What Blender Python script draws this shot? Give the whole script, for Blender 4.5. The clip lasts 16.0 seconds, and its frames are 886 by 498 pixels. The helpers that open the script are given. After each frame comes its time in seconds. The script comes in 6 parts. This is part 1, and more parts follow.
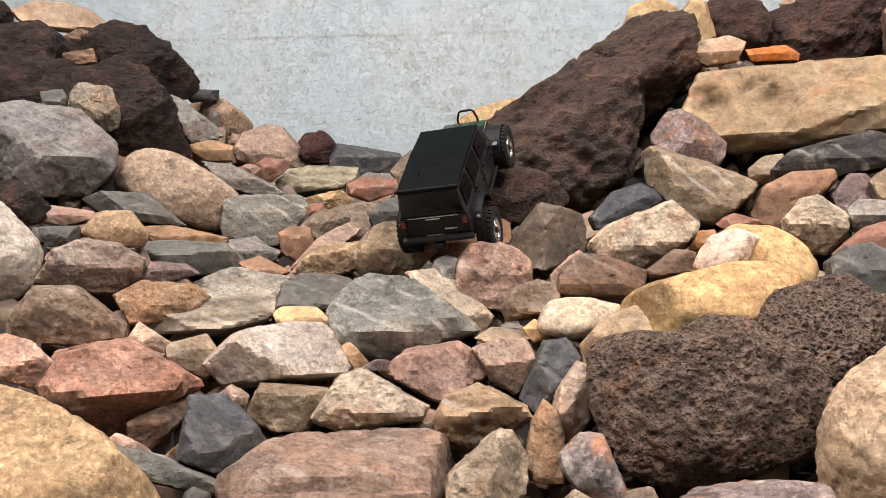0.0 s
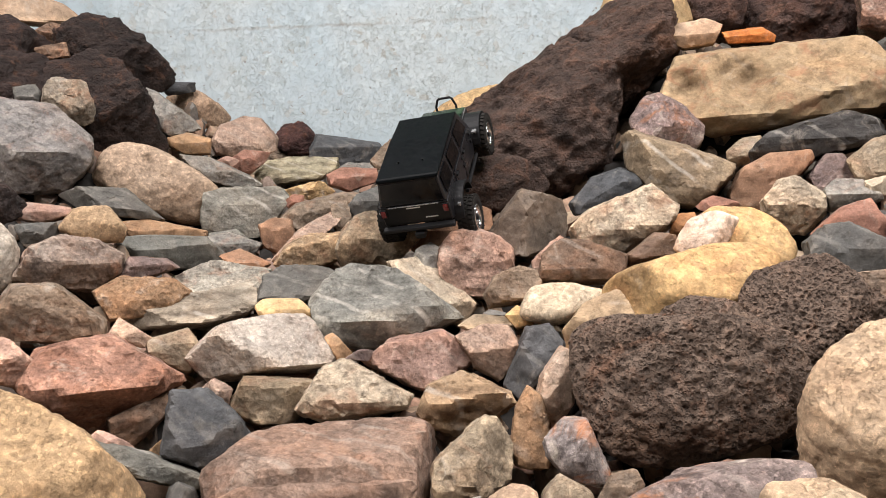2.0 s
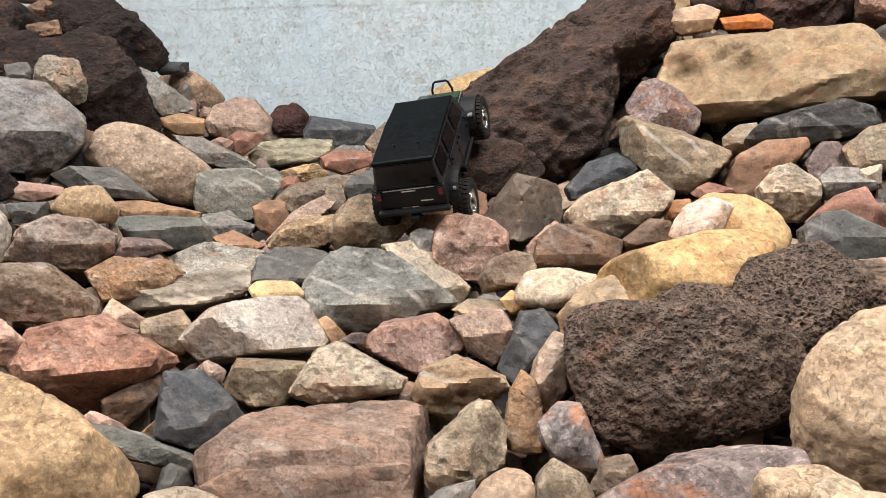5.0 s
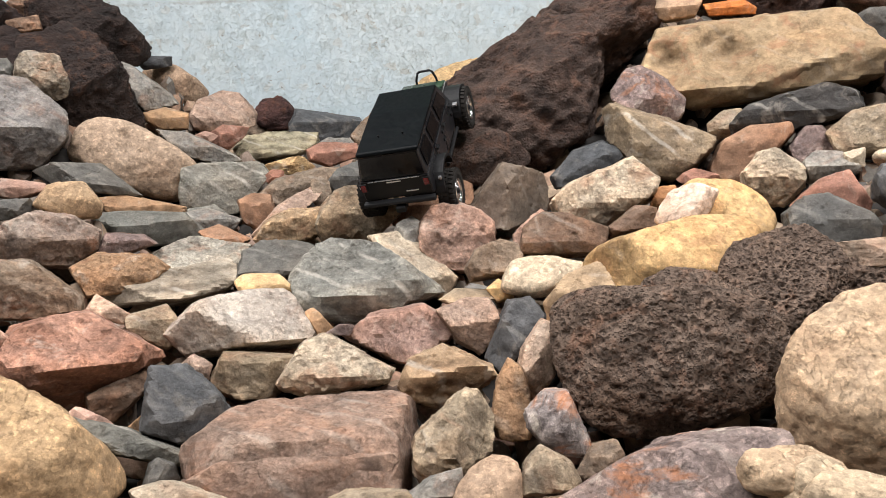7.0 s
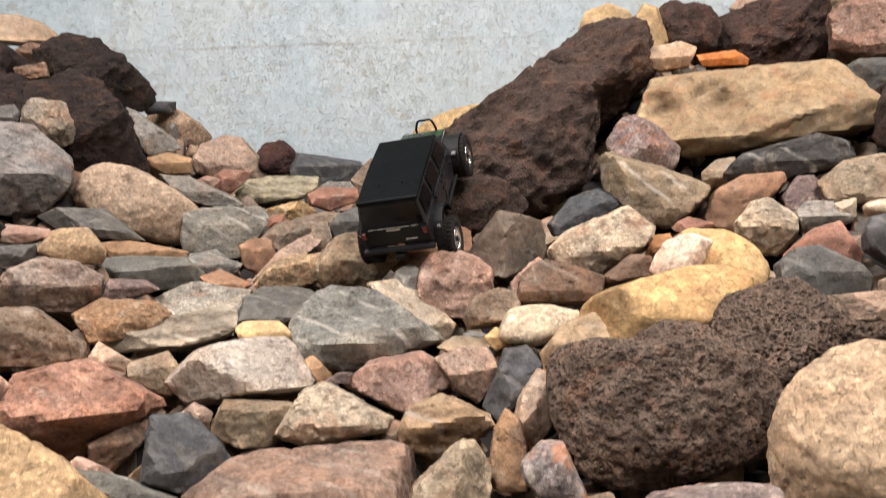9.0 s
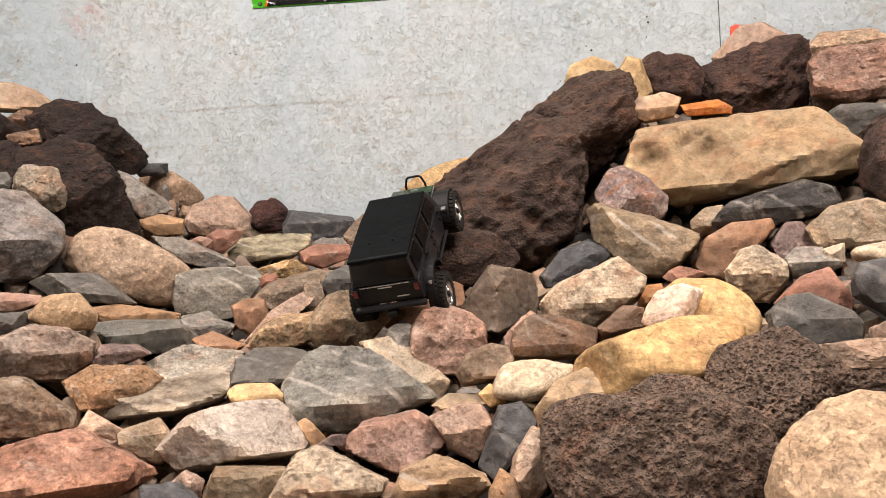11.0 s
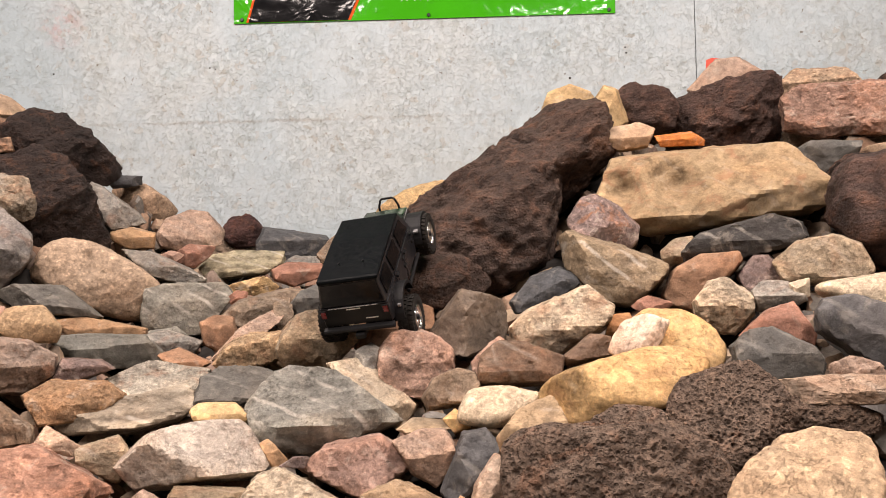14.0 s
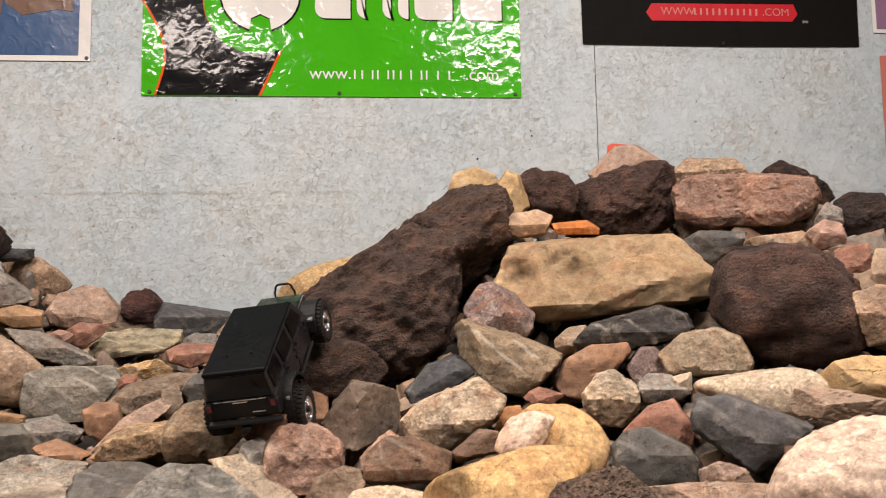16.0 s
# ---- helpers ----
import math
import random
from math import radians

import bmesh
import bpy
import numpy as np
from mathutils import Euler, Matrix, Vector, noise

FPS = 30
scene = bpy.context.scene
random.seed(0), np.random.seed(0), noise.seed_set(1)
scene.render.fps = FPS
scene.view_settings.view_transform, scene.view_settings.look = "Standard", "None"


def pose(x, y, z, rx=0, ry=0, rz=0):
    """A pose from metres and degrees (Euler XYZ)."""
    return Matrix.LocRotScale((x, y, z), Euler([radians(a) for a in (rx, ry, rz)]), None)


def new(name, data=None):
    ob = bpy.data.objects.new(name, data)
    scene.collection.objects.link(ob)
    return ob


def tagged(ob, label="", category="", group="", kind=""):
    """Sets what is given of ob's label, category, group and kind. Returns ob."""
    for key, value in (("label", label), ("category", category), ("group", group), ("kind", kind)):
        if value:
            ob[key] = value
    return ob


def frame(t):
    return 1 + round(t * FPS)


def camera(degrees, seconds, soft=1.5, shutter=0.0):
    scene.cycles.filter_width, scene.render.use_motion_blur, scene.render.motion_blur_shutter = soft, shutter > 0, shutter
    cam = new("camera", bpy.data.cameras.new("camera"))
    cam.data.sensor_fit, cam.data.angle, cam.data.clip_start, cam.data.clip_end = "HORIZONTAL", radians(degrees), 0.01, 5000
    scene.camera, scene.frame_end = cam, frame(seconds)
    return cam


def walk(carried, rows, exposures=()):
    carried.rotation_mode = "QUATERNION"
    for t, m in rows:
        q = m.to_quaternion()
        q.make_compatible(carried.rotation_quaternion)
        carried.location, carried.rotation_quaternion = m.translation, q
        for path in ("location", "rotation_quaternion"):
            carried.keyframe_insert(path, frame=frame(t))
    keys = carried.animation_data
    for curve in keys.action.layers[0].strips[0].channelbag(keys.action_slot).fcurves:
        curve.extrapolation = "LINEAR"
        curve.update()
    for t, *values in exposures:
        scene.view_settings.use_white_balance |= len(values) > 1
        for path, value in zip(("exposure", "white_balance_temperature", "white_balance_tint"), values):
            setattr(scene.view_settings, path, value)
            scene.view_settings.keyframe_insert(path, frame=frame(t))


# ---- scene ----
cam = camera(57.2, 16.0, soft=0.85, shutter=0.5)
# seconds, place, then tilt up, lean and turn in degrees
PATH = [
    (0.0, 0.0001, 0.0000, 1.0000, -3.637, 0.306, 5.253),
    (0.5, 0.0070, -0.0023, 1.0036, -4.048, 0.872, 5.220),
    (1.0, 0.0034, -0.0011, 1.0010, -3.959, 1.084, 4.721),
    (1.5, 0.0015, 0.0030, 0.9996, -4.104, 1.161, 4.308),
    (2.0, 0.0037, 0.0036, 0.9985, -4.445, 1.495, 3.975),
    (2.5, 0.0013, 0.0072, 0.9936, -5.088, 1.527, 3.991),
    (3.0, -0.0027, 0.0100, 0.9918, -5.605, 1.217, 4.093),
    (3.5, -0.0029, 0.0086, 0.9932, -5.684, 0.940, 3.988),
    (4.0, -0.0022, 0.0083, 0.9953, -5.552, 0.961, 3.820),
    (6.5, 0.0015, 0.0057, 0.9989, -5.858, 0.704, 3.099),
    (7.0, 0.0066, 0.0115, 0.9916, -6.126, 1.725, 2.713),
    (7.5, 0.0075, 0.0123, 0.9906, -6.588, 2.041, 2.165),
    (8.0, 0.0077, 0.0176, 0.9864, -7.141, 1.790, 1.827),
    (8.5, 0.0053, 0.0072, 0.9936, -6.649, 1.655, 2.289),
    (9.0, 0.0103, -0.0127, 1.0178, -3.496, 1.573, 2.688),
    (9.5, 0.0126, -0.0174, 1.0348, -1.007, 2.022, 2.616),
    (12.0, 0.0281, -0.0107, 1.0319, 0.164, 3.314, 2.361),
    (12.5, 0.0304, -0.0136, 1.0334, 0.355, 2.984, 2.216),
    (13.0, 0.0343, -0.0154, 1.0384, 0.583, 2.342, 1.744),
    (13.5, 0.0283, -0.0165, 1.0407, 0.822, 1.529, 1.395),
    (14.0, 0.0398, -0.0133, 1.0398, 1.332, 1.438, 0.780),
    (14.5, 0.0521, -0.0145, 1.0469, 1.952, 1.608, 0.114),
    (15.0, 0.0568, -0.0204, 1.0511, 2.814, 1.650, -1.065),
    (15.5, 0.0903, -0.0302, 1.0845, 4.534, 1.470, -2.912),
    (16.0, 0.1125, -0.0220, 1.1098, 5.566, 1.011, -4.703),
]
walk(cam, [(t, pose(x, y, z, 90 + tilt, lean, turn)) for t, x, y, z, tilt, lean, turn in PATH],
     exposures=[(0.0, 0.16, 6600, 16), (4.0, 0.20, 6300, 11), (8.5, 0.20, 6300, 11), (9.5, 0.15, 7000, 19), (12.0, 0.18, 7200, 20), (14.5, 0.15, 7300, 22), (15.2, 0.12, 7300, 22), (16.0, -0.1, 7300, 21)])

# ---- light: a dim hall with rows of ceiling tubes over and behind the pile ----
world = bpy.data.worlds.new("hall_air")
scene.world = world
world.use_nodes = True
world.node_tree.nodes["Background"].inputs[0].default_value = (1.0, 0.93, 0.85, 1)
world.node_tree.nodes["Background"].inputs[1].default_value = 0.012

WALL_Y = 3.805
CEIL_Z = 4.3
LAMPS = [(-1.6, 1.4, 116.0), (1.5, 1.4, 116.0), (-1.6, -0.8, 120.0), (1.5, -0.8, 120.0)]
for lx, ly, watts in LAMPS:
    lamp = bpy.data.lights.new("ceiling_tube_light", "AREA")
    lamp.shape, lamp.size, lamp.size_y = "RECTANGLE", 1.3, 0.5
    lamp.energy, lamp.color = watts, (1.0, 0.965, 0.925)
    ob = new("ceiling_tube_light", lamp)
    ob.matrix_world = pose(lx, ly, CEIL_Z - 0.13)
    tagged(ob, "white ceiling tube light, switched on", "lamp", "ceiling lights")

# ---- materials ----
def material(name):
    m = bpy.data.materials.new(name)
    m.use_nodes = True
    nt = m.node_tree
    return m, nt, nt.nodes["Principled BSDF"]


def node(nt, kind, **sockets):
    n = nt.nodes.new(kind)
    for k, v in sockets.items():
        key = int(k[1:]) if k[0] == "i" and k[1:].isdigit() else k.replace("_", " ")
        if isinstance(v, bpy.types.NodeSocket):
            nt.links.new(v, n.inputs[key])
        else:
            n.inputs[key].default_value = v
    return n


def ramp(nt, fac, stops):
    n = nt.nodes.new("ShaderNodeValToRGB")
    nt.links.new(fac, n.inputs[0])
    e = n.color_ramp.elements
    while len(e) < len(stops):
        e.new(0.5)
    for el, (p, c) in zip(e, stops):
        el.position = p
        el.color = c if len(c) == 4 else (*c, 1)
    return n.outputs[0]


def grey(v):
    return (v, v, v, 1)


def mix(nt, kind, fac, a, b):
    n = nt.nodes.new("ShaderNodeMix")
    n.data_type, n.blend_type = "RGBA", kind
    for i, v in ((0, fac), (6, a), (7, b)):
        if isinstance(v, bpy.types.NodeSocket):
            nt.links.new(v, n.inputs[i])
        else:
            n.inputs[i].default_value = v
    return n.outputs[2]


def math_node(nt, op, a, b):
    n = nt.nodes.new("ShaderNodeMath")
    n.operation = op
    for i, v in ((0, a), (1, b)):
        if isinstance(v, bpy.types.NodeSocket):
            nt.links.new(v, n.inputs[i])
        else:
            n.inputs[i].default_value = v
    return n.outputs[0]


def plain(name, color, rough=0.5, metal=0.0, grain=0.0, scale=40.0, coat=0.0, gloss=0.5):
    """Paint, plastic, rubber or metal with a little grain and wear."""
    m, nt, b = material(name)
    tc = node(nt, "ShaderNodeTexCoord")
    n1 = node(nt, "ShaderNodeTexNoise", Vector=tc.outputs["Object"], Scale=scale, Detail=6.0)
    n2 = node(nt, "ShaderNodeTexNoise", Vector=tc.outputs["Object"], Scale=scale * 0.15, Detail=3.0)
    c = mix(nt, "MULTIPLY", 1.0, (*color, 1), ramp(nt, n2.outputs[0], [(0.3, grey(0.8)), (0.7, grey(1.12))]))
    nt.links.new(c, b.inputs["Base Color"])
    nt.links.new(ramp(nt, n1.outputs[0], [(0.3, grey(max(0.02, rough - 0.1))), (0.7, grey(min(1, rough + 0.12)))]), b.inputs["Roughness"])
    b.inputs["Metallic"].default_value = metal
    b.inputs["Coat Weight"].default_value = coat
    b.inputs["Specular IOR Level"].default_value = gloss
    if grain:
        bump = node(nt, "ShaderNodeBump", Strength=grain, Distance=0.001, Height=n1.outputs[0])
        nt.links.new(bump.outputs[0], b.inputs["Normal"])
    return m


def stone(name, spot=0.5, spot_scale=160.0, patch=0.5, layer=0.0, vein=0.0, bump=0.6, rough=0.85, pits=0.0, blot=0.0, grain=0.0, rust=0.0, chips=0.0, drawn=0.0):
    """Stone whose base colour is the object's own colour: patches, mineral specks, layers, pale veins, relief."""
    m, nt, b = material(name)
    tc = node(nt, "ShaderNodeTexCoord")
    info = node(nt, "ShaderNodeObjectInfo")
    shift = node(nt, "ShaderNodeVectorMath", i0=tc.outputs["Object"])
    shift.operation = "ADD"
    comb = node(nt, "ShaderNodeCombineXYZ", X=math_node(nt, "MULTIPLY", info.outputs["Random"], 31.0),
                Y=math_node(nt, "MULTIPLY", info.outputs["Random"], 17.0), Z=math_node(nt, "MULTIPLY", info.outputs["Random"], 7.0))
    nt.links.new(comb.outputs[0], shift.inputs[1])
    at = shift.outputs[0]
    calm = node(nt, "ShaderNodeHueSaturation", Saturation=0.98, Color=info.outputs["Color"])
    base = calm.outputs[0]
    big = node(nt, "ShaderNodeTexNoise", Vector=at, Scale=9.0, Detail=6.0, Roughness=0.62, Distortion=0.6)
    mid = node(nt, "ShaderNodeTexNoise", Vector=at, Scale=38.0, Detail=10.0, Roughness=0.72)
    fine = node(nt, "ShaderNodeTexNoise", Vector=at, Scale=spot_scale, Detail=5.0, Roughness=0.75)
    hue = node(nt, "ShaderNodeTexNoise", Vector=at, Scale=5.0, Detail=4.0, Distortion=1.2)
    c = mix(nt, "MULTIPLY", patch, base, ramp(nt, big.outputs[0], [(0.28, (0.35, 0.32, 0.32)), (0.44, (0.85, 0.83, 0.82)), (0.60, (1.25, 1.22, 1.2)), (0.72, (1.7, 1.62, 1.5))]))
    c = mix(nt, "MULTIPLY", patch * 0.8, c, ramp(nt, hue.outputs[0], [(0.35, (1.12, 0.97, 0.86)), (0.5, (1, 1, 1)), (0.65, (0.94, 0.99, 1.02))]))
    c = mix(nt, "MULTIPLY", spot, c, ramp(nt, fine.outputs[0], [(0.3, (0.3, 0.27, 0.26)), (0.43, (0.9, 0.89, 0.88)), (0.55, (1.08, 1.08, 1.08)), (0.66, (2.0, 1.95, 1.9))]))
    c = mix(nt, "MULTIPLY", 0.62, c, ramp(nt, mid.outputs[0], [(0.32, (0.42, 0.4, 0.38)), (0.47, (0.92, 0.92, 0.92)), (0.55, (1.08, 1.08, 1.08)), (0.68, (1.55, 1.52, 1.48))]))
    if blot:
        b1 = node(nt, "ShaderNodeTexNoise", Vector=at, Scale=14.0, Detail=8.0, Roughness=0.65, Distortion=0.4)
        b2 = node(nt, "ShaderNodeTexNoise", Vector=at, Scale=17.0, Detail=8.0, Roughness=0.65, Distortion=0.8)
        c = mix(nt, "MULTIPLY", blot, c, ramp(nt, b1.outputs[0], [(0.36, (0.42, 0.40, 0.40)), (0.43, (1, 1, 1))]))
        c = mix(nt, "MIX", math_node(nt, "MULTIPLY", ramp(nt, b2.outputs[0], [(0.57, grey(0.0)), (0.66, grey(1.0))]), 0.55 * blot), c, (0.50, 0.44, 0.37, 1))
    if rust:
        r1 = node(nt, "ShaderNodeTexNoise", Vector=at, Scale=12.0, Detail=9.0, Roughness=0.7, Distortion=0.7)
        c = mix(nt, "MIX", math_node(nt, "MULTIPLY", ramp(nt, r1.outputs[0], [(0.53, grey(0.0)), (0.64, grey(1.0))]), rust), c, (0.34, 0.155, 0.085, 1))
    height = mid.outputs[0]
    if grain:
        v1 = node(nt, "ShaderNodeTexVoronoi", Vector=at, Scale=125.0, Randomness=1.0)
        sep = node(nt, "ShaderNodeSeparateColor", Color=v1.outputs["Color"])
        c = mix(nt, "MULTIPLY", grain, c, ramp(nt, sep.outputs[0], [(0.0, (0.55, 0.53, 0.5)), (0.4, (0.95, 0.95, 0.95)), (0.8, (1.1, 1.08, 1.05)), (1.0, (1.7, 1.68, 1.62))]))
        height = math_node(nt, "ADD", height, math_node(nt, "MULTIPLY", sep.outputs[1], 0.3 * grain))
    if layer:
        wave = node(nt, "ShaderNodeTexWave", Vector=at, Scale=9.0, Distortion=5.0, Detail=4.0, Detail_Scale=2.2, Detail_Roughness=0.65)
        wave.bands_direction = "Z"
        c = mix(nt, "MULTIPLY", layer, c, ramp(nt, wave.outputs[0], [(0.0, (0.45, 0.4, 0.36)), (0.35, (0.95, 0.92, 0.88)), (1.0, (1.3, 1.28, 1.25))]))
        height = math_node(nt, "ADD", height, math_node(nt, "MULTIPLY", wave.outputs[0], 0.5 * layer))
    if vein:  # thin straight pale seams that come and go
        seam = node(nt, "ShaderNodeTexWave", Vector=at, Scale=6.5, Distortion=1.6, Detail=3.0, Detail_Scale=1.5, Detail_Roughness=0.6)
        seam.bands_direction = "DIAGONAL"
        come = node(nt, "ShaderNodeTexNoise", Vector=at, Scale=13.0, Detail=4.0, Roughness=0.6)
        mask = math_node(nt, "MULTIPLY", ramp(nt, seam.outputs[0], [(0.86, grey(0.0)), (0.99, grey(vein * 0.7))]), ramp(nt, come.outputs[0], [(0.46, grey(0.0)), (0.6, grey(1.0))]))
        c = mix(nt, "MIX", mask, c, (0.52, 0.48, 0.42, 1))
    if pits:
        v = node(nt, "ShaderNodeTexVoronoi", Vector=at, Scale=105.0, Randomness=1.0)
        v2 = node(nt, "ShaderNodeTexVoronoi", Vector=at, Scale=230.0, Randomness=1.0)
        hole = ramp(nt, v.outputs[0], [(0.12, grey(0.0)), (0.5, grey(1.0))])
        hole2 = ramp(nt, v2.outputs[0], [(0.1, grey(0.0)), (0.45, grey(1.0))])
        height = math_node(nt, "ADD", math_node(nt, "MULTIPLY", height, 0.5), math_node(nt, "MULTIPLY", math_node(nt, "ADD", hole, math_node(nt, "MULTIPLY", hole2, 0.5)), pits))
    # Pointiness tints the stone: pale worn edges, and crease shade painted into hollows.
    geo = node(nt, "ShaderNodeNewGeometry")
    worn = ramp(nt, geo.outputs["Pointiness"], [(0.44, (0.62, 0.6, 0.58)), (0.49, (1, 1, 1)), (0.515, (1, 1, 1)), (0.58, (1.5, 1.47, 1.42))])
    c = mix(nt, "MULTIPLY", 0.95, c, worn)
    crack = node(nt, "ShaderNodeTexNoise", Vector=at, Scale=16.0, Detail=9.0, Roughness=0.68, Distortion=0.5)
    gap = math_node(nt, "ABSOLUTE", math_node(nt, "SUBTRACT", crack.outputs[0], 0.48), 0.0)
    slit = ramp(nt, gap, [(0.0, grey(0.0)), (0.009, grey(1.0))])
    c = mix(nt, "MULTIPLY", 0.10, c, mix(nt, "MIX", slit, (0.4, 0.37, 0.35, 1), (1, 1, 1, 1)))
    height = math_node(nt, "ADD", height, math_node(nt, "MULTIPLY", slit, 0.15))
    if drawn:  # gas streaks drawn out along the flow
        flow = node(nt, "ShaderNodeMapping", Vector=tc.outputs["Object"], Rotation=(0.0, radians(40), 0.0), Scale=(0.22, 1.0, 1.0))
        flow1 = node(nt, "ShaderNodeTexNoise", Vector=flow.outputs[0], Scale=48.0, Detail=10.0, Roughness=0.72, Distortion=0.5)
        height = math_node(nt, "ADD", height, math_node(nt, "MULTIPLY", flow1.outputs[0], drawn))
        c = mix(nt, "MULTIPLY", 0.7, c, ramp(nt, flow1.outputs[0], [(0.34, (0.45, 0.42, 0.42)), (0.5, (1, 1, 1)), (0.66, (1.6, 1.5, 1.4))]))
    if chips:  # small conchoidal breaks
        bent = mix(nt, "ADD", 0.022, at, mid.outputs["Color"])
        chip = node(nt, "ShaderNodeTexVoronoi", Vector=bent, Scale=42.0, Randomness=1.0)
        chip2 = node(nt, "ShaderNodeTexVoronoi", Vector=bent, Scale=95.0, Randomness=1.0)
        height = math_node(nt, "ADD", height, math_node(nt, "MULTIPLY", math_node(nt, "ADD", chip.outputs[0], math_node(nt, "MULTIPLY", chip2.outputs[0], 0.5)), chips))
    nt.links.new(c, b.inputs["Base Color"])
    nt.links.new(ramp(nt, mid.outputs[0], [(0.3, grey(min(1, rough + 0.1))), (0.7, grey(rough - 0.12))]), b.inputs["Roughness"])
    b.inputs["Specular IOR Level"].default_value = 0.35
    b1 = node(nt, "ShaderNodeBump", Strength=bump, Distance=0.011 if pits else 0.006, Height=height)
    b2 = node(nt, "ShaderNodeBump", Strength=bump * 0.8, Distance=0.002, Height=fine.outputs[0], Normal=b1.outputs[0])
    nt.links.new(b2.outputs[0], b.inputs["Normal"])
    return m


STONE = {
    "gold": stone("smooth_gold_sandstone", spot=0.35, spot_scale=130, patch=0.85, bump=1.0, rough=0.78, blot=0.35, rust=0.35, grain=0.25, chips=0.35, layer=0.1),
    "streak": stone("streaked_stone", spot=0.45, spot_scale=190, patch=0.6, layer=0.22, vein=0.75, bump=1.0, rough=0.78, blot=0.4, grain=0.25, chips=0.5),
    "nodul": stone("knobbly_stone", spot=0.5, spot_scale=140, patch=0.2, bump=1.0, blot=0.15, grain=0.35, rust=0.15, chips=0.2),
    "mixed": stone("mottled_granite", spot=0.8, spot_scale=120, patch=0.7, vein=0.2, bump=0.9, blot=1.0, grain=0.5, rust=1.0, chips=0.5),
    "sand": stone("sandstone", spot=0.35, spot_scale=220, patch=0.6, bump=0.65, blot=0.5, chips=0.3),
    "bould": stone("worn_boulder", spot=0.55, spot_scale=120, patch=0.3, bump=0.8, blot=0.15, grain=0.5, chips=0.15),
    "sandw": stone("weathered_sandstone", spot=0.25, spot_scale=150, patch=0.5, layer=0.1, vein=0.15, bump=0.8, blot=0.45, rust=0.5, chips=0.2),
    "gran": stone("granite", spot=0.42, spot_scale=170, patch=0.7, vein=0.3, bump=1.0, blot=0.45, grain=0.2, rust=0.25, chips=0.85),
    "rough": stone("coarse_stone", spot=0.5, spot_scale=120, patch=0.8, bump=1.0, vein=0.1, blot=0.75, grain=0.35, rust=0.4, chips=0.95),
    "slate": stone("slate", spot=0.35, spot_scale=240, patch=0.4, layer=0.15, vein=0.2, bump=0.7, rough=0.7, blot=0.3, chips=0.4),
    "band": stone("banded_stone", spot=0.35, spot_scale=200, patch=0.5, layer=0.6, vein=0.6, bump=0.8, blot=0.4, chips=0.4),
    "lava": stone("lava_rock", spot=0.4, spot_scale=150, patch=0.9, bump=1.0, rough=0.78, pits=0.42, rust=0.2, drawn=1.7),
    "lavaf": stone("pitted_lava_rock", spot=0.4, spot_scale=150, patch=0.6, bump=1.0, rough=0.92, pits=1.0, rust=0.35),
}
TINT = {
    "lavadark": (0.080, 0.052, 0.041),
    "grayL": (0.20, 0.187, 0.178),
    "tanL": (0.36, 0.265, 0.19),
    "speck": (0.24, 0.205, 0.195),
    # lava and redlava hold the shadow over the left stones in the tint.
    "tan": (0.40, 0.285, 0.195), "tan2": (0.36, 0.25, 0.17), "tanbig": (0.49, 0.35, 0.225), "redlava": (0.033, 0.020, 0.017),
    "lava": (0.032, 0.021, 0.018), "lavabig": (0.080, 0.047, 0.038), "lavafront": (0.135, 0.094, 0.070),
    "amber": (0.36, 0.175, 0.075), "rust": (0.270, 0.155, 0.095), "rust2": (0.27, 0.135, 0.095), "bone": (0.46, 0.38, 0.28), "gray": (0.225, 0.215, 0.195),
    "gray2": (0.20, 0.195, 0.17), "gray3": (0.135, 0.135, 0.12), "dgray": (0.09, 0.088, 0.082), "dgray2": (0.085, 0.085, 0.088),
    "dgray3": (0.105, 0.10, 0.09), "brown": (0.17, 0.11, 0.075), "brown2": (0.30, 0.215, 0.155), "black": (0.062, 0.066, 0.072),
    "black2": (0.05, 0.048, 0.047), "black3": (0.075, 0.078, 0.083), "ochre": (0.340, 0.210, 0.115), "ochre2": (0.360, 0.250, 0.150),
    "ochre3": (0.300, 0.185, 0.105), "ochre4": (0.300, 0.215, 0.135), "tanpink": (0.370, 0.265, 0.205), "darkred": (0.085, 0.04, 0.035),
    "umber": (0.125, 0.097, 0.074), "graybrown": (0.215, 0.162, 0.117), "graybrown2": (0.24, 0.205, 0.16), "graygreen": (0.29, 0.26, 0.18), "yeltan": (0.48, 0.33, 0.17),
    "pink": (0.360, 0.230, 0.180), "pink2": (0.41, 0.262, 0.20), "yelslab": (0.315, 0.225, 0.13), "cream": (0.53, 0.43, 0.31),
    "cream2": (0.50, 0.385, 0.26), "orange": (0.52, 0.17, 0.035), "redbrown": (0.27, 0.165, 0.125), "whitepink": (0.62, 0.48, 0.38),
    "purple": (0.19, 0.14, 0.13), "graytan": (0.31, 0.245, 0.17), "graytan2": (0.25, 0.19, 0.125), "graypink": (0.280, 0.215, 0.175),
    "whitetan": (0.43, 0.36, 0.27), "yellow": (0.55, 0.36, 0.165), "multi": (0.21, 0.16, 0.145), "bonepink": (0.50, 0.37, 0.28),
    "redslab": (0.24, 0.162, 0.122), "yelbig": (0.41, 0.275, 0.15), "pinkgran": (0.34, 0.185, 0.13), "graywhite": (0.36, 0.33, 0.275),
    "graycar": (0.20, 0.20, 0.18), "palegray": (0.46, 0.405, 0.35), "palegray2": (0.42, 0.37, 0.31), "pinkflat": (0.330, 0.215, 0.175),
}

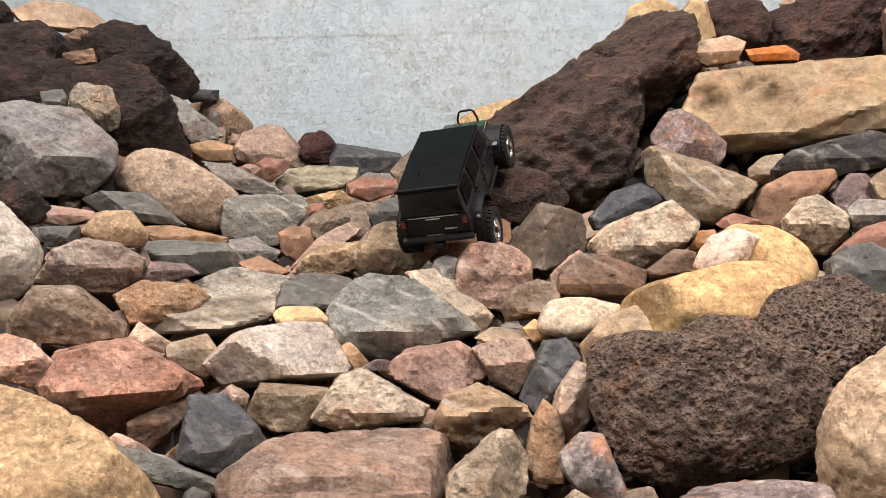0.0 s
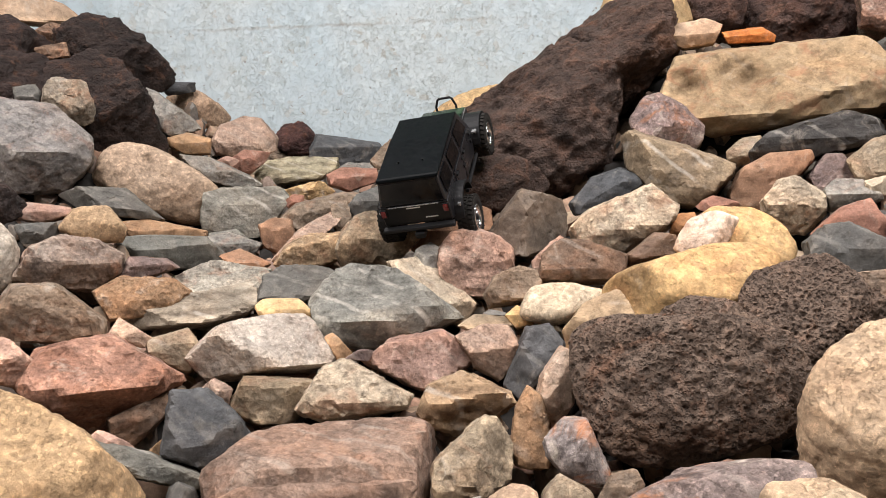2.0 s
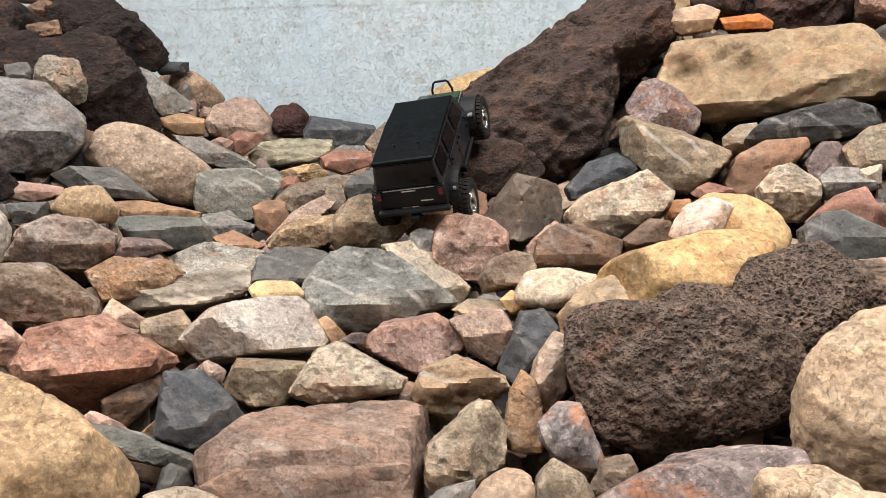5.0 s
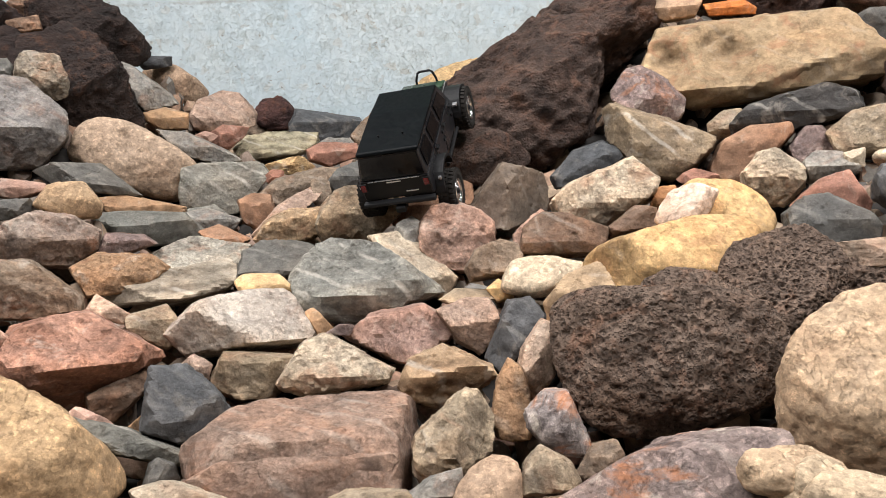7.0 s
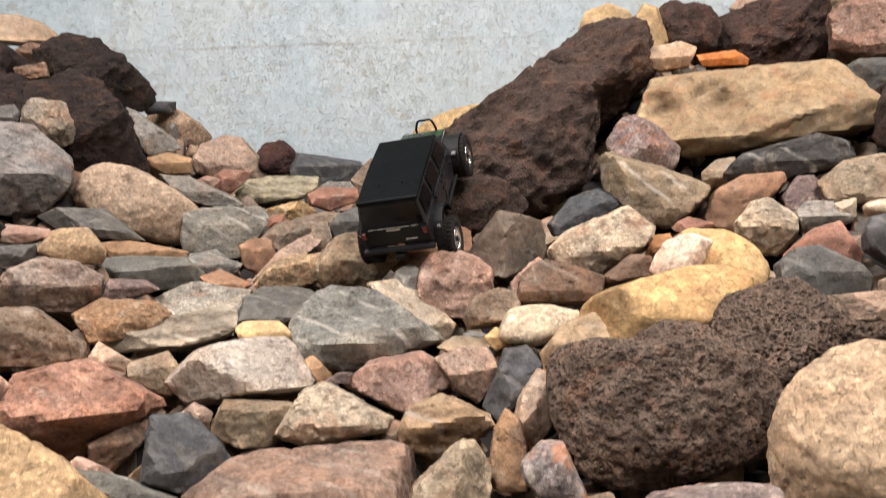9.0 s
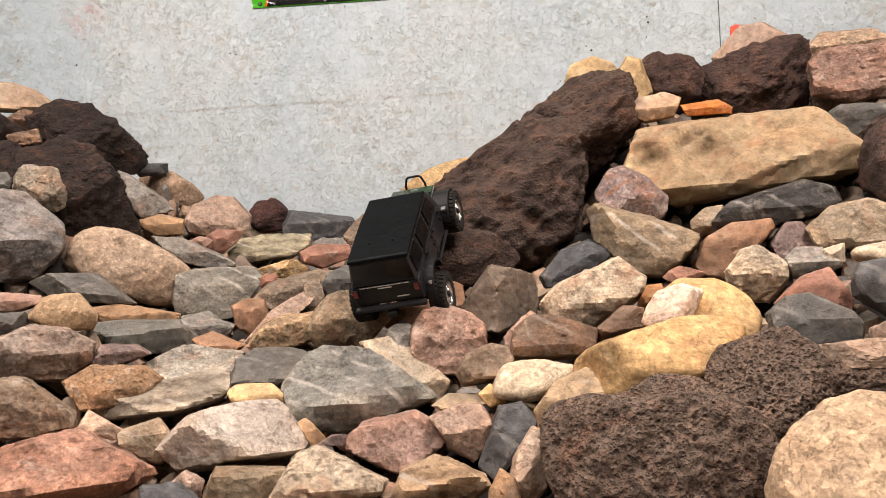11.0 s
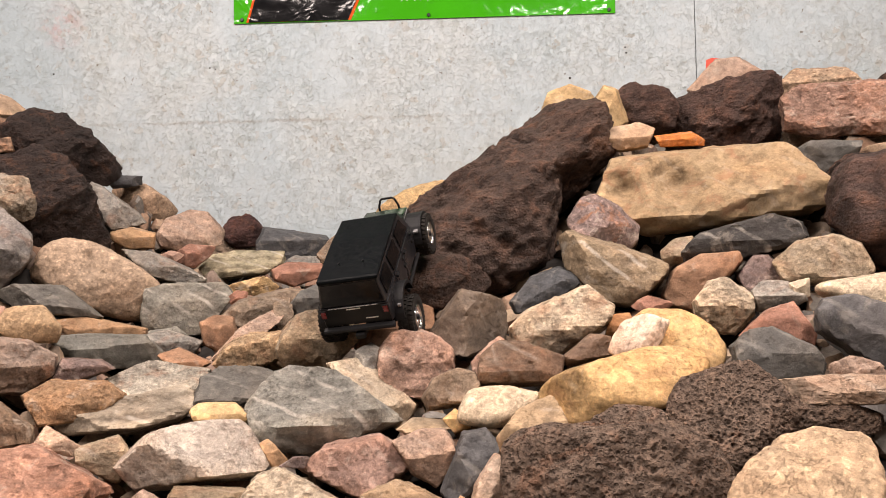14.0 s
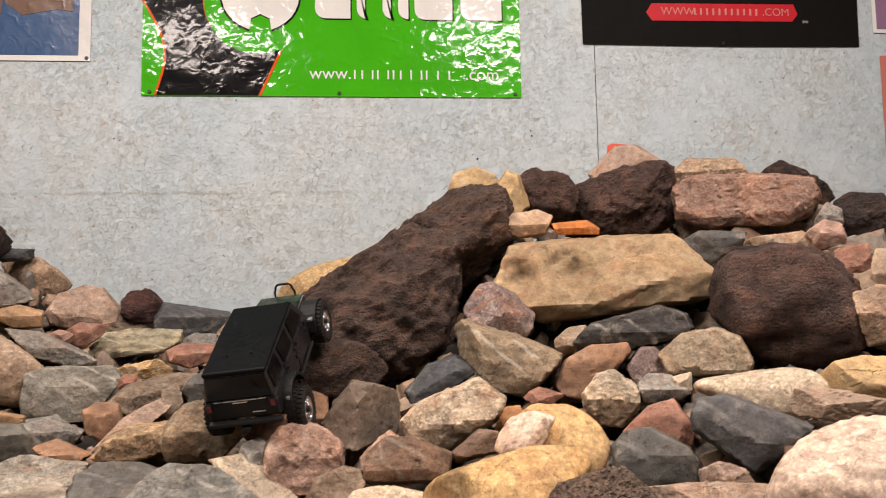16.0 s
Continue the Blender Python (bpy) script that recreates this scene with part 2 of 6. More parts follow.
# ---- mesh helpers ----
def mesh_object(name, verts, faces, mat, smooth=True, crisp=True):
    me = bpy.data.meshes.new(name)
    me.from_pydata([tuple(v) for v in verts], [], [tuple(f) for f in faces])
    me.materials.append(mat)
    if smooth:
        me.polygons.foreach_set("use_smooth", [True] * len(me.polygons))
        if crisp:
            me.set_sharp_from_angle(angle=radians(26))
    me.update()
    return new(name, me)


def part(name, bm, mat, parent=None, label="", smooth=False):
    me = bpy.data.meshes.new(name)
    bmesh.ops.recalc_face_normals(bm, faces=bm.faces)
    if smooth:
        for f in bm.faces:
            f.smooth = True
    bm.to_mesh(me)
    bm.free()
    me.materials.append(mat)
    ob = new(name, me)
    if parent:
        ob.parent = parent
    if label:
        tagged(ob, label)
    return ob


def box(x0, x1, y0, y1, z0, z1, bevel=0.0, seg=2):
    bm = bmesh.new()
    bmesh.ops.create_cube(bm, size=1)
    for v in bm.verts:
        v.co = Vector(((x0 + x1) / 2 + v.co.x * (x1 - x0), (y0 + y1) / 2 + v.co.y * (y1 - y0), (z0 + z1) / 2 + v.co.z * (z1 - z0)))
    if bevel:
        bmesh.ops.bevel(bm, geom=bm.edges[:], offset=bevel, segments=seg, affect="EDGES", profile=0.6)
    return bm


# ---- the hall ----
def wall_paint():
    """White and pale mint paint, crazed and flaking in places, with rusty specks and stains."""
    m, nt, b = material("flaking_white_paint")
    tc = node(nt, "ShaderNodeTexCoord")
    at = tc.outputs["Object"]
    warp = node(nt, "ShaderNodeTexNoise", Vector=at, Scale=24.0, Detail=7.0, Roughness=0.6)
    fine = node(nt, "ShaderNodeTexNoise", Vector=at, Scale=110.0, Detail=6.0, Roughness=0.65)
    big = node(nt, "ShaderNodeTexNoise", Vector=at, Scale=1.6, Detail=6.0, Roughness=0.6, Distortion=0.4)
    area = node(nt, "ShaderNodeTexNoise", Vector=at, Scale=3.2, Detail=6.0, Roughness=0.65)
    tear = node(nt, "ShaderNodeTexNoise", Vector=at, Scale=17.0, Detail=6.0, Roughness=0.7)
    crisp = node(nt, "ShaderNodeTexNoise", Vector=at, Scale=38.0, Detail=4.0, Roughness=0.6)
    bend = node(nt, "ShaderNodeVectorMath", i0=warp.outputs["Color"], i1=(0.5, 0.5, 0.5))
    bend.operation = "SUBTRACT"
    far = node(nt, "ShaderNodeVectorMath", i0=bend.outputs[0], i1=(0.075, 0.075, 0.075))
    far.operation = "MULTIPLY"
    spot = node(nt, "ShaderNodeVectorMath", i0=at, i1=far.outputs[0])
    spot.operation = "ADD"
    at2 = spot.outputs[0]
    flake = node(nt, "ShaderNodeTexVoronoi", Vector=at2, Scale=36.0, Randomness=1.0)
    lift = node(nt, "ShaderNodeSeparateColor", Color=flake.outputs["Color"])
    loose = ramp(nt, area.outputs[0], [(0.36, grey(0.22)), (0.58, grey(1.0))])
    c = ramp(nt, big.outputs[0], [(0.36, (0.48, 0.58, 0.63)), (0.48, (0.53, 0.62, 0.665)), (0.60, (0.56, 0.63, 0.655)), (0.7, (0.50, 0.61, 0.655))])
    c = mix(nt, "MULTIPLY", math_node(nt, "MULTIPLY", loose, 0.9), c, ramp(nt, lift.outputs[1], [(0.0, (0.84, 0.845, 0.82)), (0.25, (0.98, 0.98, 0.97)), (0.75, (1.0, 1.0, 1.0)), (1.0, (1.13, 1.12, 1.1))]))
    c = mix(nt, "MULTIPLY", 0.7, c, ramp(nt, tear.outputs[0], [(0.30, (0.82, 0.79, 0.73)), (0.43, (0.99, 0.985, 0.98)), (0.65, (1.05, 1.05, 1.05))]))
    c = mix(nt, "MULTIPLY", 0.35, c, ramp(nt, fine.outputs[0], [(0.30, (0.78, 0.74, 0.69)), (0.42, (0.98, 0.98, 0.97)), (0.65, (1.03, 1.03, 1.03))]))
    # layers of paint peeled back along ragged rims
    peel = node(nt, "ShaderNodeTexNoise", Vector=at2, Scale=30.0, Detail=7.0, Roughness=0.62)
    peel2 = node(nt, "ShaderNodeTexNoise", Vector=at2, Scale=52.0, Detail=6.0, Roughness=0.6)
    coat = math_node(nt, "ADD", ramp(nt, peel.outputs[0], [(0.49, grey(0.0)), (0.505, grey(1.0))]), math_node(nt, "MULTIPLY", ramp(nt, peel2.outputs[0], [(0.53, grey(0.0)), (0.545, grey(1.0))]), 0.6))
    c = mix(nt, "MULTIPLY", math_node(nt, "MULTIPLY", loose, 0.48), c, ramp(nt, math_node(nt, "MULTIPLY", coat, 0.6), [(0.0, (0.9, 0.89, 0.87)), (1.0, (1.06, 1.06, 1.06))]))
    # Brown dashes along flake rims paint their small shadows; the height is grooved too.
    edge = ramp(nt, math_node(nt, "ABSOLUTE", math_node(nt, "SUBTRACT", peel.outputs[0], 0.492), 0.0), [(0.004, grey(1.0)), (0.016, grey(0.0))])
    shaded_rim = math_node(nt, "MULTIPLY", math_node(nt, "MULTIPLY", edge, ramp(nt, crisp.outputs[0], [(0.52, grey(0.0)), (0.60, grey(1.0))])), loose)
    c = mix(nt, "MIX", math_node(nt, "MULTIPLY", shaded_rim, 0.38), c, (0.30, 0.25, 0.19, 1))
    gone = math_node(nt, "MULTIPLY", ramp(nt, lift.outputs[2], [(0.93, grey(0.0)), (0.95, grey(0.35))]), loose)
    c = mix(nt, "MIX", gone, c, (0.42, 0.36, 0.28, 1))
    # rusty specks, a broken brown stain along the joint of the boards, a pink smear
    dots = node(nt, "ShaderNodeTexVoronoi", Vector=at2, Scale=24.0, Randomness=1.0)
    rare = node(nt, "ShaderNodeSeparateColor", Color=dots.outputs["Color"])
    speck = math_node(nt, "MULTIPLY", ramp(nt, dots.outputs[0], [(0.09, grey(1.0)), (0.16, grey(0.0))]), ramp(nt, rare.outputs[0], [(0.78, grey(0.0)), (0.86, grey(0.75))]))
    c = mix(nt, "MIX", speck, c, (0.17, 0.13, 0.09, 1))
    xyz = node(nt, "ShaderNodeSeparateXYZ", Vector=tc.outputs["Object"])
    wavy = math_node(nt, "ADD", math_node(nt, "SUBTRACT", xyz.outputs[2], SEAM_Z + 0.004), math_node(nt, "MULTIPLY", math_node(nt, "SUBTRACT", warp.outputs[0], 0.5), 0.03))
    band = ramp(nt, math_node(nt, "ABSOLUTE", wavy, 0.0), [(0.001, grey(0.45)), (0.010, grey(0.0))])
    band = math_node(nt, "MULTIPLY", band, ramp(nt, area.outputs[0], [(0.44, grey(0.03)), (0.58, grey(1.0))]))
    c = mix(nt, "MIX", band, c, (0.24, 0.18, 0.12, 1))
    gap = node(nt, "ShaderNodeVectorMath", i0=tc.outputs["Object"], i1=(SMEAR[0], WALL_Y, SMEAR[1]))
    gap.operation = "DISTANCE"
    smear = math_node(nt, "MULTIPLY", ramp(nt, gap.outputs["Value"], [(0.03, grey(0.5)), (0.13, grey(0.0))]), ramp(nt, tear.outputs[0], [(0.42, grey(0.0)), (0.6, grey(1.0))]))
    c = mix(nt, "MIX", smear, c, (0.55, 0.22, 0.2, 1))
    nt.links.new(c, b.inputs["Base Color"])
    b.inputs["Roughness"].default_value = 0.55
    step = math_node(nt, "MULTIPLY", ramp(nt, lift.outputs[0], [(0.45, grey(0.0)), (0.9, grey(1.0))]), loose)
    h = math_node(nt, "ADD", math_node(nt, "MULTIPLY", tear.outputs[0], 0.35), math_node(nt, "MULTIPLY", fine.outputs[0], 0.18))
    h = math_node(nt, "ADD", h, math_node(nt, "MULTIPLY", step, 0.3))
    h = math_node(nt, "ADD", h, math_node(nt, "MULTIPLY", math_node(nt, "MULTIPLY", coat, loose), 0.45))
    h = math_node(nt, "SUBTRACT", h, math_node(nt, "MULTIPLY", shaded_rim, 0.5))
    bump = node(nt, "ShaderNodeBump", Strength=0.6, Distance=0.008, Height=h)
    nt.links.new(bump.outputs[0], b.inputs["Normal"])
    return m


SEAM_X, SEAM_Z = 1.203, 1.752
SMEAR = (-1.804, 2.233)
PAINT = wall_paint()
CONCRETE = plain("bare_concrete", (0.2, 0.19, 0.17), 0.85, grain=0.5, scale=30)
CEILING = plain("dark_ceiling", (0.1, 0.095, 0.09), 0.9, grain=0.3, scale=20)
DULL = plain("dull_wall", (0.12, 0.115, 0.105), 0.85, grain=0.3, scale=15)
wall = part("wall_north", box(-5, 5, WALL_Y + 0.012, WALL_Y + 0.15, 0, CEIL_Z), DULL)
tagged(wall, "board wall with flaking white paint behind the rocks", "wall", kind="structure")
for x0, x1, z0, z1 in ((-5, SEAM_X - 0.002, 0, CEIL_Z), (SEAM_X + 0.002, 5, 0, CEIL_Z)):
    part("panel", box(x0, x1, WALL_Y, WALL_Y + 0.012, z0, z1), PAINT, wall)
HOLE = plain("dark_hole", (0.03, 0.028, 0.025), 0.9)
for hx, hz, hr in ((-1.094, 2.015, 0.006), (-1.067, 2.008, 0.005), (-1.84, 2.007, 0.007), (0.872, 2.058, 0.006), (0.876, 2.032, 0.007), (0.865, 1.964, 0.004), (0.608, 1.919, 0.008)):
    bm = bmesh.new()
    bmesh.ops.create_cone(bm, cap_ends=True, segments=9, radius1=hr * 0.7, radius2=hr * 0.5, depth=0.003, matrix=pose(hx, WALL_Y - 0.001, hz, 90))
    part("screw_hole", bm, HOLE, wall)
for name, dims in (("wall_west", (-5.15, -5, -4, WALL_Y + 0.15, 0, CEIL_Z)), ("wall_east", (5, 5.15, -4, WALL_Y + 0.15, 0, CEIL_Z)), ("wall_south", (-5.15, 5.15, -4.15, -4, 0, CEIL_Z))):
    tagged(part(name, box(*dims), DULL), "plain dull wall closing the hall", "wall", kind="structure")
tagged(part("ceiling", box(-5.15, 5.15, -4.15, WALL_Y + 0.15, CEIL_Z, CEIL_Z + 0.1), CEILING), "plain dark hall ceiling", "ceiling", kind="structure")
tagged(part("floor", box(-5.15, 5.15, -4.15, WALL_Y + 0.15, -0.1, 0), CONCRETE), "bare concrete hall floor", "floor", kind="structure")


# ---- rocks ----
_balls = {}


def ball(sub):
    if sub not in _balls:
        bm = bmesh.new()
        bmesh.ops.create_icosphere(bm, subdivisions=sub, radius=1)
        bm.verts.ensure_lookup_table()
        _balls[sub] = (np.array([v.co[:] for v in bm.verts]), [tuple(v.index for v in f.verts) for f in bm.faces])
        bm.free()
    return _balls[sub]


SHARP = {"gold": 20, "streak": 120, "sand": 70, "sandw": 100, "nodul": 12, "mixed": 120, "gran": 120, "rough": 70, "slate": 130, "band": 110, "lava": 24, "lavaf": 22, "bould": 14}
WARP = {"gold": 0.06, "streak": 0.04, "sand": 0.05, "sandw": 0.035, "nodul": 0.045, "mixed": 0.045, "gran": 0.045, "rough": 0.075, "slate": 0.035, "band": 0.045, "lava": 0.1, "lavaf": 0.065, "bould": 0.075}
CHIPS = {"gold": 3, "streak": 4, "nodul": 4, "mixed": 4, "sand": 4, "sandw": 4, "gran": 4, "rough": 6, "slate": 3, "band": 4, "lava": 8, "lavaf": 8, "bould": 4}
HALF = Vector((0.5, 0.5, 0.5))
STEP = {"streak": 0.45, "sand": 0.4, "nodul": 0.2, "mixed": 0.35, "gran": 0.35, "rough": 0.6, "slate": 0.5, "band": 0.6, "sandw": 0.3, "bould": 0.3}
CREASE = {"gold": 0.01, "streak": 0.04, "sand": 0.028, "gran": 0.034, "mixed": 0.035, "rough": 0.045, "slate": 0.032, "band": 0.045, "sandw": 0.012}
SEATS = []
ROUND = ("lava", "lavaf", "gold", "nodul", "bould")
GRAIN = Euler((0, radians(40), 0)).to_matrix()


def break_planes(kind, depth, seed, cuts, block=False, faces=()):
    """The faces of a stone as rows of normal and offset. cuts: faces round its rim as (degrees, metres from the middle). The
    near side breaks along a sloping top face, a steeper front face and often a side face; chips take off corners.
    block: one broad flat front under a shallow top face. faces: the near side's own breaks, each as a point x, z, how far
    forward it lies, and the slopes of the face to the side and up."""
    rnd = random.Random(seed)
    planes = []
    for angle, off in cuts:
        a = radians(angle)
        for tilt, s in ((radians(rnd.uniform(0, 8)), -1), (radians(rnd.uniform(0, 16)), 1)):
            planes.append((math.cos(a) * math.cos(tilt), s * math.sin(tilt), math.sin(a) * math.cos(tilt), off * 1.05 * math.cos(tilt)))
    high = max(o * max(0.0, math.sin(radians(a))) for a, o in cuts)
    soft_kind = kind in ("lava", "lavaf", "bould", "nodul", "gold")

    def face(n, at):
        n = Vector(n).normalized()
        off = n.dot(Vector(at))
        if off > 0.012:
            planes.append((*n, off))
    if faces:
        shift = 0.3 * depth
        for x, z, far, nx, nz in faces:
            n = Vector((nx, -1, nz)).normalized()
            planes.append((*n, max(0.03 * depth, n.dot(Vector((x, -0.42 * far * depth - shift, z))))))
        planes.append((0, 1, 0, 0.4 * depth))
        hull = np.array(planes)
        dirs = ball(3)[0]
        skin = dirs / (np.maximum(dirs @ hull[:, :3].T, 0) / hull[:, 3]).max(1)[:, None]
        for _ in range(CHIPS[kind] // 2 + 1):
            n = np.array(Vector((rnd.uniform(-0.8, 0.8), -1, rnd.uniform(-0.8, 0.8))).normalized())
            planes.append((*n, rnd.uniform(0.965, 0.99) * (skin @ n).max()))
        return np.array(planes)
    ridge = (0.62 if block else rnd.uniform(-0.3, 0.25)) * high
    front = depth * rnd.uniform(0.36, 0.46)
    steep = math.tan(radians(rnd.uniform(38, 66)))
    steep = min(steep, (front + 0.06 * depth) / max(0.01, high - ridge))
    lean = rnd.uniform(-0.4, 0.4) * (0.3 if block else 1)
    face((lean, -1, steep), (0, -front, ridge))
    face((rnd.uniform(-0.12, 0.12) if block else rnd.uniform(-0.3, 0.3), -1, 0.12 if block else rnd.uniform(-0.5, 0.0)), (0, -front, ridge))
    side = rnd.choice((-1, 1))
    for sg in (side, -side):
        reach = max(o * max(0.0, sg * math.cos(radians(a))) for a, o in cuts)
        start = (rnd.uniform(0.75, 0.9) if block else rnd.uniform(0.25, 0.65)) * reach
        slope = min(rnd.uniform(0.6, 1.2), (front + 0.08 * depth) / max(0.01, reach - start))
        if sg == side or rnd.random() < 0.6 or soft_kind:
            face((sg * slope, -1, rnd.uniform(-0.2, 0.35)), (sg * start, -front, 0))
    if rnd.random() < 0.6 or soft_kind:
        deep = max(o * max(0.0, -math.sin(radians(a))) for a, o in cuts)
        face((rnd.uniform(-0.3, 0.3), -1, -min(rnd.uniform(0.5, 1.0), (front + 0.05 * depth) / max(0.01, 0.6 * deep))), (0, -front, (-0.75 if block else -0.4) * deep))
    face((rnd.uniform(-0.3, 0.3), 1, rnd.uniform(-0.3, 0.3)), (0, depth * 0.42, 0))
    hull = np.array(planes)
    dirs = ball(3)[0]
    skin = dirs / (np.maximum(dirs @ hull[:, :3].T, 0) / hull[:, 3]).max(1)[:, None]
    for _ in range(CHIPS[kind]):
        n = np.array(Vector((rnd.uniform(-0.65, 0.65), -1, rnd.uniform(-0.65, 0.65))).normalized())
        planes.append((*n, rnd.uniform(0.93, 0.99) * (skin @ n).max()))
    return np.array(planes)


def rock_shape(kind, depth, seed, cuts, sub=0, dents=(), block=False, faces=()):
    """A stone broken along flat faces, a little uneven."""
    rows = break_planes(kind, depth, seed, cuts, block, faces)
    offs = [o for _, o in cuts]
    reach = max(offs)
    if not sub:
        sub = 7 if kind == "lavaf" and reach > 0.12 or kind == "lava" and reach > 0.26 else 6 if kind in ("lavaf", "nodul") or reach > 0.2 else 5 if reach > 0.055 else 4
    dirs, tris = ball(sub)
    d = dirs * np.array([reach, depth / 2, min(reach, 1.6 * min(offs))])
    p = SHARP[kind]
    q = np.maximum(d @ rows[:, :3].T, 0) / rows[:, 3]
    r = (q ** p).sum(1) ** (-1 / p)
    v = d * r[:, None]
    rim = np.array([(math.cos(radians(a)), 0, math.sin(radians(a))) for a, _ in cuts])
    v *= 1.025 * min(1.3, max(0.95, float(np.median(np.array(offs) / (v @ rim.T).max(0)))))
    size = float(np.mean(offs))
    amp = WARP[kind] * size
    off = Vector((seed * 3.17, seed * 1.31, seed * 0.77))
    k1, k2 = 1.6 / size, 5.5 / size
    out = np.empty_like(v)
    layered = kind in ("band", "sandw", "slate")
    rnd = random.Random(seed + 900)
    turn = Euler([rnd.uniform(0, 6) for _ in range(3)]).to_matrix()
    dip = Euler((rnd.uniform(-0.5, 0.5), rnd.uniform(-0.6, 0.6), 0)).to_matrix()
    for i, co in enumerate(v):
        flat = Vector(co)
        c = turn @ flat
        s = c * k1 + off
        n = noise.noise(s) + 0.6 * noise.noise(s * 2.1)
        m = noise.fractal(c * k2 + off, 0.75, 2.2, 5)
        h = amp * ((0.25 if kind in STEP else 0.6) * n + 0.5 * m)
        if kind in STEP:  # small flat breaks, each tilted its own way
            for k, g in ((1.5 / size, 0.34), (4.2 / size, 0.15)):
                q = c * k + off
                cell = noise.voronoi(q)[1][0]
                tilt = noise.cell_vector(cell * 7.3) - HALF
                h += (0.72 if faces else 1) * STEP[kind] * g * tilt.dot(q - cell) / k
        if kind in CREASE:  # thin cracks and the ledges along them
            cut = CREASE[kind] * min(size, 0.045 + 0.25 * size)
            w = noise.noise(c * (2.3 / size) + off * 2)
            h -= cut * max(0.0, 1 - abs(w) * 16)
            w = noise.noise(c * (4.6 / size) + off * 3)
            h -= cut * 0.6 * max(0.0, 1 - abs(w) * 12)
            h += cut * 0.9 * (1 if noise.noise(c * (1.7 / size) - off) > 0 else 0)
        if layered:
            e = dip @ flat
            h += amp * (0.8 if kind == "sandw" else 0.7) * noise.noise(Vector((e.x * k1, e.y * k1, e.z * k1 * 6)) + off)
        if kind == "nodul":
            f1 = noise.voronoi(c * 44 + off)[0][0]
            h += 0.0055 * (0.45 - f1)
        if kind in ("lava", "lavaf"):
            k = min(1.0, size / 0.12)
            e = GRAIN @ flat
            e.x *= 0.2
            e = e + 0.012 * noise.noise_vector(c * 14 + off)
            fold = 0.0
            for o in (1, 2.1, 4.3, 9):
                fold += (0.32 - abs(noise.noise(e * (8.5 * o) + off))) / o ** 0.8
            h += (0.014 if kind == "lavaf" else 0.03) * k * fold
            h += 1.1 * amp * (0.35 - abs(noise.noise(c * (2.3 / size) + off)))
            if kind == "lavaf":
                for f, deep in ((80, 0.010), (150, 0.006)):
                    f1 = noise.voronoi(c * f + off)[0][0]
                    h -= deep * k * max(0.0, 0.42 - f1) / 0.42
            else:
                hole = max(0.0, noise.noise(c * 8 - off) + 0.12)
                for f, deep in ((85, 0.010), (140, 0.006)):
                    f1 = noise.voronoi(c * f + off)[0][0]
                    h -= deep * k * max(0.0, 0.3 - f1) / 0.3 * hole
        out[i] = co * (1 + h / max(1e-4, float(np.linalg.norm(co))))
    for x, z, wide, deep in dents:  # hollows worn into the near side
        fall = np.exp(-(((out[:, 0] - x) ** 2 + (out[:, 2] - z) ** 2) / wide ** 2) ** 1.7) * (out[:, 1] < 0.25 * depth)
        out[:, 1] += deep * fall
    if faces:
        out[:, 1] += 0.3 * depth
    return out, tris


def rock(kind, tint, place, tip, turn, depth, seed, cuts, label, grown=(), dents=(), block=False, faces=(), fuse=False):
    """One stone of the pile. grown: further lumps of the same stone, each as tint, place, tip, turn, depth, seed, cuts.
    dents: hollows as x, z, radius, depth. fuse: lumps of the stone's own tint run into one body."""
    top = None
    for tint2, place2, tip2, turn2, depth2, seed2, cuts2, *own in [(tint, place, tip, turn, depth, seed, cuts, faces)] + list(grown):
        v, f = rock_shape(kind, depth2, seed2, cuts2, dents=() if top else dents, block=block and not top, faces=own[0] if own else ())
        if fuse and top and tint2 == tint:  # sink the lump into the stone's own mesh, in its frame
            m = top.matrix_basis.inverted() @ pose(*place2, tip2, 0, turn2)
            old = [tuple(q.co) for q in top.data.vertices]
            both = old + [tuple(m @ Vector(q)) for q in v]
            tris = [tuple(p.vertices) for p in top.data.polygons] + [tuple(i + len(old) for i in t) for t in f]
            whole = mesh_object("rock", both, tris, STONE[kind])
            body = top.data
            top.data = whole.data
            bpy.data.objects.remove(whole)
            bpy.data.meshes.remove(body)
            skin = top.modifiers.new("skin", "REMESH")
            skin.mode, skin.voxel_size, skin.use_smooth_shade = "VOXEL", 0.003, True
            worn = top.modifiers.new("worn", "SMOOTH")
            worn.factor, worn.iterations = 0.5, 16
            bpy.context.view_layer.update()
            top.data = bpy.data.meshes.new_from_object(top.evaluated_get(bpy.context.evaluated_depsgraph_get()))
            top.modifiers.clear()
            continue
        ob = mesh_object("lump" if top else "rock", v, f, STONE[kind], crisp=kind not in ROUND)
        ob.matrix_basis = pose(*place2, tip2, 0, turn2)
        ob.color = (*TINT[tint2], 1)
        if top:
            ob.parent, ob.matrix_parent_inverse = top, top.matrix_basis.inverted()
        top = top or ob
        turned = ob.matrix_basis.to_3x3()
        low = min((turned @ Vector(c)).z for c in v[::37])
        SEATS.append((place2[0], place2[1], place2[2] + 0.9 * low - 0.07))
    return tagged(top, label, "rock", "rocks in the pile")


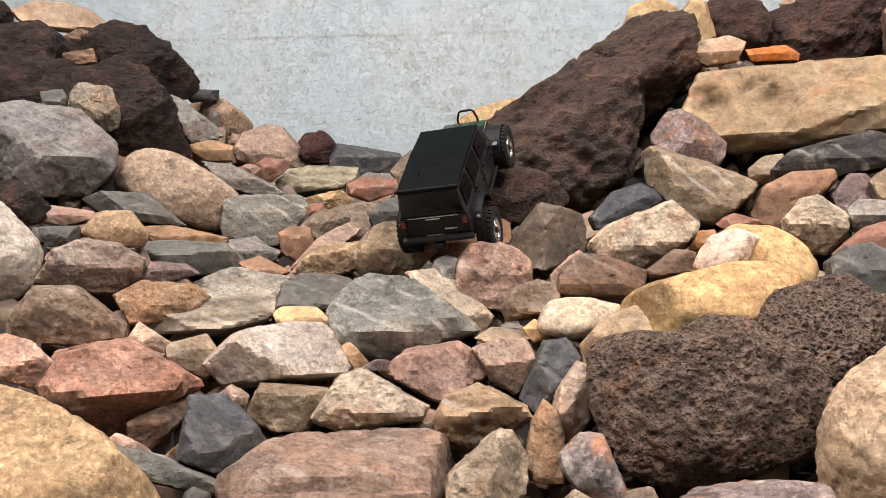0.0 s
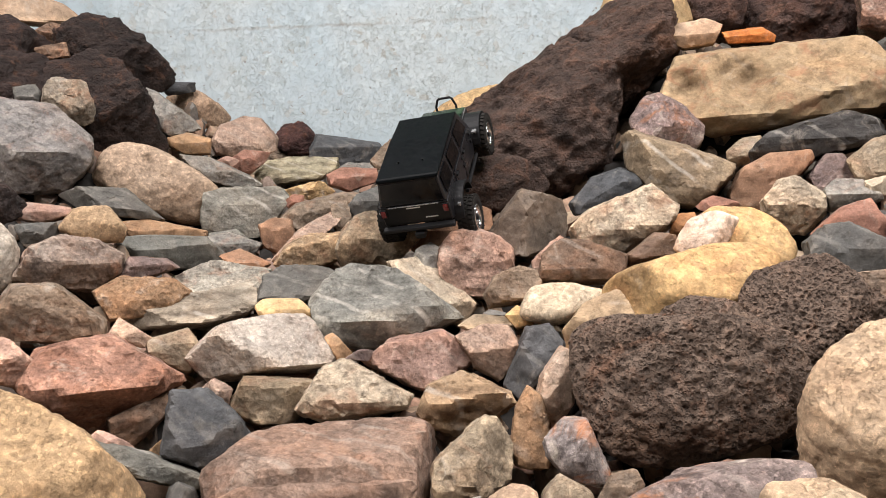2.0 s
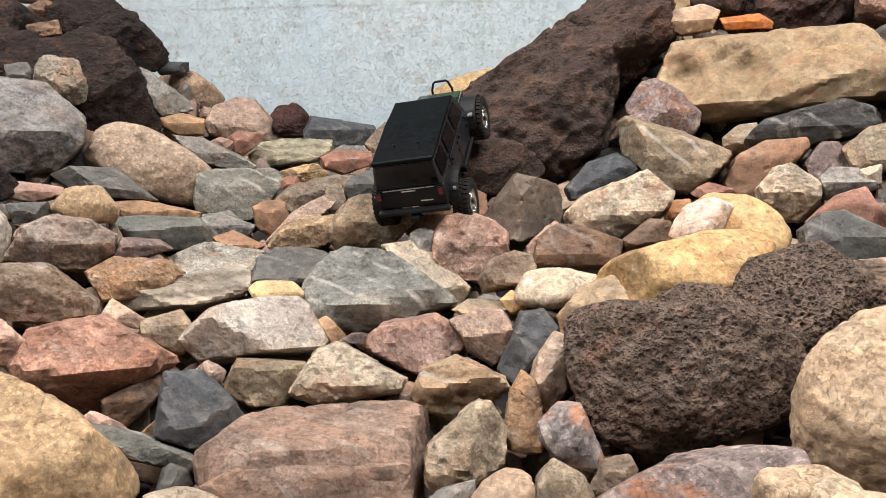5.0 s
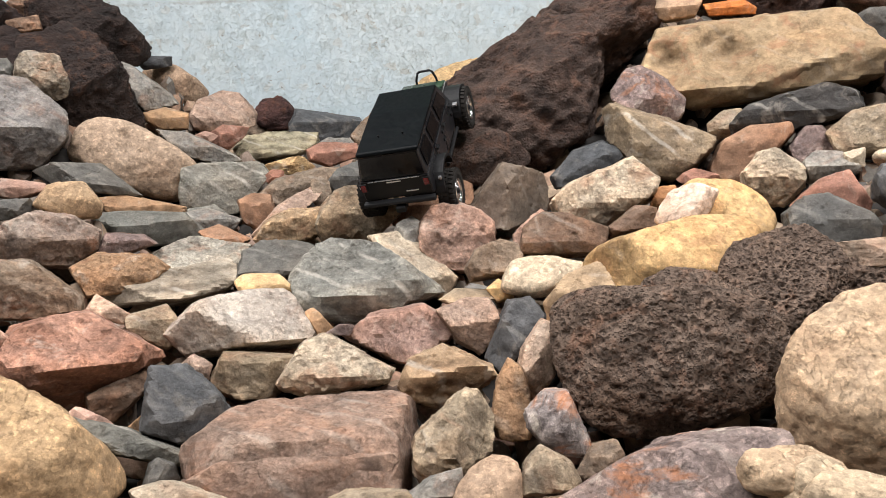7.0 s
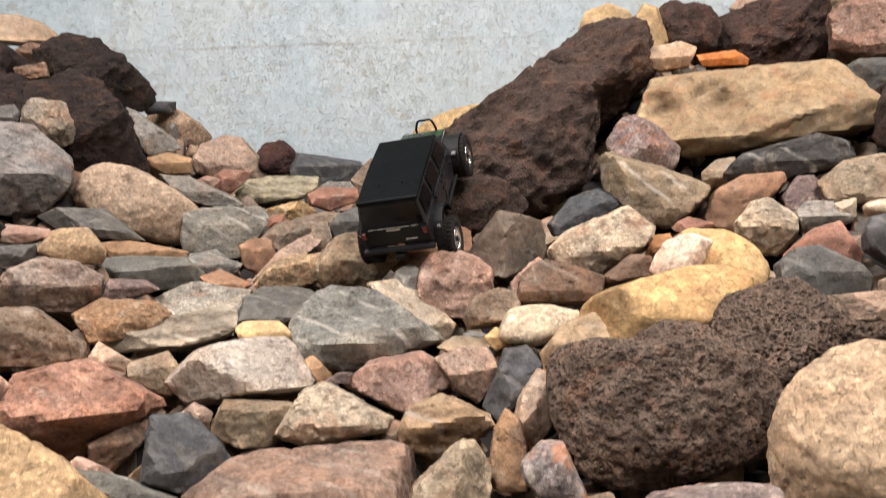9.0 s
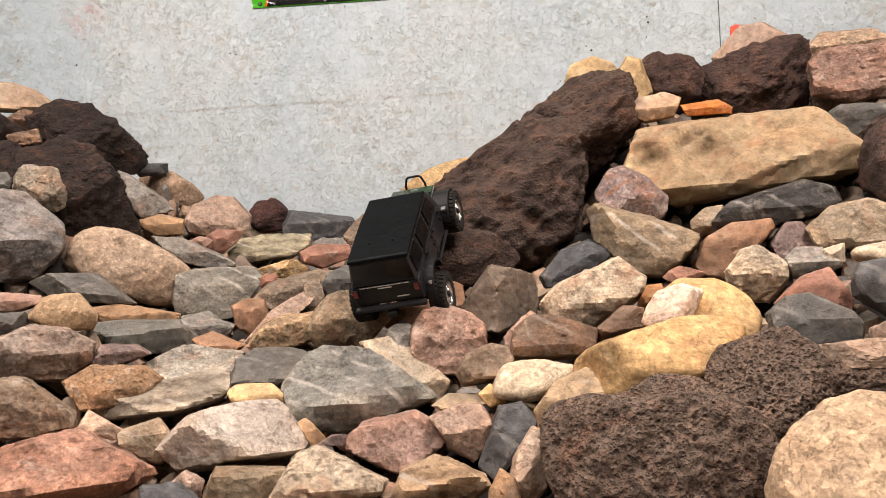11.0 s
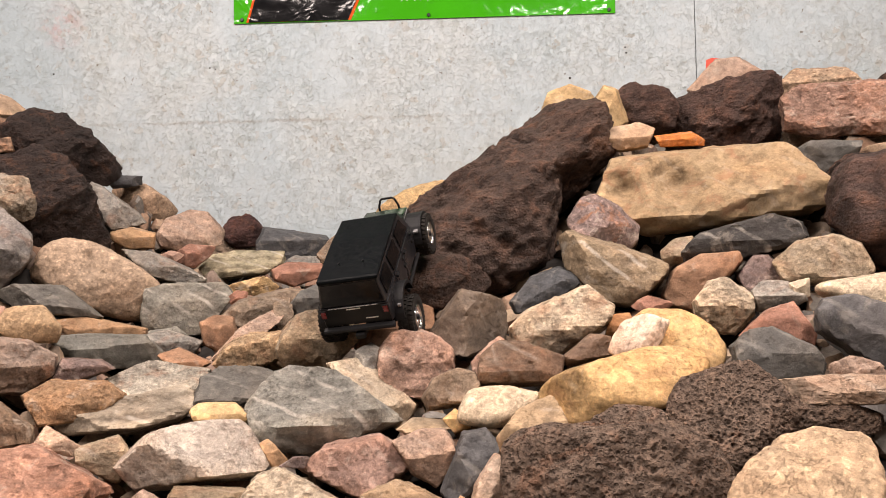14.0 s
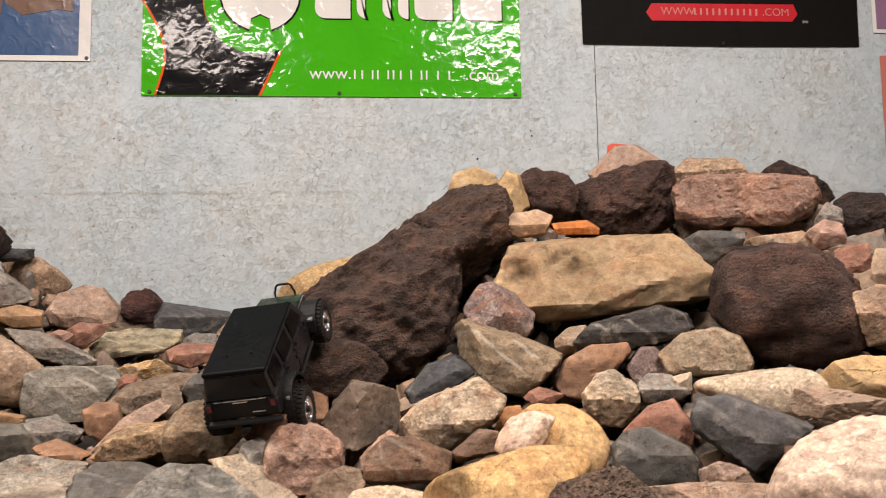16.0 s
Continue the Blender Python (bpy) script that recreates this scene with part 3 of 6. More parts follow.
# kind, tint, middle, tip and turn in degrees, thickness, seed, rim faces, label
rock("sand", "tan", (-1.900, 3.271, 1.754), 11.3, 30.1, 0.228, 3, ((117, 0.092), (94, 0.064), (75, 0.071), (50, 0.110), (-13, 0.180), (-80, 0.069), (-93, 0.058), (-131, 0.115)), "large flat tan sandstone rock in the pile", faces=((0.012, -0.030, 1, 0, 0.8), (0.011, -0.041, 1, 0, -0.4),))
rock("lava", "lava", (-2.074, 3.120, 1.737), 11.1, 33.6, 0.114, 4, ((87, 0.051), (32, 0.049), (-9, 0.058), (-79, 0.045), (178, 0.044)), "medium-sized rounded dark brown lava rock in the pile")
rock("lava", "redlava", (-1.780, 2.870, 1.501), 8.4, 31.8, 0.335, 5, ((101, 0.139), (57, 0.129), (44, 0.155), (-46, 0.196), (-84, 0.119), (-93, 0.119), (177, 0.171)), "large rounded reddish brown lava rock in the pile")
rock("lava", "lava", (-1.480, 3.082, 1.531), 8.8, 25.7, 0.339, 6, ((121, 0.162), (86, 0.146), (53, 0.116), (42, 0.127), (8, 0.211), (-60, 0.198), (-94, 0.122), (-101, 0.113), (-152, 0.154)), "large rounded dark brown lava rock in the pile")
rock("lava", "lava", (-1.342, 2.739, 1.296), 5.5, 26.1, 0.340, 7, ((112, 0.188), (77, 0.167), (37, 0.136), (20, 0.132), (16, 0.137), (-76, 0.203), (-93, 0.175), (-150, 0.122), (-166, 0.147)), "large rounded dark brown lava rock in the pile")
rock("lava", "redlava", (-1.647, 2.660, 1.358), 6.5, 31.8, 0.317, 8, ((90, 0.116), (27, 0.168), (-65, 0.140), (-104, 0.126), (178, 0.164)), "large rounded reddish brown lava rock in the pile")
rock("lava", "redlava", (-1.296, 1.975, 0.985), -0.4, 33.3, 0.148, 9, ((99, 0.060), (49, 0.060), (41, 0.065), (-71, 0.059), (-91, 0.052), (178, 0.072)), "medium-sized rounded reddish brown lava rock in the pile")
rock("rough", "brown", (-1.667, 3.021, 1.600), 9.9, 28.9, 0.121, 10, ((121, 0.048), (71, 0.048), (22, 0.053), (-66, 0.051), (-112, 0.044), (-169, 0.061)), "medium-sized rounded dull brown rough rock in the pile")
rock("rough", "brown", (-1.593, 2.876, 1.518), 9.0, 29.0, 0.087, 11, ((103, 0.024), (13, 0.051), (-82, 0.025), (-153, 0.052)), "medium-sized flat dull brown rough rock in the pile")
rock("rough", "graybrown2", (-1.346, 2.511, 1.300), 6.0, 28.2, 0.152, 12, ((169, 0.075), (142, 0.077), (84, 0.063), (18, 0.063), (-5, 0.071), (-66, 0.087), (-119, 0.054)), "medium-sized rounded greyish brown rough rock in the pile")
rock("gran", "grayL", (-1.434, 2.360, 1.154), 3.2, 31.3, 0.352, 13, ((104, 0.152), (84, 0.135), (46, 0.158), (0, 0.200), (-40, 0.198), (-92, 0.148), (-123, 0.140), (178, 0.202)), "large angular dark grey granite rock in the pile", faces=((0.073, -0.017, 1, 0.05, 1.1), (0.072, -0.026, 1, 0.1, -0.5), (-0.020, -0.060, 0.95, -0.9, -0.1), (0.167, -0.008, 0.93, 0.9, 0.1),))
rock("slate", "dgray", (-1.674, 2.575, 1.346), 6.4, 33.0, 0.097, 14, ((107, 0.029), (37, 0.056), (-16, 0.058), (-85, 0.028), (178, 0.061)), "medium-sized angular charcoal grey slate rock in the pile")
rock("slate", "dgray3", (-1.529, 2.587, 1.329), 6.3, 30.6, 0.078, 15, ((99, 0.031), (28, 0.040), (-24, 0.037), (-97, 0.033), (-173, 0.038)), "small angular charcoal grey slate rock in the pile")
rock("bould", "tanL", (-1.120, 2.610, 1.026), 0.5, 23.2, 0.299, 16, ((154, 0.190), (111, 0.163), (76, 0.116), (57, 0.104), (44, 0.123), (-17, 0.205), (-59, 0.193), (-104, 0.112), (-115, 0.099), (-122, 0.106), (-174, 0.180)), "large rounded dull tan worn rock in the pile", faces=((-0.000, -0.000, 1, 0.05, 0.5), (-0.144, -0.001, 0.93, -0.7, 0), (0.031, -0.097, 0.95, 0.1, -0.2),))
rock("slate", "black", (-1.313, 3.328, 1.431), 6.9, 21.5, 0.080, 17, ((111, 0.034), (89, 0.024), (-1, 0.067), (-81, 0.024), (-140, 0.053)), "medium-sized flat black slate rock in the pile")
rock("bould", "tan2", (-1.275, 3.435, 1.351), 5.5, 20.4, 0.195, 18, ((114, 0.105), (94, 0.080), (57, 0.067), (41, 0.083), (-57, 0.111), (-106, 0.068), (-138, 0.075)), "large rounded dull tan worn rock in the pile")
rock("gran", "gray", (-1.238, 3.034, 1.290), 5.1, 22.2, 0.176, 19, ((71, 0.072), (52, 0.045), (34, 0.067), (-76, 0.077), (-136, 0.059), (-172, 0.067)), "medium-sized angular grey granite rock in the pile", faces=((0.002, 0.013, 1, -0.3, 0.9), (0.012, -0.013, 1, 0.3, 0.1),))
rock("sand", "ochre", (-1.116, 2.914, 1.173), 3.2, 21.0, 0.102, 20, ((104, 0.043), (77, 0.038), (-5, 0.070), (-88, 0.040), (-119, 0.042), (-165, 0.072)), "medium-sized rounded ochre sandstone rock in the pile", faces=((0.000, 0.011, 1, 0, 0.8), (-0.001, -0.005, 1, 0, -0.3),))
rock("gran", "tanpink", (-1.026, 3.259, 1.208), 3.5, 17.5, 0.194, 21, ((149, 0.106), (110, 0.085), (83, 0.091), (40, 0.107), (-12, 0.133), (-72, 0.081), (-106, 0.089), (-159, 0.131)), "medium-sized angular pinkish tan granite rock in the pile", faces=((-0.014, -0.012, 1, 0, 0.9), (-0.016, -0.039, 1, 0, -0.3), (0.073, -0.003, 0.95, 0.8, 0.1),))
rock("lava", "darkred", (-0.915, 3.671, 1.226), 3.4, 14.0, 0.137, 22, ((136, 0.077), (93, 0.073), (46, 0.071), (-4, 0.079), (-82, 0.071), (-125, 0.070), (-170, 0.082)), "medium-sized rounded dark red lava rock in the pile")
rock("slate", "black3", (-0.672, 3.548, 1.158), 2.5, 10.7, 0.190, 23, ((149, 0.140), (81, 0.061), (28, 0.154), (-42, 0.125), (-83, 0.075), (-109, 0.077), (-167, 0.144)), "large flat blackish grey slate rock in the pile", faces=((-0.009, 0.025, 1, 0, 1.4), (-0.009, 0.018, 1, 0, -0.2),))
rock("gran", "graybrown", (-0.403, 3.256, 1.129), 2.2, 7.1, 0.125, 24, ((136, 0.064), (87, 0.062), (47, 0.085), (-28, 0.085), (-84, 0.051), (-151, 0.105)), "medium-sized angular greyish brown granite rock in the pile")
rock("bould", "yeltan", (-0.077, 3.445, 1.282), 2.8, 3.1, 0.287, 25, ((155, 0.195), (120, 0.120), (102, 0.113), (77, 0.168), (-34, 0.161), (-69, 0.116), (-107, 0.161)), "large rounded yellowish tan worn rock in the pile")
rock("band", "graygreen", (-0.799, 3.155, 1.071), 1.2, 14.2, 0.172, 26, ((131, 0.098), (97, 0.054), (88, 0.056), (-1, 0.169), (-62, 0.081), (-85, 0.049), (-149, 0.156)), "large flat greenish grey banded rock in the pile", faces=((-0.008, -0.017, 1, 0, 1.5), (-0.009, -0.024, 1, 0, -0.3),))
rock("sand", "rust2", (-0.521, 2.889, 1.034), 0.7, 10.2, 0.107, 27, ((114, 0.050), (87, 0.037), (9, 0.090), (-73, 0.041), (-109, 0.051), (-167, 0.085)), "medium-sized flat reddish brown sandstone rock in the pile", faces=((0.001, 0.007, 1, 0, 1.1), (0.000, -0.005, 1, 0.1, -0.2),))
rock("gran", "gray", (-0.981, 2.840, 1.063), 1.2, 19.1, 0.175, 28, ((83, 0.052), (64, 0.036), (54, 0.049), (-81, 0.072), (-109, 0.041), (-138, 0.058)), "large flat grey granite rock in the pile", faces=((0.001, 0.008, 1, 0, 1), (0.000, -0.008, 1, 0, -0.2),))
rock("sand", "rust2", (-0.949, 3.029, 1.110), 2.0, 17.4, 0.113, 29, ((119, 0.039), (84, 0.042), (-35, 0.059), (-54, 0.044), (-97, 0.041), (-125, 0.066)), "medium-sized flat reddish brown sandstone rock in the pile")
rock("sand", "pink", (-0.991, 2.940, 1.105), 1.9, 18.6, 0.064, 30, ((112, 0.022), (72, 0.023), (-56, 0.023), (-122, 0.024)), "small rounded pink sandstone rock in the pile")
rock("streak", "gray2", (-0.839, 2.603, 0.928), -1.5, 17.9, 0.192, 31, ((170, 0.119), (101, 0.090), (90, 0.080), (42, 0.147), (-36, 0.100), (-86, 0.092), (-105, 0.103), (-169, 0.128)), "medium-sized angular dark grey streaked rock in the pile", faces=((-0.003, 0.027, 1, 0, 1.1), (-0.004, 0.012, 1, 0, 0.05), (-0.090, 0.015, 0.95, -0.7, 0.1),))
rock("band", "yeltan", (-0.634, 2.726, 0.992), -0.2, 13.1, 0.110, 32, ((102, 0.027), (66, 0.042), (-71, 0.037), (-96, 0.027), (-128, 0.063)), "medium-sized flat yellowish tan banded rock in the pile")
rock("sand", "rust", (-0.662, 2.386, 0.866), -3.1, 15.5, 0.097, 33, ((112, 0.050), (82, 0.050), (12, 0.052), (-41, 0.047), (-118, 0.052), (-169, 0.048)), "medium-sized rounded rust brown sandstone rock in the pile", faces=((0.003, 0.022, 1, 0.1, 1.4), (-0.023, -0.007, 1, -0.4, -0.1), (0.018, -0.001, 1, 0.6, -0.1),))
rock("gran", "graybrown", (-0.550, 2.529, 0.933), -1.5, 12.3, 0.159, 34, ((130, 0.072), (102, 0.041), (86, 0.058), (-53, 0.063), (-75, 0.041), (-121, 0.098)), "large flat greyish brown granite rock in the pile", faces=((-0.012, 0.004, 1, -0.2, 1), (0.004, -0.009, 1, 0.1, -0.2),))
rock("sand", "rust2", (-0.655, 2.586, 0.963), -0.8, 14.2, 0.049, 35, ((129, 0.020), (78, 0.022), (-18, 0.027), (-77, 0.018), (-151, 0.031)), "small rounded reddish brown sandstone rock in the pile")
rock("gran", "tanpink", (-0.542, 2.272, 0.866), -3.3, 13.4, 0.155, 36, ((136, 0.031), (122, 0.028), (33, 0.109), (-53, 0.024), (-105, 0.090)), "medium-sized angular pinkish tan granite rock in the pile")
rock("rough", "ochre2", (-0.493, 2.140, 0.832), -4.4, 13.0, 0.125, 37, ((142, 0.070), (116, 0.050), (91, 0.049), (25, 0.090), (-73, 0.044), (-91, 0.046), (-134, 0.095)), "medium-sized flat ochre rough rock in the pile", faces=((-0.023, 0.022, 1, -0.2, 1), (-0.024, 0.002, 1, 0, -0.2),))
rock("rough", "graytan", (-0.323, 2.114, 0.861), -6.5, 11.5, 0.175, 38, ((158, 0.093), (136, 0.084), (96, 0.076), (54, 0.104), (8, 0.114), (-47, 0.079), (-94, 0.078), (-154, 0.110)), "medium-sized rounded greyish tan rough rock in the pile", faces=((-0.024, 0.012, 1, 0, 0.9), (-0.011, -0.017, 1, 0.1, -0.3),))
rock("sand", "rust", (-0.139, 2.243, 0.883), -5.7, 6.3, 0.167, 39, ((124, 0.077), (96, 0.072), (64, 0.094), (3, 0.118), (-48, 0.083), (-80, 0.071), (-108, 0.086), (-168, 0.112)), "medium-sized rounded rust brown sandstone rock in the pile", faces=((-0.000, -0.000, 1, 0, 0.9), (-0.001, -0.024, 1, 0, -0.3),))
rock("rough", "pink2", (-0.063, 1.936, 0.811), -8.6, 5.1, 0.159, 40, ((143, 0.088), (110, 0.083), (78, 0.082), (48, 0.085), (-1, 0.099), (-54, 0.082), (-93, 0.077), (-133, 0.087), (-179, 0.095)), "medium-sized rounded dusty pink rough rock in the pile", faces=((-0.001, 0.017, 1, 0, 0.4), (-0.002, -0.009, 1, 0, -0.1),))
rock("gran", "graybrown", (0.028, 1.727, 0.780), -10.7, 2.8, 0.099, 41, ((149, 0.046), (111, 0.037), (75, 0.048), (18, 0.060), (-47, 0.042), (-84, 0.037), (-158, 0.063)), "medium-sized angular greyish brown granite rock in the pile", faces=((-0.026, -0.008, 1, 0, 0.3), (-0.052, -0.043, 0.95, 0, -0.5),))
rock("slate", "umber", (0.080, 2.032, 0.897), -5.9, 0.9, 0.158, 42, ((145, 0.075), (75, 0.080), (25, 0.096), (-9, 0.088), (-67, 0.073), (-99, 0.083), (-149, 0.093)), "medium-sized angular dark umber slate rock in the pile", faces=((-0.016, 0.018, 1, -0.7, 0.15), (-0.016, 0.018, 1, 0.95, 0.05), (0.004, 0.066, 0.97, 0.1, 1),))
rock("slate", "dgray", (-0.380, 2.542, 0.954), -3.4, 10.9, 0.144, 43, ((141, 0.065), (109, 0.044), (55, 0.083), (-36, 0.068), (-76, 0.044), (-147, 0.093)), "medium-sized angular charcoal grey slate rock in the pile", faces=((-0.000, 0.004, 1, 0, 0.9), (-0.000, -0.010, 1, 0, -0.2),))
rock("rough", "graygreen", (-0.307, 2.700, 1.011), -2.0, 8.8, 0.139, 44, ((141, 0.051), (101, 0.060), (10, 0.093), (-44, 0.045), (-92, 0.075), (-165, 0.088)), "medium-sized rounded greenish grey rough rock in the pile", faces=((-0.008, 0.018, 1, -0.2, 0.7), (0.010, -0.020, 1, 0.3, 0),))
rock("gran", "graybrown", (-0.455, 2.328, 0.913), -4.6, 13.6, 0.081, 45, ((113, 0.045), (10, 0.028), (-23, 0.031), (-144, 0.035), (-176, 0.027)), "medium-sized upright greyish brown granite rock in the pile")
rock("gran", "gray", (-0.170, 1.907, 0.829), -8.2, 8.3, 0.077, 46, ((162, 0.032), (128, 0.033), (38, 0.039), (-14, 0.031), (-75, 0.038), (-136, 0.040)), "small angular grey granite rock in the pile")
rock("lava", "lavadark", (0.080, 2.699, 1.137), 1.9, -0.6, 0.499, 47, ((145, 0.235), (142, 0.217), (125, 0.186), (121, 0.190), (91, 0.285), (37, 0.373), (-10, 0.275), (-50, 0.244), (-84, 0.212), (-92, 0.227)), "large rounded dark brown lava rock in the pile", [("lavadark", (0.321, 2.740, 1.361), 6.5, -5.6, 0.428, 48, ((136, 0.152), (126, 0.139), (99, 0.205), (82, 0.251), (9, 0.270), (-42, 0.154), (-47, 0.148), (-55, 0.154), (-92, 0.227), (-131, 0.290)), ((0.021, 0.014, 1, -0.5, 1.2), (0.021, 0.014, 1, 0.15, -0.05), (0.117, 0.040, 1, 0.7, -1.5),)), ("lavadark", (-0.062, 2.326, 0.996), -1.2, 2.8, 0.223, 49, ((141, 0.143), (118, 0.090), (83, 0.083), (50, 0.137), (-53, 0.129), (-90, 0.063)))], dents=((0.12, -0.02, 0.03, 0.02), (-0.02, -0.05, 0.04, 0.025)), faces=((0.005, 0.050, 1, -0.5, 1), (0.005, 0.050, 1, 0.1, 0.12), (0.057, -0.112, 1, 0, -1), (0.259, -0.014, 0.9, 2.5, 0),))
rock("sandw", "yelslab", (0.812, 2.429, 1.256), 4.8, -17.6, 0.386, 50, ((155, 0.303), (92, 0.126), (88, 0.134), (46, 0.230), (-10, 0.327), (-47, 0.253), (-82, 0.130), (-84, 0.127), (-91, 0.139), (-116, 0.210), (-153, 0.313)), "large flat golden tan sandstone rock in the pile", dents=((-0.075, -0.005, 0.060, 0.036), (-0.12, 0.03, 0.055, 0.034), (-0.235, -0.01, 0.05, 0.044), (-0.265, 0.025, 0.04, 0.03)), faces=((0.010, -0.026, 1, 0, 0.95), (0.010, -0.031, 1, 0, 0.4), (0.007, -0.089, 1, 0, -1), (0.281, -0.048, 0.92, 0.8, -0.3),))
rock("sand", "tan", (0.626, 2.655, 1.453), 9.4, -13.3, 0.113, 51, ((96, 0.041), (66, 0.054), (-23, 0.066), (-84, 0.044), (-115, 0.057), (-172, 0.072)), "medium-sized rounded tan sandstone rock in the pile", faces=((0.000, 0.003, 1, 0, 0.9), (0.000, -0.011, 1, 0, -0.3),))
rock("sand", "yeltan", (0.627, 2.995, 1.600), 10.2, -10.8, 0.135, 52, ((145, 0.070), (69, 0.087), (16, 0.056), (-43, 0.076), (-117, 0.080), (-169, 0.059)), "medium-sized upright yellowish tan sandstone rock in the pile", faces=((-0.007, 0.023, 1, -0.4, 0.6), (0.023, -0.010, 1, 0.6, 0.1),))
rock("sand", "yeltan", (0.534, 3.329, 1.670), 10.5, -8.2, 0.177, 53, ((158, 0.109), (108, 0.108), (65, 0.103), (25, 0.107), (-27, 0.106), (-101, 0.099), (-168, 0.108)), "medium-sized rounded yellowish tan sandstone rock in the pile")
rock("sand", "orange", (0.767, 2.566, 1.426), 9.0, -16.6, 0.086, 54, ((93, 0.023), (54, 0.040), (-7, 0.073), (-92, 0.021), (-153, 0.061)), "medium-sized flat bright orange sandstone rock in the pile", faces=((0.000, 0.005, 1, 0, 1.1), (0.000, -0.004, 1, 0, -0.2),))
rock("lava", "lavabig", (0.785, 3.075, 1.625), 9.2, -12.2, 0.179, 55, ((103, 0.113), (69, 0.084), (37, 0.092), (-8, 0.111), (-69, 0.109), (-116, 0.091), (-167, 0.092), (-169, 0.093)), "medium-sized rounded dark brown lava rock in the pile")
rock("lava", "lavabig", (1.100, 3.050, 1.592), 8.5, -17.8, 0.278, 56, ((103, 0.110), (50, 0.189), (-5, 0.177), (-9, 0.175), (-78, 0.130), (-100, 0.137), (-129, 0.158), (-169, 0.214)), "large rounded dark brown lava rock in the pile")
rock("sand", "tanpink", (1.216, 3.425, 1.803), 10.8, -17.7, 0.189, 57, ((134, 0.094), (92, 0.089), (54, 0.104), (-42, 0.115), (-87, 0.072), (-143, 0.148)), "large rounded pinkish tan sandstone rock in the pile", faces=((0.001, 0.011, 1, -0.2, 0.6), (-0.000, -0.025, 1, 0.2, 0),))
rock("rough", "tan", (1.486, 3.189, 1.728), 10.0, -23.2, 0.148, 58, ((126, 0.098), (85, 0.059), (43, 0.108), (-42, 0.122), (-89, 0.054), (-165, 0.138)), "medium-sized flat tan rough rock in the pile", faces=((0.001, 0.014, 1, 0, 0.9), (-0.000, -0.009, 1, 0, -0.2),))
rock("rough", "redbrown", (1.445, 2.774, 1.548), 8.0, -25.5, 0.256, 59, ((119, 0.177), (87, 0.096), (81, 0.102), (21, 0.233), (-23, 0.227), (-71, 0.137), (-90, 0.102), (-108, 0.125), (-175, 0.248)), "large flat red brown rough rock in the pile", faces=((-0.023, -0.016, 1, 0, 0.5), (-0.026, -0.085, 1, 0, -0.4),))
rock("lava", "lava", (1.716, 2.894, 1.633), 8.9, -28.8, 0.161, 60, ((118, 0.108), (61, 0.051), (51, 0.047), (23, 0.087), (-58, 0.121), (-119, 0.045), (-127, 0.047)), "medium-sized rounded dark brown lava rock in the pile")
rock("lava", "lava", (1.725, 2.489, 1.443), 6.4, -32.7, 0.142, 61, ((126, 0.105), (87, 0.078), (41, 0.084), (-22, 0.099), (-100, 0.075), (-153, 0.095), (-176, 0.100)), "medium-sized rounded dark brown lava rock in the pile")
rock("gran", "gray", (1.598, 2.503, 1.446), 6.6, -30.5, 0.075, 62, ((146, 0.036), (59, 0.041), (6, 0.038), (-60, 0.040), (-134, 0.040)), "small angular grey granite rock in the pile")
rock("sand", "pink", (1.514, 2.382, 1.378), 5.5, -30.2, 0.085, 63, ((126, 0.044), (72, 0.044), (10, 0.047), (-81, 0.040), (-150, 0.048)), "medium-sized rounded pink sandstone rock in the pile")
rock("slate", "dgray", (1.235, 2.598, 1.368), 5.2, -23.2, 0.131, 64, ((119, 0.064), (85, 0.049), (-20, 0.088), (-63, 0.055), (-112, 0.063), (-162, 0.094)), "medium-sized angular charcoal grey slate rock in the pile", faces=((0.000, 0.032, 1, 0, 0.9), (-0.001, -0.005, 1, -0.1, 0),))
rock("gran", "tan", (1.442, 2.452, 1.333), 4.6, -28.3, 0.160, 65, ((136, 0.131), (93, 0.059), (74, 0.064), (15, 0.139), (-60, 0.091), (-99, 0.059), (-132, 0.100)), "large flat tan granite rock in the pile")
rock("sand", "rust2", (1.502, 2.229, 1.272), 3.5, -31.7, 0.095, 66, ((99, 0.055), (6, 0.046), (-64, 0.058), (-138, 0.056), (-173, 0.047)), "medium-sized rounded reddish brown sandstone rock in the pile")
rock("sand", "tan", (1.493, 2.045, 1.249), 3.2, -33.7, 0.088, 67, ((174, 0.047), (86, 0.052), (13, 0.044), (-78, 0.051), (-135, 0.053)), "small rounded tan sandstone rock in the pile")
rock("lava", "lavabig", (1.208, 2.045, 1.147), 0.9, -27.9, 0.305, 68, ((153, 0.200), (104, 0.170), (97, 0.164), (69, 0.155), (45, 0.148), (17, 0.159), (3, 0.173), (-44, 0.186), (-66, 0.172), (-100, 0.154), (-137, 0.149), (180, 0.187)), "large rounded dark brown lava rock in the pile", faces=((0.001, 0.067, 1, -0.1, 0.35), (-0.006, -0.067, 0.97, 0, -0.9), (-0.154, 0.073, 0.9, -0.9, 0),))
rock("gran", "tan2", (1.344, 1.862, 1.124), 0.4, -33.2, 0.121, 69, ((109, 0.071), (63, 0.062), (-11, 0.061), (-80, 0.067), (-166, 0.057)), "medium-sized angular dull tan granite rock in the pile")
rock("sand", "yeltan", (1.104, 1.572, 0.995), -3.5, -31.9, 0.110, 70, ((132, 0.061), (104, 0.044), (87, 0.045), (-4, 0.069), (-85, 0.042), (-125, 0.060)), "medium-sized flat yellowish tan sandstone rock in the pile")
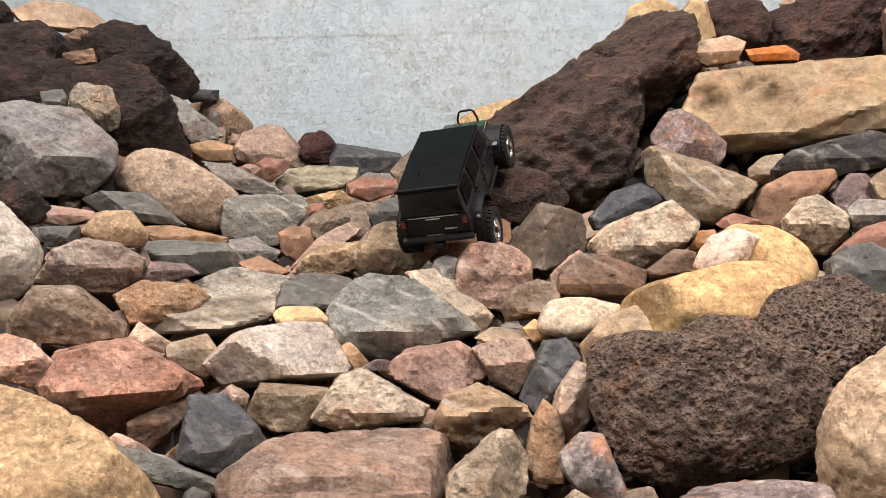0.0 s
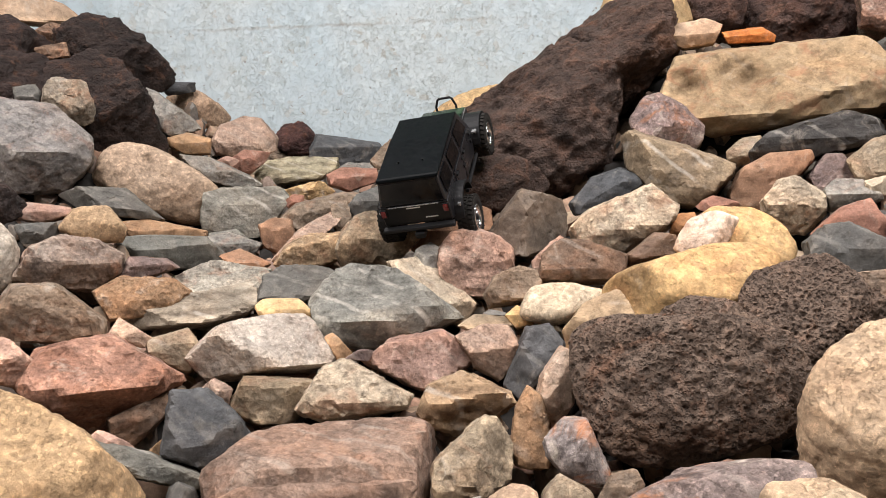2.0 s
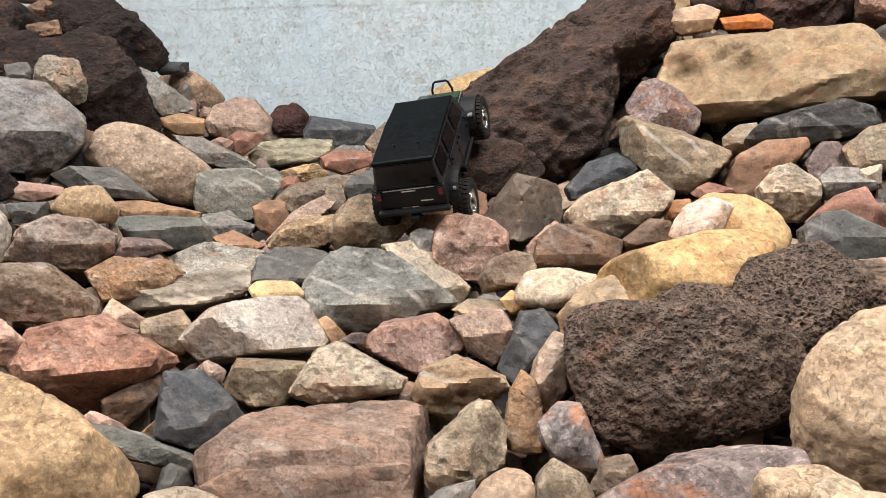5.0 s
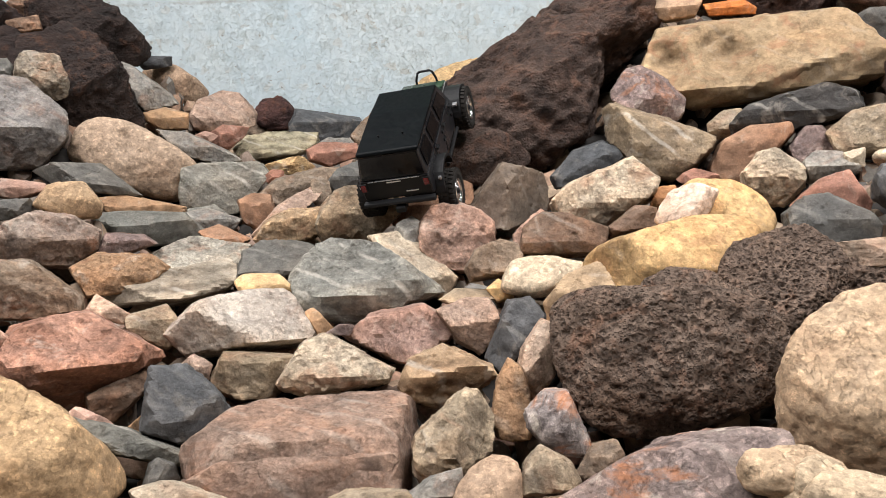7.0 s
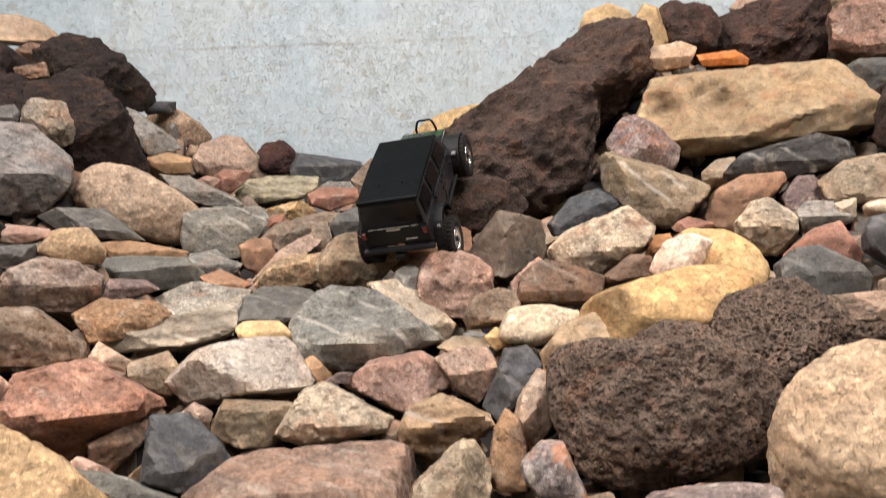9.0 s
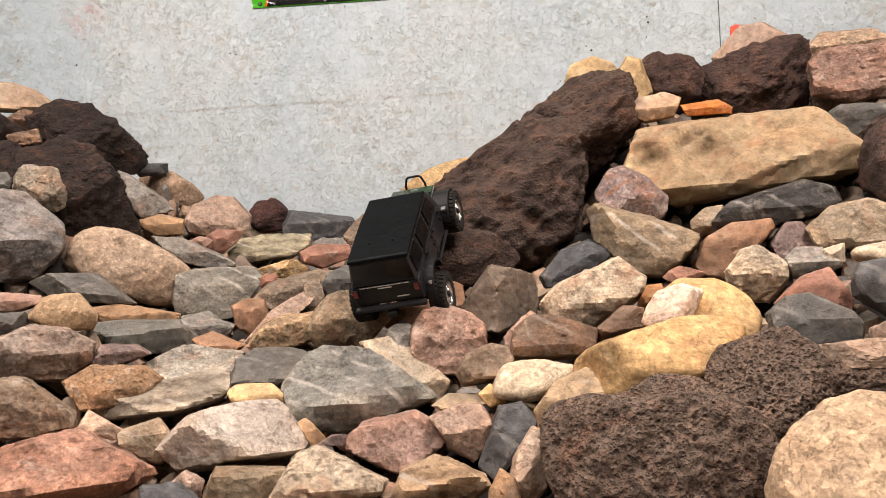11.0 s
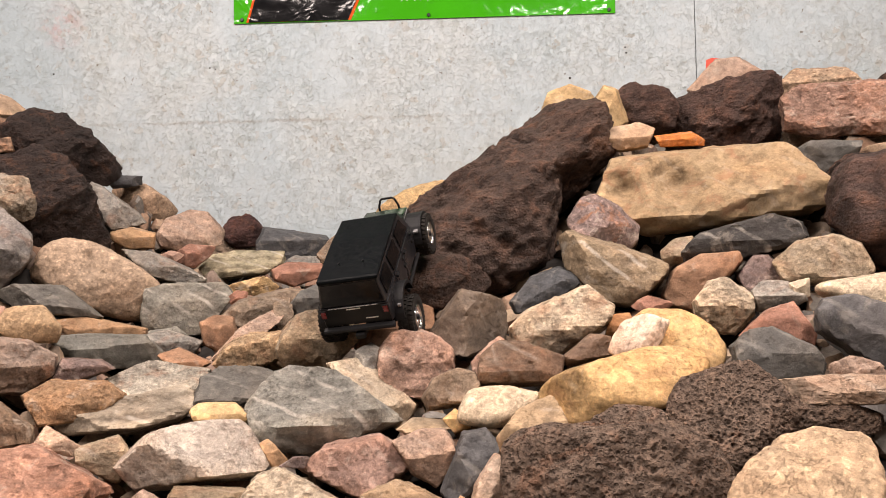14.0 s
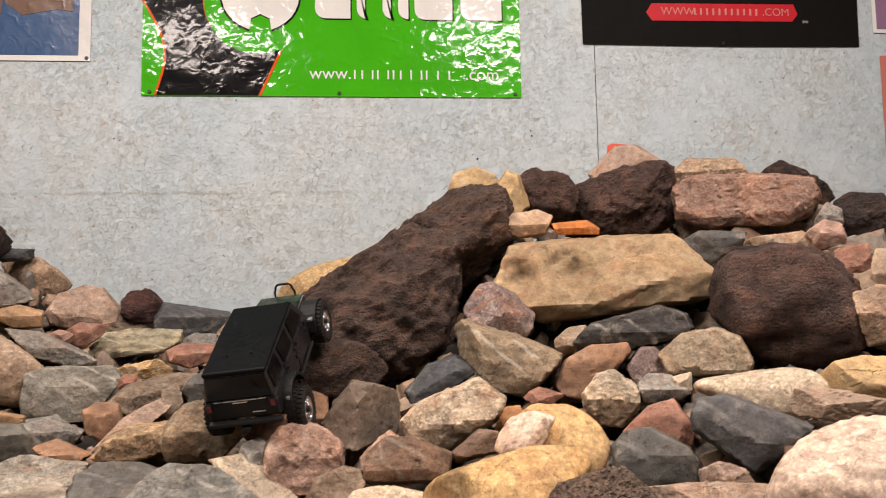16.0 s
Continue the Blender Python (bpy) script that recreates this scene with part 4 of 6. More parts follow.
rock("bould", "bone", (0.930, 1.642, 0.966), -4.4, -26.2, 0.168, 71, ((154, 0.134), (99, 0.047), (97, 0.045), (82, 0.057), (42, 0.095), (-35, 0.092), (-75, 0.060), (-111, 0.054)), "large flat bone coloured worn rock in the pile", faces=((0.024, 0.004, 1, 0, 0.9), (-0.010, -0.011, 1, 0, 0),))
rock("slate", "brown2", (0.892, 1.300, 0.969), -5.3, -30.5, 0.116, 72, ((158, 0.077), (103, 0.041), (80, 0.023), (-4, 0.091), (-82, 0.027), (-97, 0.027), (-126, 0.054)), "medium-sized flat brown slate rock in the pile")
rock("slate", "dgray2", (0.820, 1.505, 0.903), -7.0, -24.9, 0.182, 73, ((155, 0.105), (99, 0.075), (70, 0.055), (67, 0.057), (-34, 0.089), (-58, 0.075), (-126, 0.061), (-127, 0.062), (-168, 0.100)), "medium-sized angular charcoal grey slate rock in the pile", faces=((0.007, 0.015, 1, 0, 0.5), (-0.026, -0.039, 0.97, -0.3, -0.2),))
rock("bould", "whitepink", (0.749, 1.046, 0.901), -9.5, -30.8, 0.196, 74, ((171, 0.102), (153, 0.085), (132, 0.073), (110, 0.072), (95, 0.079), (28, 0.100), (-12, 0.083), (-82, 0.065), (-129, 0.111)), "medium-sized rounded pinkish white worn rock in the pile")
rock("slate", "dgray", (0.638, 1.511, 0.855), -8.9, -18.9, 0.124, 75, ((134, 0.073), (98, 0.057), (63, 0.051), (33, 0.066), (-10, 0.081), (-85, 0.049), (-107, 0.053), (-135, 0.063), (-172, 0.079)), "medium-sized angular charcoal grey slate rock in the pile", faces=((-0.008, 0.009, 1, 0, 0.7), (-0.008, -0.016, 1, 0, -0.1),))
rock("sand", "rust2", (0.725, 1.698, 0.896), -6.7, -19.6, 0.112, 76, ((134, 0.050), (108, 0.046), (33, 0.048), (-11, 0.063), (-103, 0.035)), "medium-sized rounded reddish brown sandstone rock in the pile", faces=((0.006, 0.020, 1, -0.2, 0.9), (0.040, 0.015, 1, 0.9, 0), (0.005, -0.003, 1, -0.1, 0),))
rock("rough", "tanpink", (0.687, 1.313, 0.858), -9.8, -23.3, 0.061, 77, ((115, 0.024), (76, 0.020), (37, 0.032), (-84, 0.016), (-160, 0.038)), "medium-sized flat pinkish tan rough rock in the pile")
rock("gran", "brown2", (0.638, 1.255, 0.835), -11.3, -22.4, 0.116, 78, ((97, 0.025), (91, 0.024), (17, 0.089), (-86, 0.022), (-164, 0.093)), "medium-sized flat brown granite rock in the pile")
rock("rough", "bone", (0.681, 1.931, 0.931), -5.0, -16.2, 0.121, 79, ((143, 0.062), (103, 0.065), (55, 0.060), (5, 0.065), (-43, 0.062), (-101, 0.060), (-141, 0.063), (-168, 0.068)), "medium-sized rounded bone coloured rough rock in the pile", faces=((-0.002, 0.014, 1, 0, 0.6), (-0.001, -0.018, 1, 0, -0.5),))
rock("gran", "gray", (0.794, 1.903, 0.954), -4.4, -19.5, 0.089, 80, ((133, 0.048), (85, 0.037), (49, 0.042), (-61, 0.040), (-90, 0.035), (-163, 0.053)), "medium-sized angular grey granite rock in the pile", faces=((-0.004, 0.001, 1, 0, 1.2), (-0.004, -0.006, 1, 0, -0.6),))
rock("gran", "purple", (0.819, 2.062, 1.003), -2.8, -18.7, 0.097, 81, ((145, 0.045), (91, 0.050), (35, 0.047), (-30, 0.054), (-74, 0.041), (-149, 0.053)), "medium-sized angular purplish grey granite rock in the pile", faces=((-0.012, 0.006, 1, -0.5, 0.3), (0.020, 0.005, 1, 0.6, 0.3),))
rock("gran", "graytan", (0.951, 1.993, 1.031), -2.1, -22.6, 0.153, 82, ((131, 0.081), (100, 0.065), (67, 0.073), (26, 0.091), (-15, 0.110), (-87, 0.055), (-96, 0.059), (-151, 0.105)), "medium-sized angular greyish tan granite rock in the pile", faces=((-0.043, 0.007, 1, -0.3, 0.5), (0.011, -0.009, 1, 0.3, 0.3),))
rock("sand", "bone", (0.838, 1.874, 0.972), -3.9, -20.9, 0.043, 83, ((105, 0.019), (-1, 0.020), (-86, 0.021), (-172, 0.022)), "small rounded bone coloured sandstone rock in the pile")
rock("sand", "rust", (0.683, 2.125, 0.993), -3.0, -14.9, 0.160, 84, ((156, 0.074), (120, 0.055), (93, 0.074), (26, 0.115), (-42, 0.052), (-45, 0.051), (-104, 0.089), (-143, 0.103)), "medium-sized rounded rust brown sandstone rock in the pile", faces=((-0.014, 0.022, 1, -0.2, 0.8), (-0.000, -0.014, 1, -0.1, 0),))
rock("band", "black2", (0.811, 2.137, 1.092), 1.3, -19.8, 0.192, 85, ((133, 0.094), (104, 0.050), (71, 0.084), (24, 0.140), (-41, 0.108), (-77, 0.050), (-86, 0.049), (-158, 0.166)), "large flat streaked black banded rock in the pile", faces=((-0.012, 0.004, 1, 0, 0.6), (-0.012, -0.010, 1, 0, -0.4),))
rock("gran", "graytan", (0.657, 2.248, 1.070), -1.0, -13.5, 0.079, 86, ((129, 0.028), (98, 0.037), (-24, 0.029), (-72, 0.035), (-169, 0.042)), "small angular greyish tan granite rock in the pile")
rock("streak", "graytan2", (0.463, 2.174, 1.026), 0.6, -11.9, 0.217, 87, ((123, 0.148), (70, 0.066), (66, 0.068), (-9, 0.148), (-47, 0.116), (-56, 0.109), (-102, 0.096), (-133, 0.082), (-136, 0.083), (-169, 0.122)), "large angular greyish tan streaked rock in the pile", faces=((-0.056, -0.009, 1, -1.3, -0.1), (0.002, -0.011, 1, 0.25, 0.5), (-0.027, -0.054, 1, -0.1, -0.1),))
rock("mixed", "purple", (0.468, 2.304, 1.145), 3.5, -11.4, 0.179, 88, ((147, 0.097), (106, 0.098), (57, 0.070), (43, 0.071), (-6, 0.097), (-41, 0.096), (-115, 0.074), (-131, 0.071), (-167, 0.092)), "medium-sized angular purplish grey granite rock in the pile", faces=((-0.021, 0.027, 1, -0.2, 0.7), (0.024, -0.051, 1, 0.3, -0.3), (0.061, -0.007, 0.95, 0.9, 0.2),))
rock("slate", "black", (0.281, 2.184, 0.973), -3.5, -4.4, 0.131, 89, ((137, 0.048), (108, 0.047), (67, 0.074), (23, 0.093), (-57, 0.042), (-80, 0.048), (-156, 0.097)), "medium-sized angular black slate rock in the pile", faces=((-0.006, 0.004, 1, -0.3, 0.7), (0.008, -0.026, 1, 0.2, -0.2),))
rock("rough", "whitetan", (0.298, 1.956, 0.900), -6.0, -5.3, 0.183, 90, ((136, 0.084), (113, 0.062), (53, 0.107), (-17, 0.109), (-59, 0.066), (-102, 0.082), (-153, 0.122)), "medium-sized rounded whitish tan rough rock in the pile", faces=((-0.012, -0.009, 1, -0.05, 0.6), (-0.012, -0.030, 1, 0.1, -0.6), (-0.118, -0.000, 0.95, -0.8, 0),))
rock("gran", "brown", (0.178, 1.757, 0.825), -9.1, -2.1, 0.120, 91, ((172, 0.086), (129, 0.071), (80, 0.050), (70, 0.051), (-10, 0.092), (-91, 0.043)), "medium-sized angular brown granite rock in the pile", faces=((-0.018, -0.006, 1, 0, 0.6), (-0.018, -0.031, 1, 0, -0.4),))
rock("sand", "amber", (0.428, 1.931, 0.885), -6.5, -9.2, 0.073, 92, ((158, 0.025), (103, 0.035), (14, 0.039), (-43, 0.022), (-156, 0.040)), "small upright amber brown sandstone rock in the pile")
rock("sand", "rust2", (0.528, 2.022, 0.933), -4.9, -11.5, 0.070, 93, ((118, 0.028), (71, 0.023), (-58, 0.027), (-118, 0.025)), "medium-sized rounded reddish brown sandstone rock in the pile")
rock("slate", "brown", (0.334, 1.796, 0.848), -8.1, -6.9, 0.081, 94, ((128, 0.027), (81, 0.038), (15, 0.051), (-77, 0.024), (-135, 0.058)), "medium-sized angular brown slate rock in the pile", faces=((-0.004, 0.012, 1, -0.2, 0.7), (0.008, -0.007, 1, 0.4, -0.1),))
rock("gold", "yellow", (0.493, 1.735, 0.845), -6.4, -14.2, 0.186, 95, ((162, 0.106), (137, 0.101), (95, 0.095), (60, 0.100), (29, 0.108), (-20, 0.109), (-58, 0.091), (-93, 0.092), (-155, 0.112)), "medium-sized rounded golden yellow smooth sandstone rock in the pile", [("yellow", (0.362, 1.585, 0.800), -8.8, -10.9, 0.24, 96, ((129, 0.096), (110, 0.063), (105, 0.061), (90, 0.078), (47, 0.151), (-41, 0.101), (-69, 0.063), (-74, 0.063), (-93, 0.082), (-145, 0.157))), ("whitepink", (0.415, 1.682, 0.880), -3.4, -14.0, 0.125, 98, ((162, 0.050), (148, 0.044), (107, 0.046), (69, 0.060), (-26, 0.045), (-51, 0.036), (-72, 0.044), (-120, 0.05)))], fuse=True)
rock("sand", "ochre2", (0.165, 1.375, 0.765), -9.6, -6.8, 0.099, 99, ((142, 0.036), (113, 0.038), (25, 0.057), (-50, 0.033), (-88, 0.047), (-166, 0.061)), "medium-sized rounded ochre sandstone rock in the pile")
rock("lavaf", "lavafront", (0.273, 1.196, 0.699), -13.5, -12.6, 0.231, 100, ((171, 0.172), (108, 0.124), (92, 0.102), (71, 0.119), (24, 0.154), (-11, 0.157), (-68, 0.114), (-83, 0.104), (-113, 0.128), (-147, 0.152), (-168, 0.162)), "large rounded dark brown lava rock in the pile", [("lavafront", (0.466, 1.301, 0.748), -10.1, -19.6, 0.219, 101, ((163, 0.097), (137, 0.110), (106, 0.121), (94, 0.124), (47, 0.122), (45, 0.121), (-19, 0.094), (-33, 0.081), (-79, 0.135), (-168, 0.098))), ("lavafront", (0.306, 1.219, 0.751), -10.9, -13.9, 0.130, 102, ((160, 0.071), (123, 0.076), (87, 0.071), (47, 0.072), (2, 0.066), (-61, 0.071), (-116, 0.070), (-166, 0.071))), ("lavafront", (0.590, 1.269, 0.796), -8.0, -24.9, 0.127, 103, ((115, 0.063), (79, 0.032), (72, 0.037), (1, 0.096), (-80, 0.036), (-108, 0.046), (-162, 0.076)))], faces=((0.001, 0.006, 1, 0, 0.2), (0.001, -0.084, 0.97, 0, -0.6), (-0.131, -0.006, 0.93, -0.7, 0), (-0.032, 0.089, 0.95, 0, 1), (0.103, 0.001, 0.95, 0.4, 0),))
rock("nodul", "tanbig", (0.468, 0.989, 0.708), -14.7, -25.2, 0.206, 104, ((168, 0.103), (145, 0.101), (130, 0.108), (99, 0.120), (76, 0.130), (6, 0.082), (-3, 0.084), (-75, 0.117), (-99, 0.108), (-105, 0.110), (-144, 0.119), (-177, 0.105)), "medium-sized rounded buff knobbly rock in the pile", [("tanbig", (0.318, 0.804, 0.668), -20.8, -21.4, 0.087, 105, ((146, 0.047), (102, 0.035), (67, 0.032), (31, 0.040), (-44, 0.040), (-102, 0.031), (-136, 0.037), (-166, 0.046))), ("cream2", (0.345, 0.735, 0.668), -21.7, -25.0, 0.092, 106, ((145, 0.047), (105, 0.034), (77, 0.032), (46, 0.043), (-33, 0.046), (-80, 0.028), (-115, 0.040), (-161, 0.053))), ("cream2", (0.306, 0.795, 0.666), -21, -23, 0.07, 171, ((150, 0.026), (95, 0.030), (40, 0.028), (-30, 0.027), (-90, 0.030), (-145, 0.026))), ("cream2", (0.321, 0.770, 0.667), -21, -23, 0.07, 172, ((150, 0.030), (95, 0.036), (40, 0.034), (-30, 0.032), (-90, 0.036), (-145, 0.030))), ("cream2", (0.341, 0.756, 0.666), -21, -23, 0.07, 173, ((150, 0.024), (95, 0.030), (40, 0.028), (-30, 0.025), (-90, 0.030), (-145, 0.024))), ("tanbig", (0.281, 0.796, 0.679), -21, -23, 0.07, 174, ((150, 0.028), (95, 0.022), (40, 0.021), (-30, 0.029), (-90, 0.022), (-145, 0.028)))])
rock("mixed", "multi", (0.229, 0.889, 0.613), -22.7, -14.2, 0.182, 107, ((125, 0.071), (105, 0.070), (91, 0.080), (20, 0.117), (-57, 0.079), (-86, 0.061), (-148, 0.148)), "large flat pink and grey mottled granite rock in the pile", faces=((0.000, 0.029, 1, 0, 0.9), (-0.093, 0.004, 0.9, -0.5, 0.6), (0.001, -0.007, 1, 0, 0.3),))
rock("mixed", "speck", (0.103, 1.106, 0.628), -18.3, -5.0, 0.086, 108, ((138, 0.045), (90, 0.048), (23, 0.031), (-59, 0.055), (-97, 0.040), (-134, 0.034), (-169, 0.044)), "small rounded speckled grey and pink granite rock in the pile", faces=((-0.019, 0.014, 1, -0.4, 0.5), (0.027, -0.001, 0.95, 0.8, 0.1), (-0.005, -0.039, 0.9, 0, -0.8),))
rock("gran", "ochre3", (0.045, 1.248, 0.612), -17.0, -1.7, 0.076, 109, ((173, 0.029), (151, 0.040), (55, 0.056), (15, 0.032), (-2, 0.030), (-80, 0.055), (-103, 0.054), (-152, 0.045)), "medium-sized upright ochre brown granite rock in the pile", faces=((-0.008, 0.006, 1, -0.3, 0.1), (0.005, -0.003, 1, 0.6, 0.2),))
rock("gran", "bonepink", (0.093, 1.348, 0.659), -14.1, -4.0, 0.090, 110, ((169, 0.032), (147, 0.034), (71, 0.066), (-4, 0.029), (-35, 0.037), (-136, 0.052)), "medium-sized upright pale pinkish granite rock in the pile", faces=((-0.014, 0.006, 1, -0.3, 0.5), (0.009, -0.004, 0.95, 0.9, -0.1), (-0.010, -0.041, 0.9, 0, -0.8),))
rock("gran", "graytan", (0.076, 0.957, 0.614), -21.6, -4.1, 0.066, 111, ((167, 0.030), (140, 0.031), (61, 0.028), (28, 0.032), (-56, 0.032), (-83, 0.024), (-114, 0.037)), "small angular greyish tan granite rock in the pile", faces=((-0.011, 0.013, 1, -0.2, 0.8), (-0.004, -0.007, 1, -0.1, -0.1), (0.023, 0.006, 0.95, 0.8, 0.2),))
rock("gran", "graybrown", (0.150, 1.031, 0.604), -20.6, -8.0, 0.052, 112, ((150, 0.019), (106, 0.022), (30, 0.030), (-44, 0.018), (-109, 0.028)), "small angular greyish brown granite rock in the pile")
rock("bould", "tan2", (0.007, 0.940, 0.600), -22.8, 0.0, 0.076, 113, ((152, 0.036), (120, 0.036), (73, 0.045), (10, 0.039), (-8, 0.039), (-91, 0.033), (-178, 0.046)), "small rounded dull tan worn rock in the pile")
rock("rough", "graytan", (-0.044, 1.162, 0.585), -19.4, 2.6, 0.110, 114, ((137, 0.047), (130, 0.047), (92, 0.073), (28, 0.068), (-5, 0.054), (-50, 0.050), (-92, 0.064), (-146, 0.072), (178, 0.058)), "medium-sized rounded greyish tan rough rock in the pile", faces=((-0.000, 0.009, 1, -0.25, 0.35), (0.012, 0.017, 1, 0.9, 0.1), (-0.018, -0.038, 0.95, -0.1, -0.7),))
rock("gran", "gray", (-0.060, 0.965, 0.591), -22.7, 4.0, 0.063, 115, ((125, 0.019), (104, 0.019), (5, 0.036), (-81, 0.017), (-144, 0.044)), "small angular grey granite rock in the pile", faces=((0.002, 0.014, 1, -0.4, 0.6), (0.019, 0.013, 1, 0.8, 0),))
rock("gran", "graytan", (-0.141, 0.949, 0.583), -23.2, 9.0, 0.070, 116, ((111, 0.027), (85, 0.018), (51, 0.040), (-34, 0.051), (-95, 0.016), (-168, 0.064)), "medium-sized flat greyish tan granite rock in the pile", faces=((-0.005, 0.006, 1, 0, 1), (-0.006, -0.011, 1, 0, 0),))
rock("gran", "redslab", (-0.269, 1.204, 0.539), -20.2, 13.0, 0.236, 117, ((139, 0.161), (123, 0.136), (95, 0.104), (89, 0.104), (65, 0.150), (29, 0.188), (-14, 0.169), (-64, 0.138), (-97, 0.100), (-139, 0.153), (-156, 0.170), (179, 0.186)), "large angular dull red brown granite rock in the pile", faces=((-0.018, 0.037, 1, 0, 2.2), (-0.019, 0.033, 1, 0, 0.2), (-0.021, -0.018, 1, 0, 0.08), (0.131, 0.032, 0.9, 3, 0),), grown=[("redslab", (-0.307, 1.167, 0.532), -20.2, 13, 0.2, 170, ((118, 0.075), (92, 0.05), (80, 0.052), (8, 0.166), (-20, 0.16), (-82, 0.07), (-100, 0.068), (160, 0.16), (-165, 0.15)), ((0.0, 0.02, 1, 0.05, 1.3), (0.0, 0.014, 1, 0, 0.25), (0.02, -0.03, 1, 0.1, -0.2), (-0.12, 0, 0.95, -0.8, 0.1)))])
rock("gran", "bone", (-0.386, 1.001, 0.563), -21.9, 21.7, 0.087, 118, ((99, 0.038), (79, 0.027), (63, 0.023), (-5, 0.067), (-106, 0.020), (-157, 0.052)), "medium-sized flat bone coloured granite rock in the pile", faces=((0.013, 0.009, 1, 0.1, 1.2), (0.011, -0.012, 1, 0, 0),))
rock("slate", "dgray", (-0.485, 1.162, 0.539), -19.8, 23.2, 0.050, 119, ((161, 0.021), (123, 0.024), (59, 0.022), (18, 0.024), (-76, 0.019), (-134, 0.026)), "small angular charcoal grey slate rock in the pile", faces=((0.002, 0.012, 1, -0.3, 0.5), (0.009, -0.006, 1, 0.5, -0.1),))
rock("streak", "gray3", (-0.541, 1.198, 0.576), -17.6, 24.8, 0.115, 120, ((92, 0.055), (64, 0.018), (43, 0.038), (-31, 0.089), (-111, 0.022), (-137, 0.029)), "medium-sized flat dark grey streaked rock in the pile", faces=((-0.006, -0.005, 1, 0.1, 1.2), (-0.006, -0.007, 1, 0.1, -0.5),))
rock("sand", "pink", (-0.609, 1.210, 0.612), -15.7, 27.2, 0.049, 121, ((120, 0.028), (58, 0.009), (-90, 0.016), (-122, 0.010), (-142, 0.017)), "small flat pink sandstone rock in the pile")
rock("slate", "black3", (-0.493, 1.282, 0.607), -15.7, 21.5, 0.143, 122, ((168, 0.060), (85, 0.067), (49, 0.060), (33, 0.059), (-67, 0.062), (-82, 0.061), (-114, 0.064), (-161, 0.073)), "medium-sized angular black slate rock in the pile", faces=((-0.004, 0.004, 1, 0.05, 0.3), (0.030, -0.010, 0.97, 0.6, -0.5), (0.028, -0.032, 0.97, 0.2, -0.7), (-0.055, 0.010, 0.9, -1, 0),))
rock("sand", "ochre", (-0.576, 1.295, 0.569), -16.7, 24.5, 0.032, 123, ((127, 0.010), (-2, 0.010), (-120, 0.011)), "small rounded ochre sandstone rock in the pile")
rock("bould", "yelbig", (-0.671, 1.062, 0.612), -17.2, 32.3, 0.249, 124, ((105, 0.148), (57, 0.095), (48, 0.089), (38, 0.097), (22, 0.128), (-64, 0.143), (-101, 0.094), (179, 0.106)), "large rounded golden buff worn rock in the pile")
rock("rough", "pinkgran", (-0.729, 1.386, 0.661), -12.2, 27.8, 0.212, 125, ((144, 0.112), (101, 0.086), (95, 0.084), (55, 0.091), (48, 0.098), (-28, 0.141), (-64, 0.085), (-103, 0.092), (-132, 0.093), (-147, 0.101)), "large rounded pink and black rough rock in the pile", faces=((0.013, -0.010, 1, 0, 0.85), (0.013, -0.010, 1, 0.05, -1.5), (-0.051, -0.028, 0.97, -0.4, -0.2),))
rock("gran", "brown", (-0.650, 1.390, 0.595), -14.8, 25.1, 0.091, 126, ((109, 0.027), (13, 0.059), (-50, 0.030), (-109, 0.044), (-174, 0.052)), "medium-sized angular brown granite rock in the pile", faces=((0.001, 0.011, 1, 0, 0.6), (-0.000, -0.009, 1, 0, -0.5),))
rock("rough", "pink2", (-0.869, 1.326, 0.719), -10.1, 33.2, 0.111, 127, ((137, 0.053), (70, 0.041), (44, 0.036), (-49, 0.055), (-109, 0.038), (-145, 0.040)), "medium-sized rounded dusty pink rough rock in the pile")
rock("rough", "graybrown", (-0.909, 1.552, 0.759), -7.6, 30.4, 0.155, 128, ((141, 0.085), (88, 0.065), (53, 0.062), (48, 0.065), (-2, 0.114), (-86, 0.060), (-100, 0.051), (-166, 0.096)), "medium-sized rounded greyish brown rough rock in the pile", faces=((0.038, 0.012, 1, 0.2, 0.35), (0.084, -0.038, 0.9, 0.9, -0.2), (-0.005, -0.028, 1, -0.1, -0.2),))
rock("rough", "graypink", (-1.032, 1.881, 0.832), -4.5, 28.8, 0.177, 129, ((152, 0.098), (109, 0.073), (82, 0.071), (58, 0.082), (-10, 0.121), (-60, 0.084), (-96, 0.063), (-110, 0.073)), "medium-sized rounded grey and pink rough rock in the pile", faces=((0.015, 0.008, 1, 0.1, 0.5), (0.014, 0.001, 1, 0, -0.6),))
rock("gran", "purple", (-0.888, 1.970, 0.809), -5.1, 24.3, 0.098, 130, ((153, 0.046), (84, 0.031), (51, 0.054), (-72, 0.026), (-77, 0.026), (-147, 0.070)), "medium-sized flat purplish grey granite rock in the pile", faces=((0.006, 0.012, 1, 0.1, 1.2), (0.005, 0.009, 1, 0.1, -0.4), (-0.047, -0.012, 0.95, -0.8, 0.1),))
rock("slate", "gray3", (-0.934, 2.262, 0.832), -3.9, 22.4, 0.164, 131, ((93, 0.054), (86, 0.044), (46, 0.093), (-25, 0.137), (-89, 0.052), (-112, 0.055), (-148, 0.110)), "large flat dark grey slate rock in the pile", faces=((0.003, 0.013, 1, -0.1, 0.9), (0.003, 0.007, 1, 0, -0.3), (0.107, -0.020, 0.9, 0.6, -0.3),))
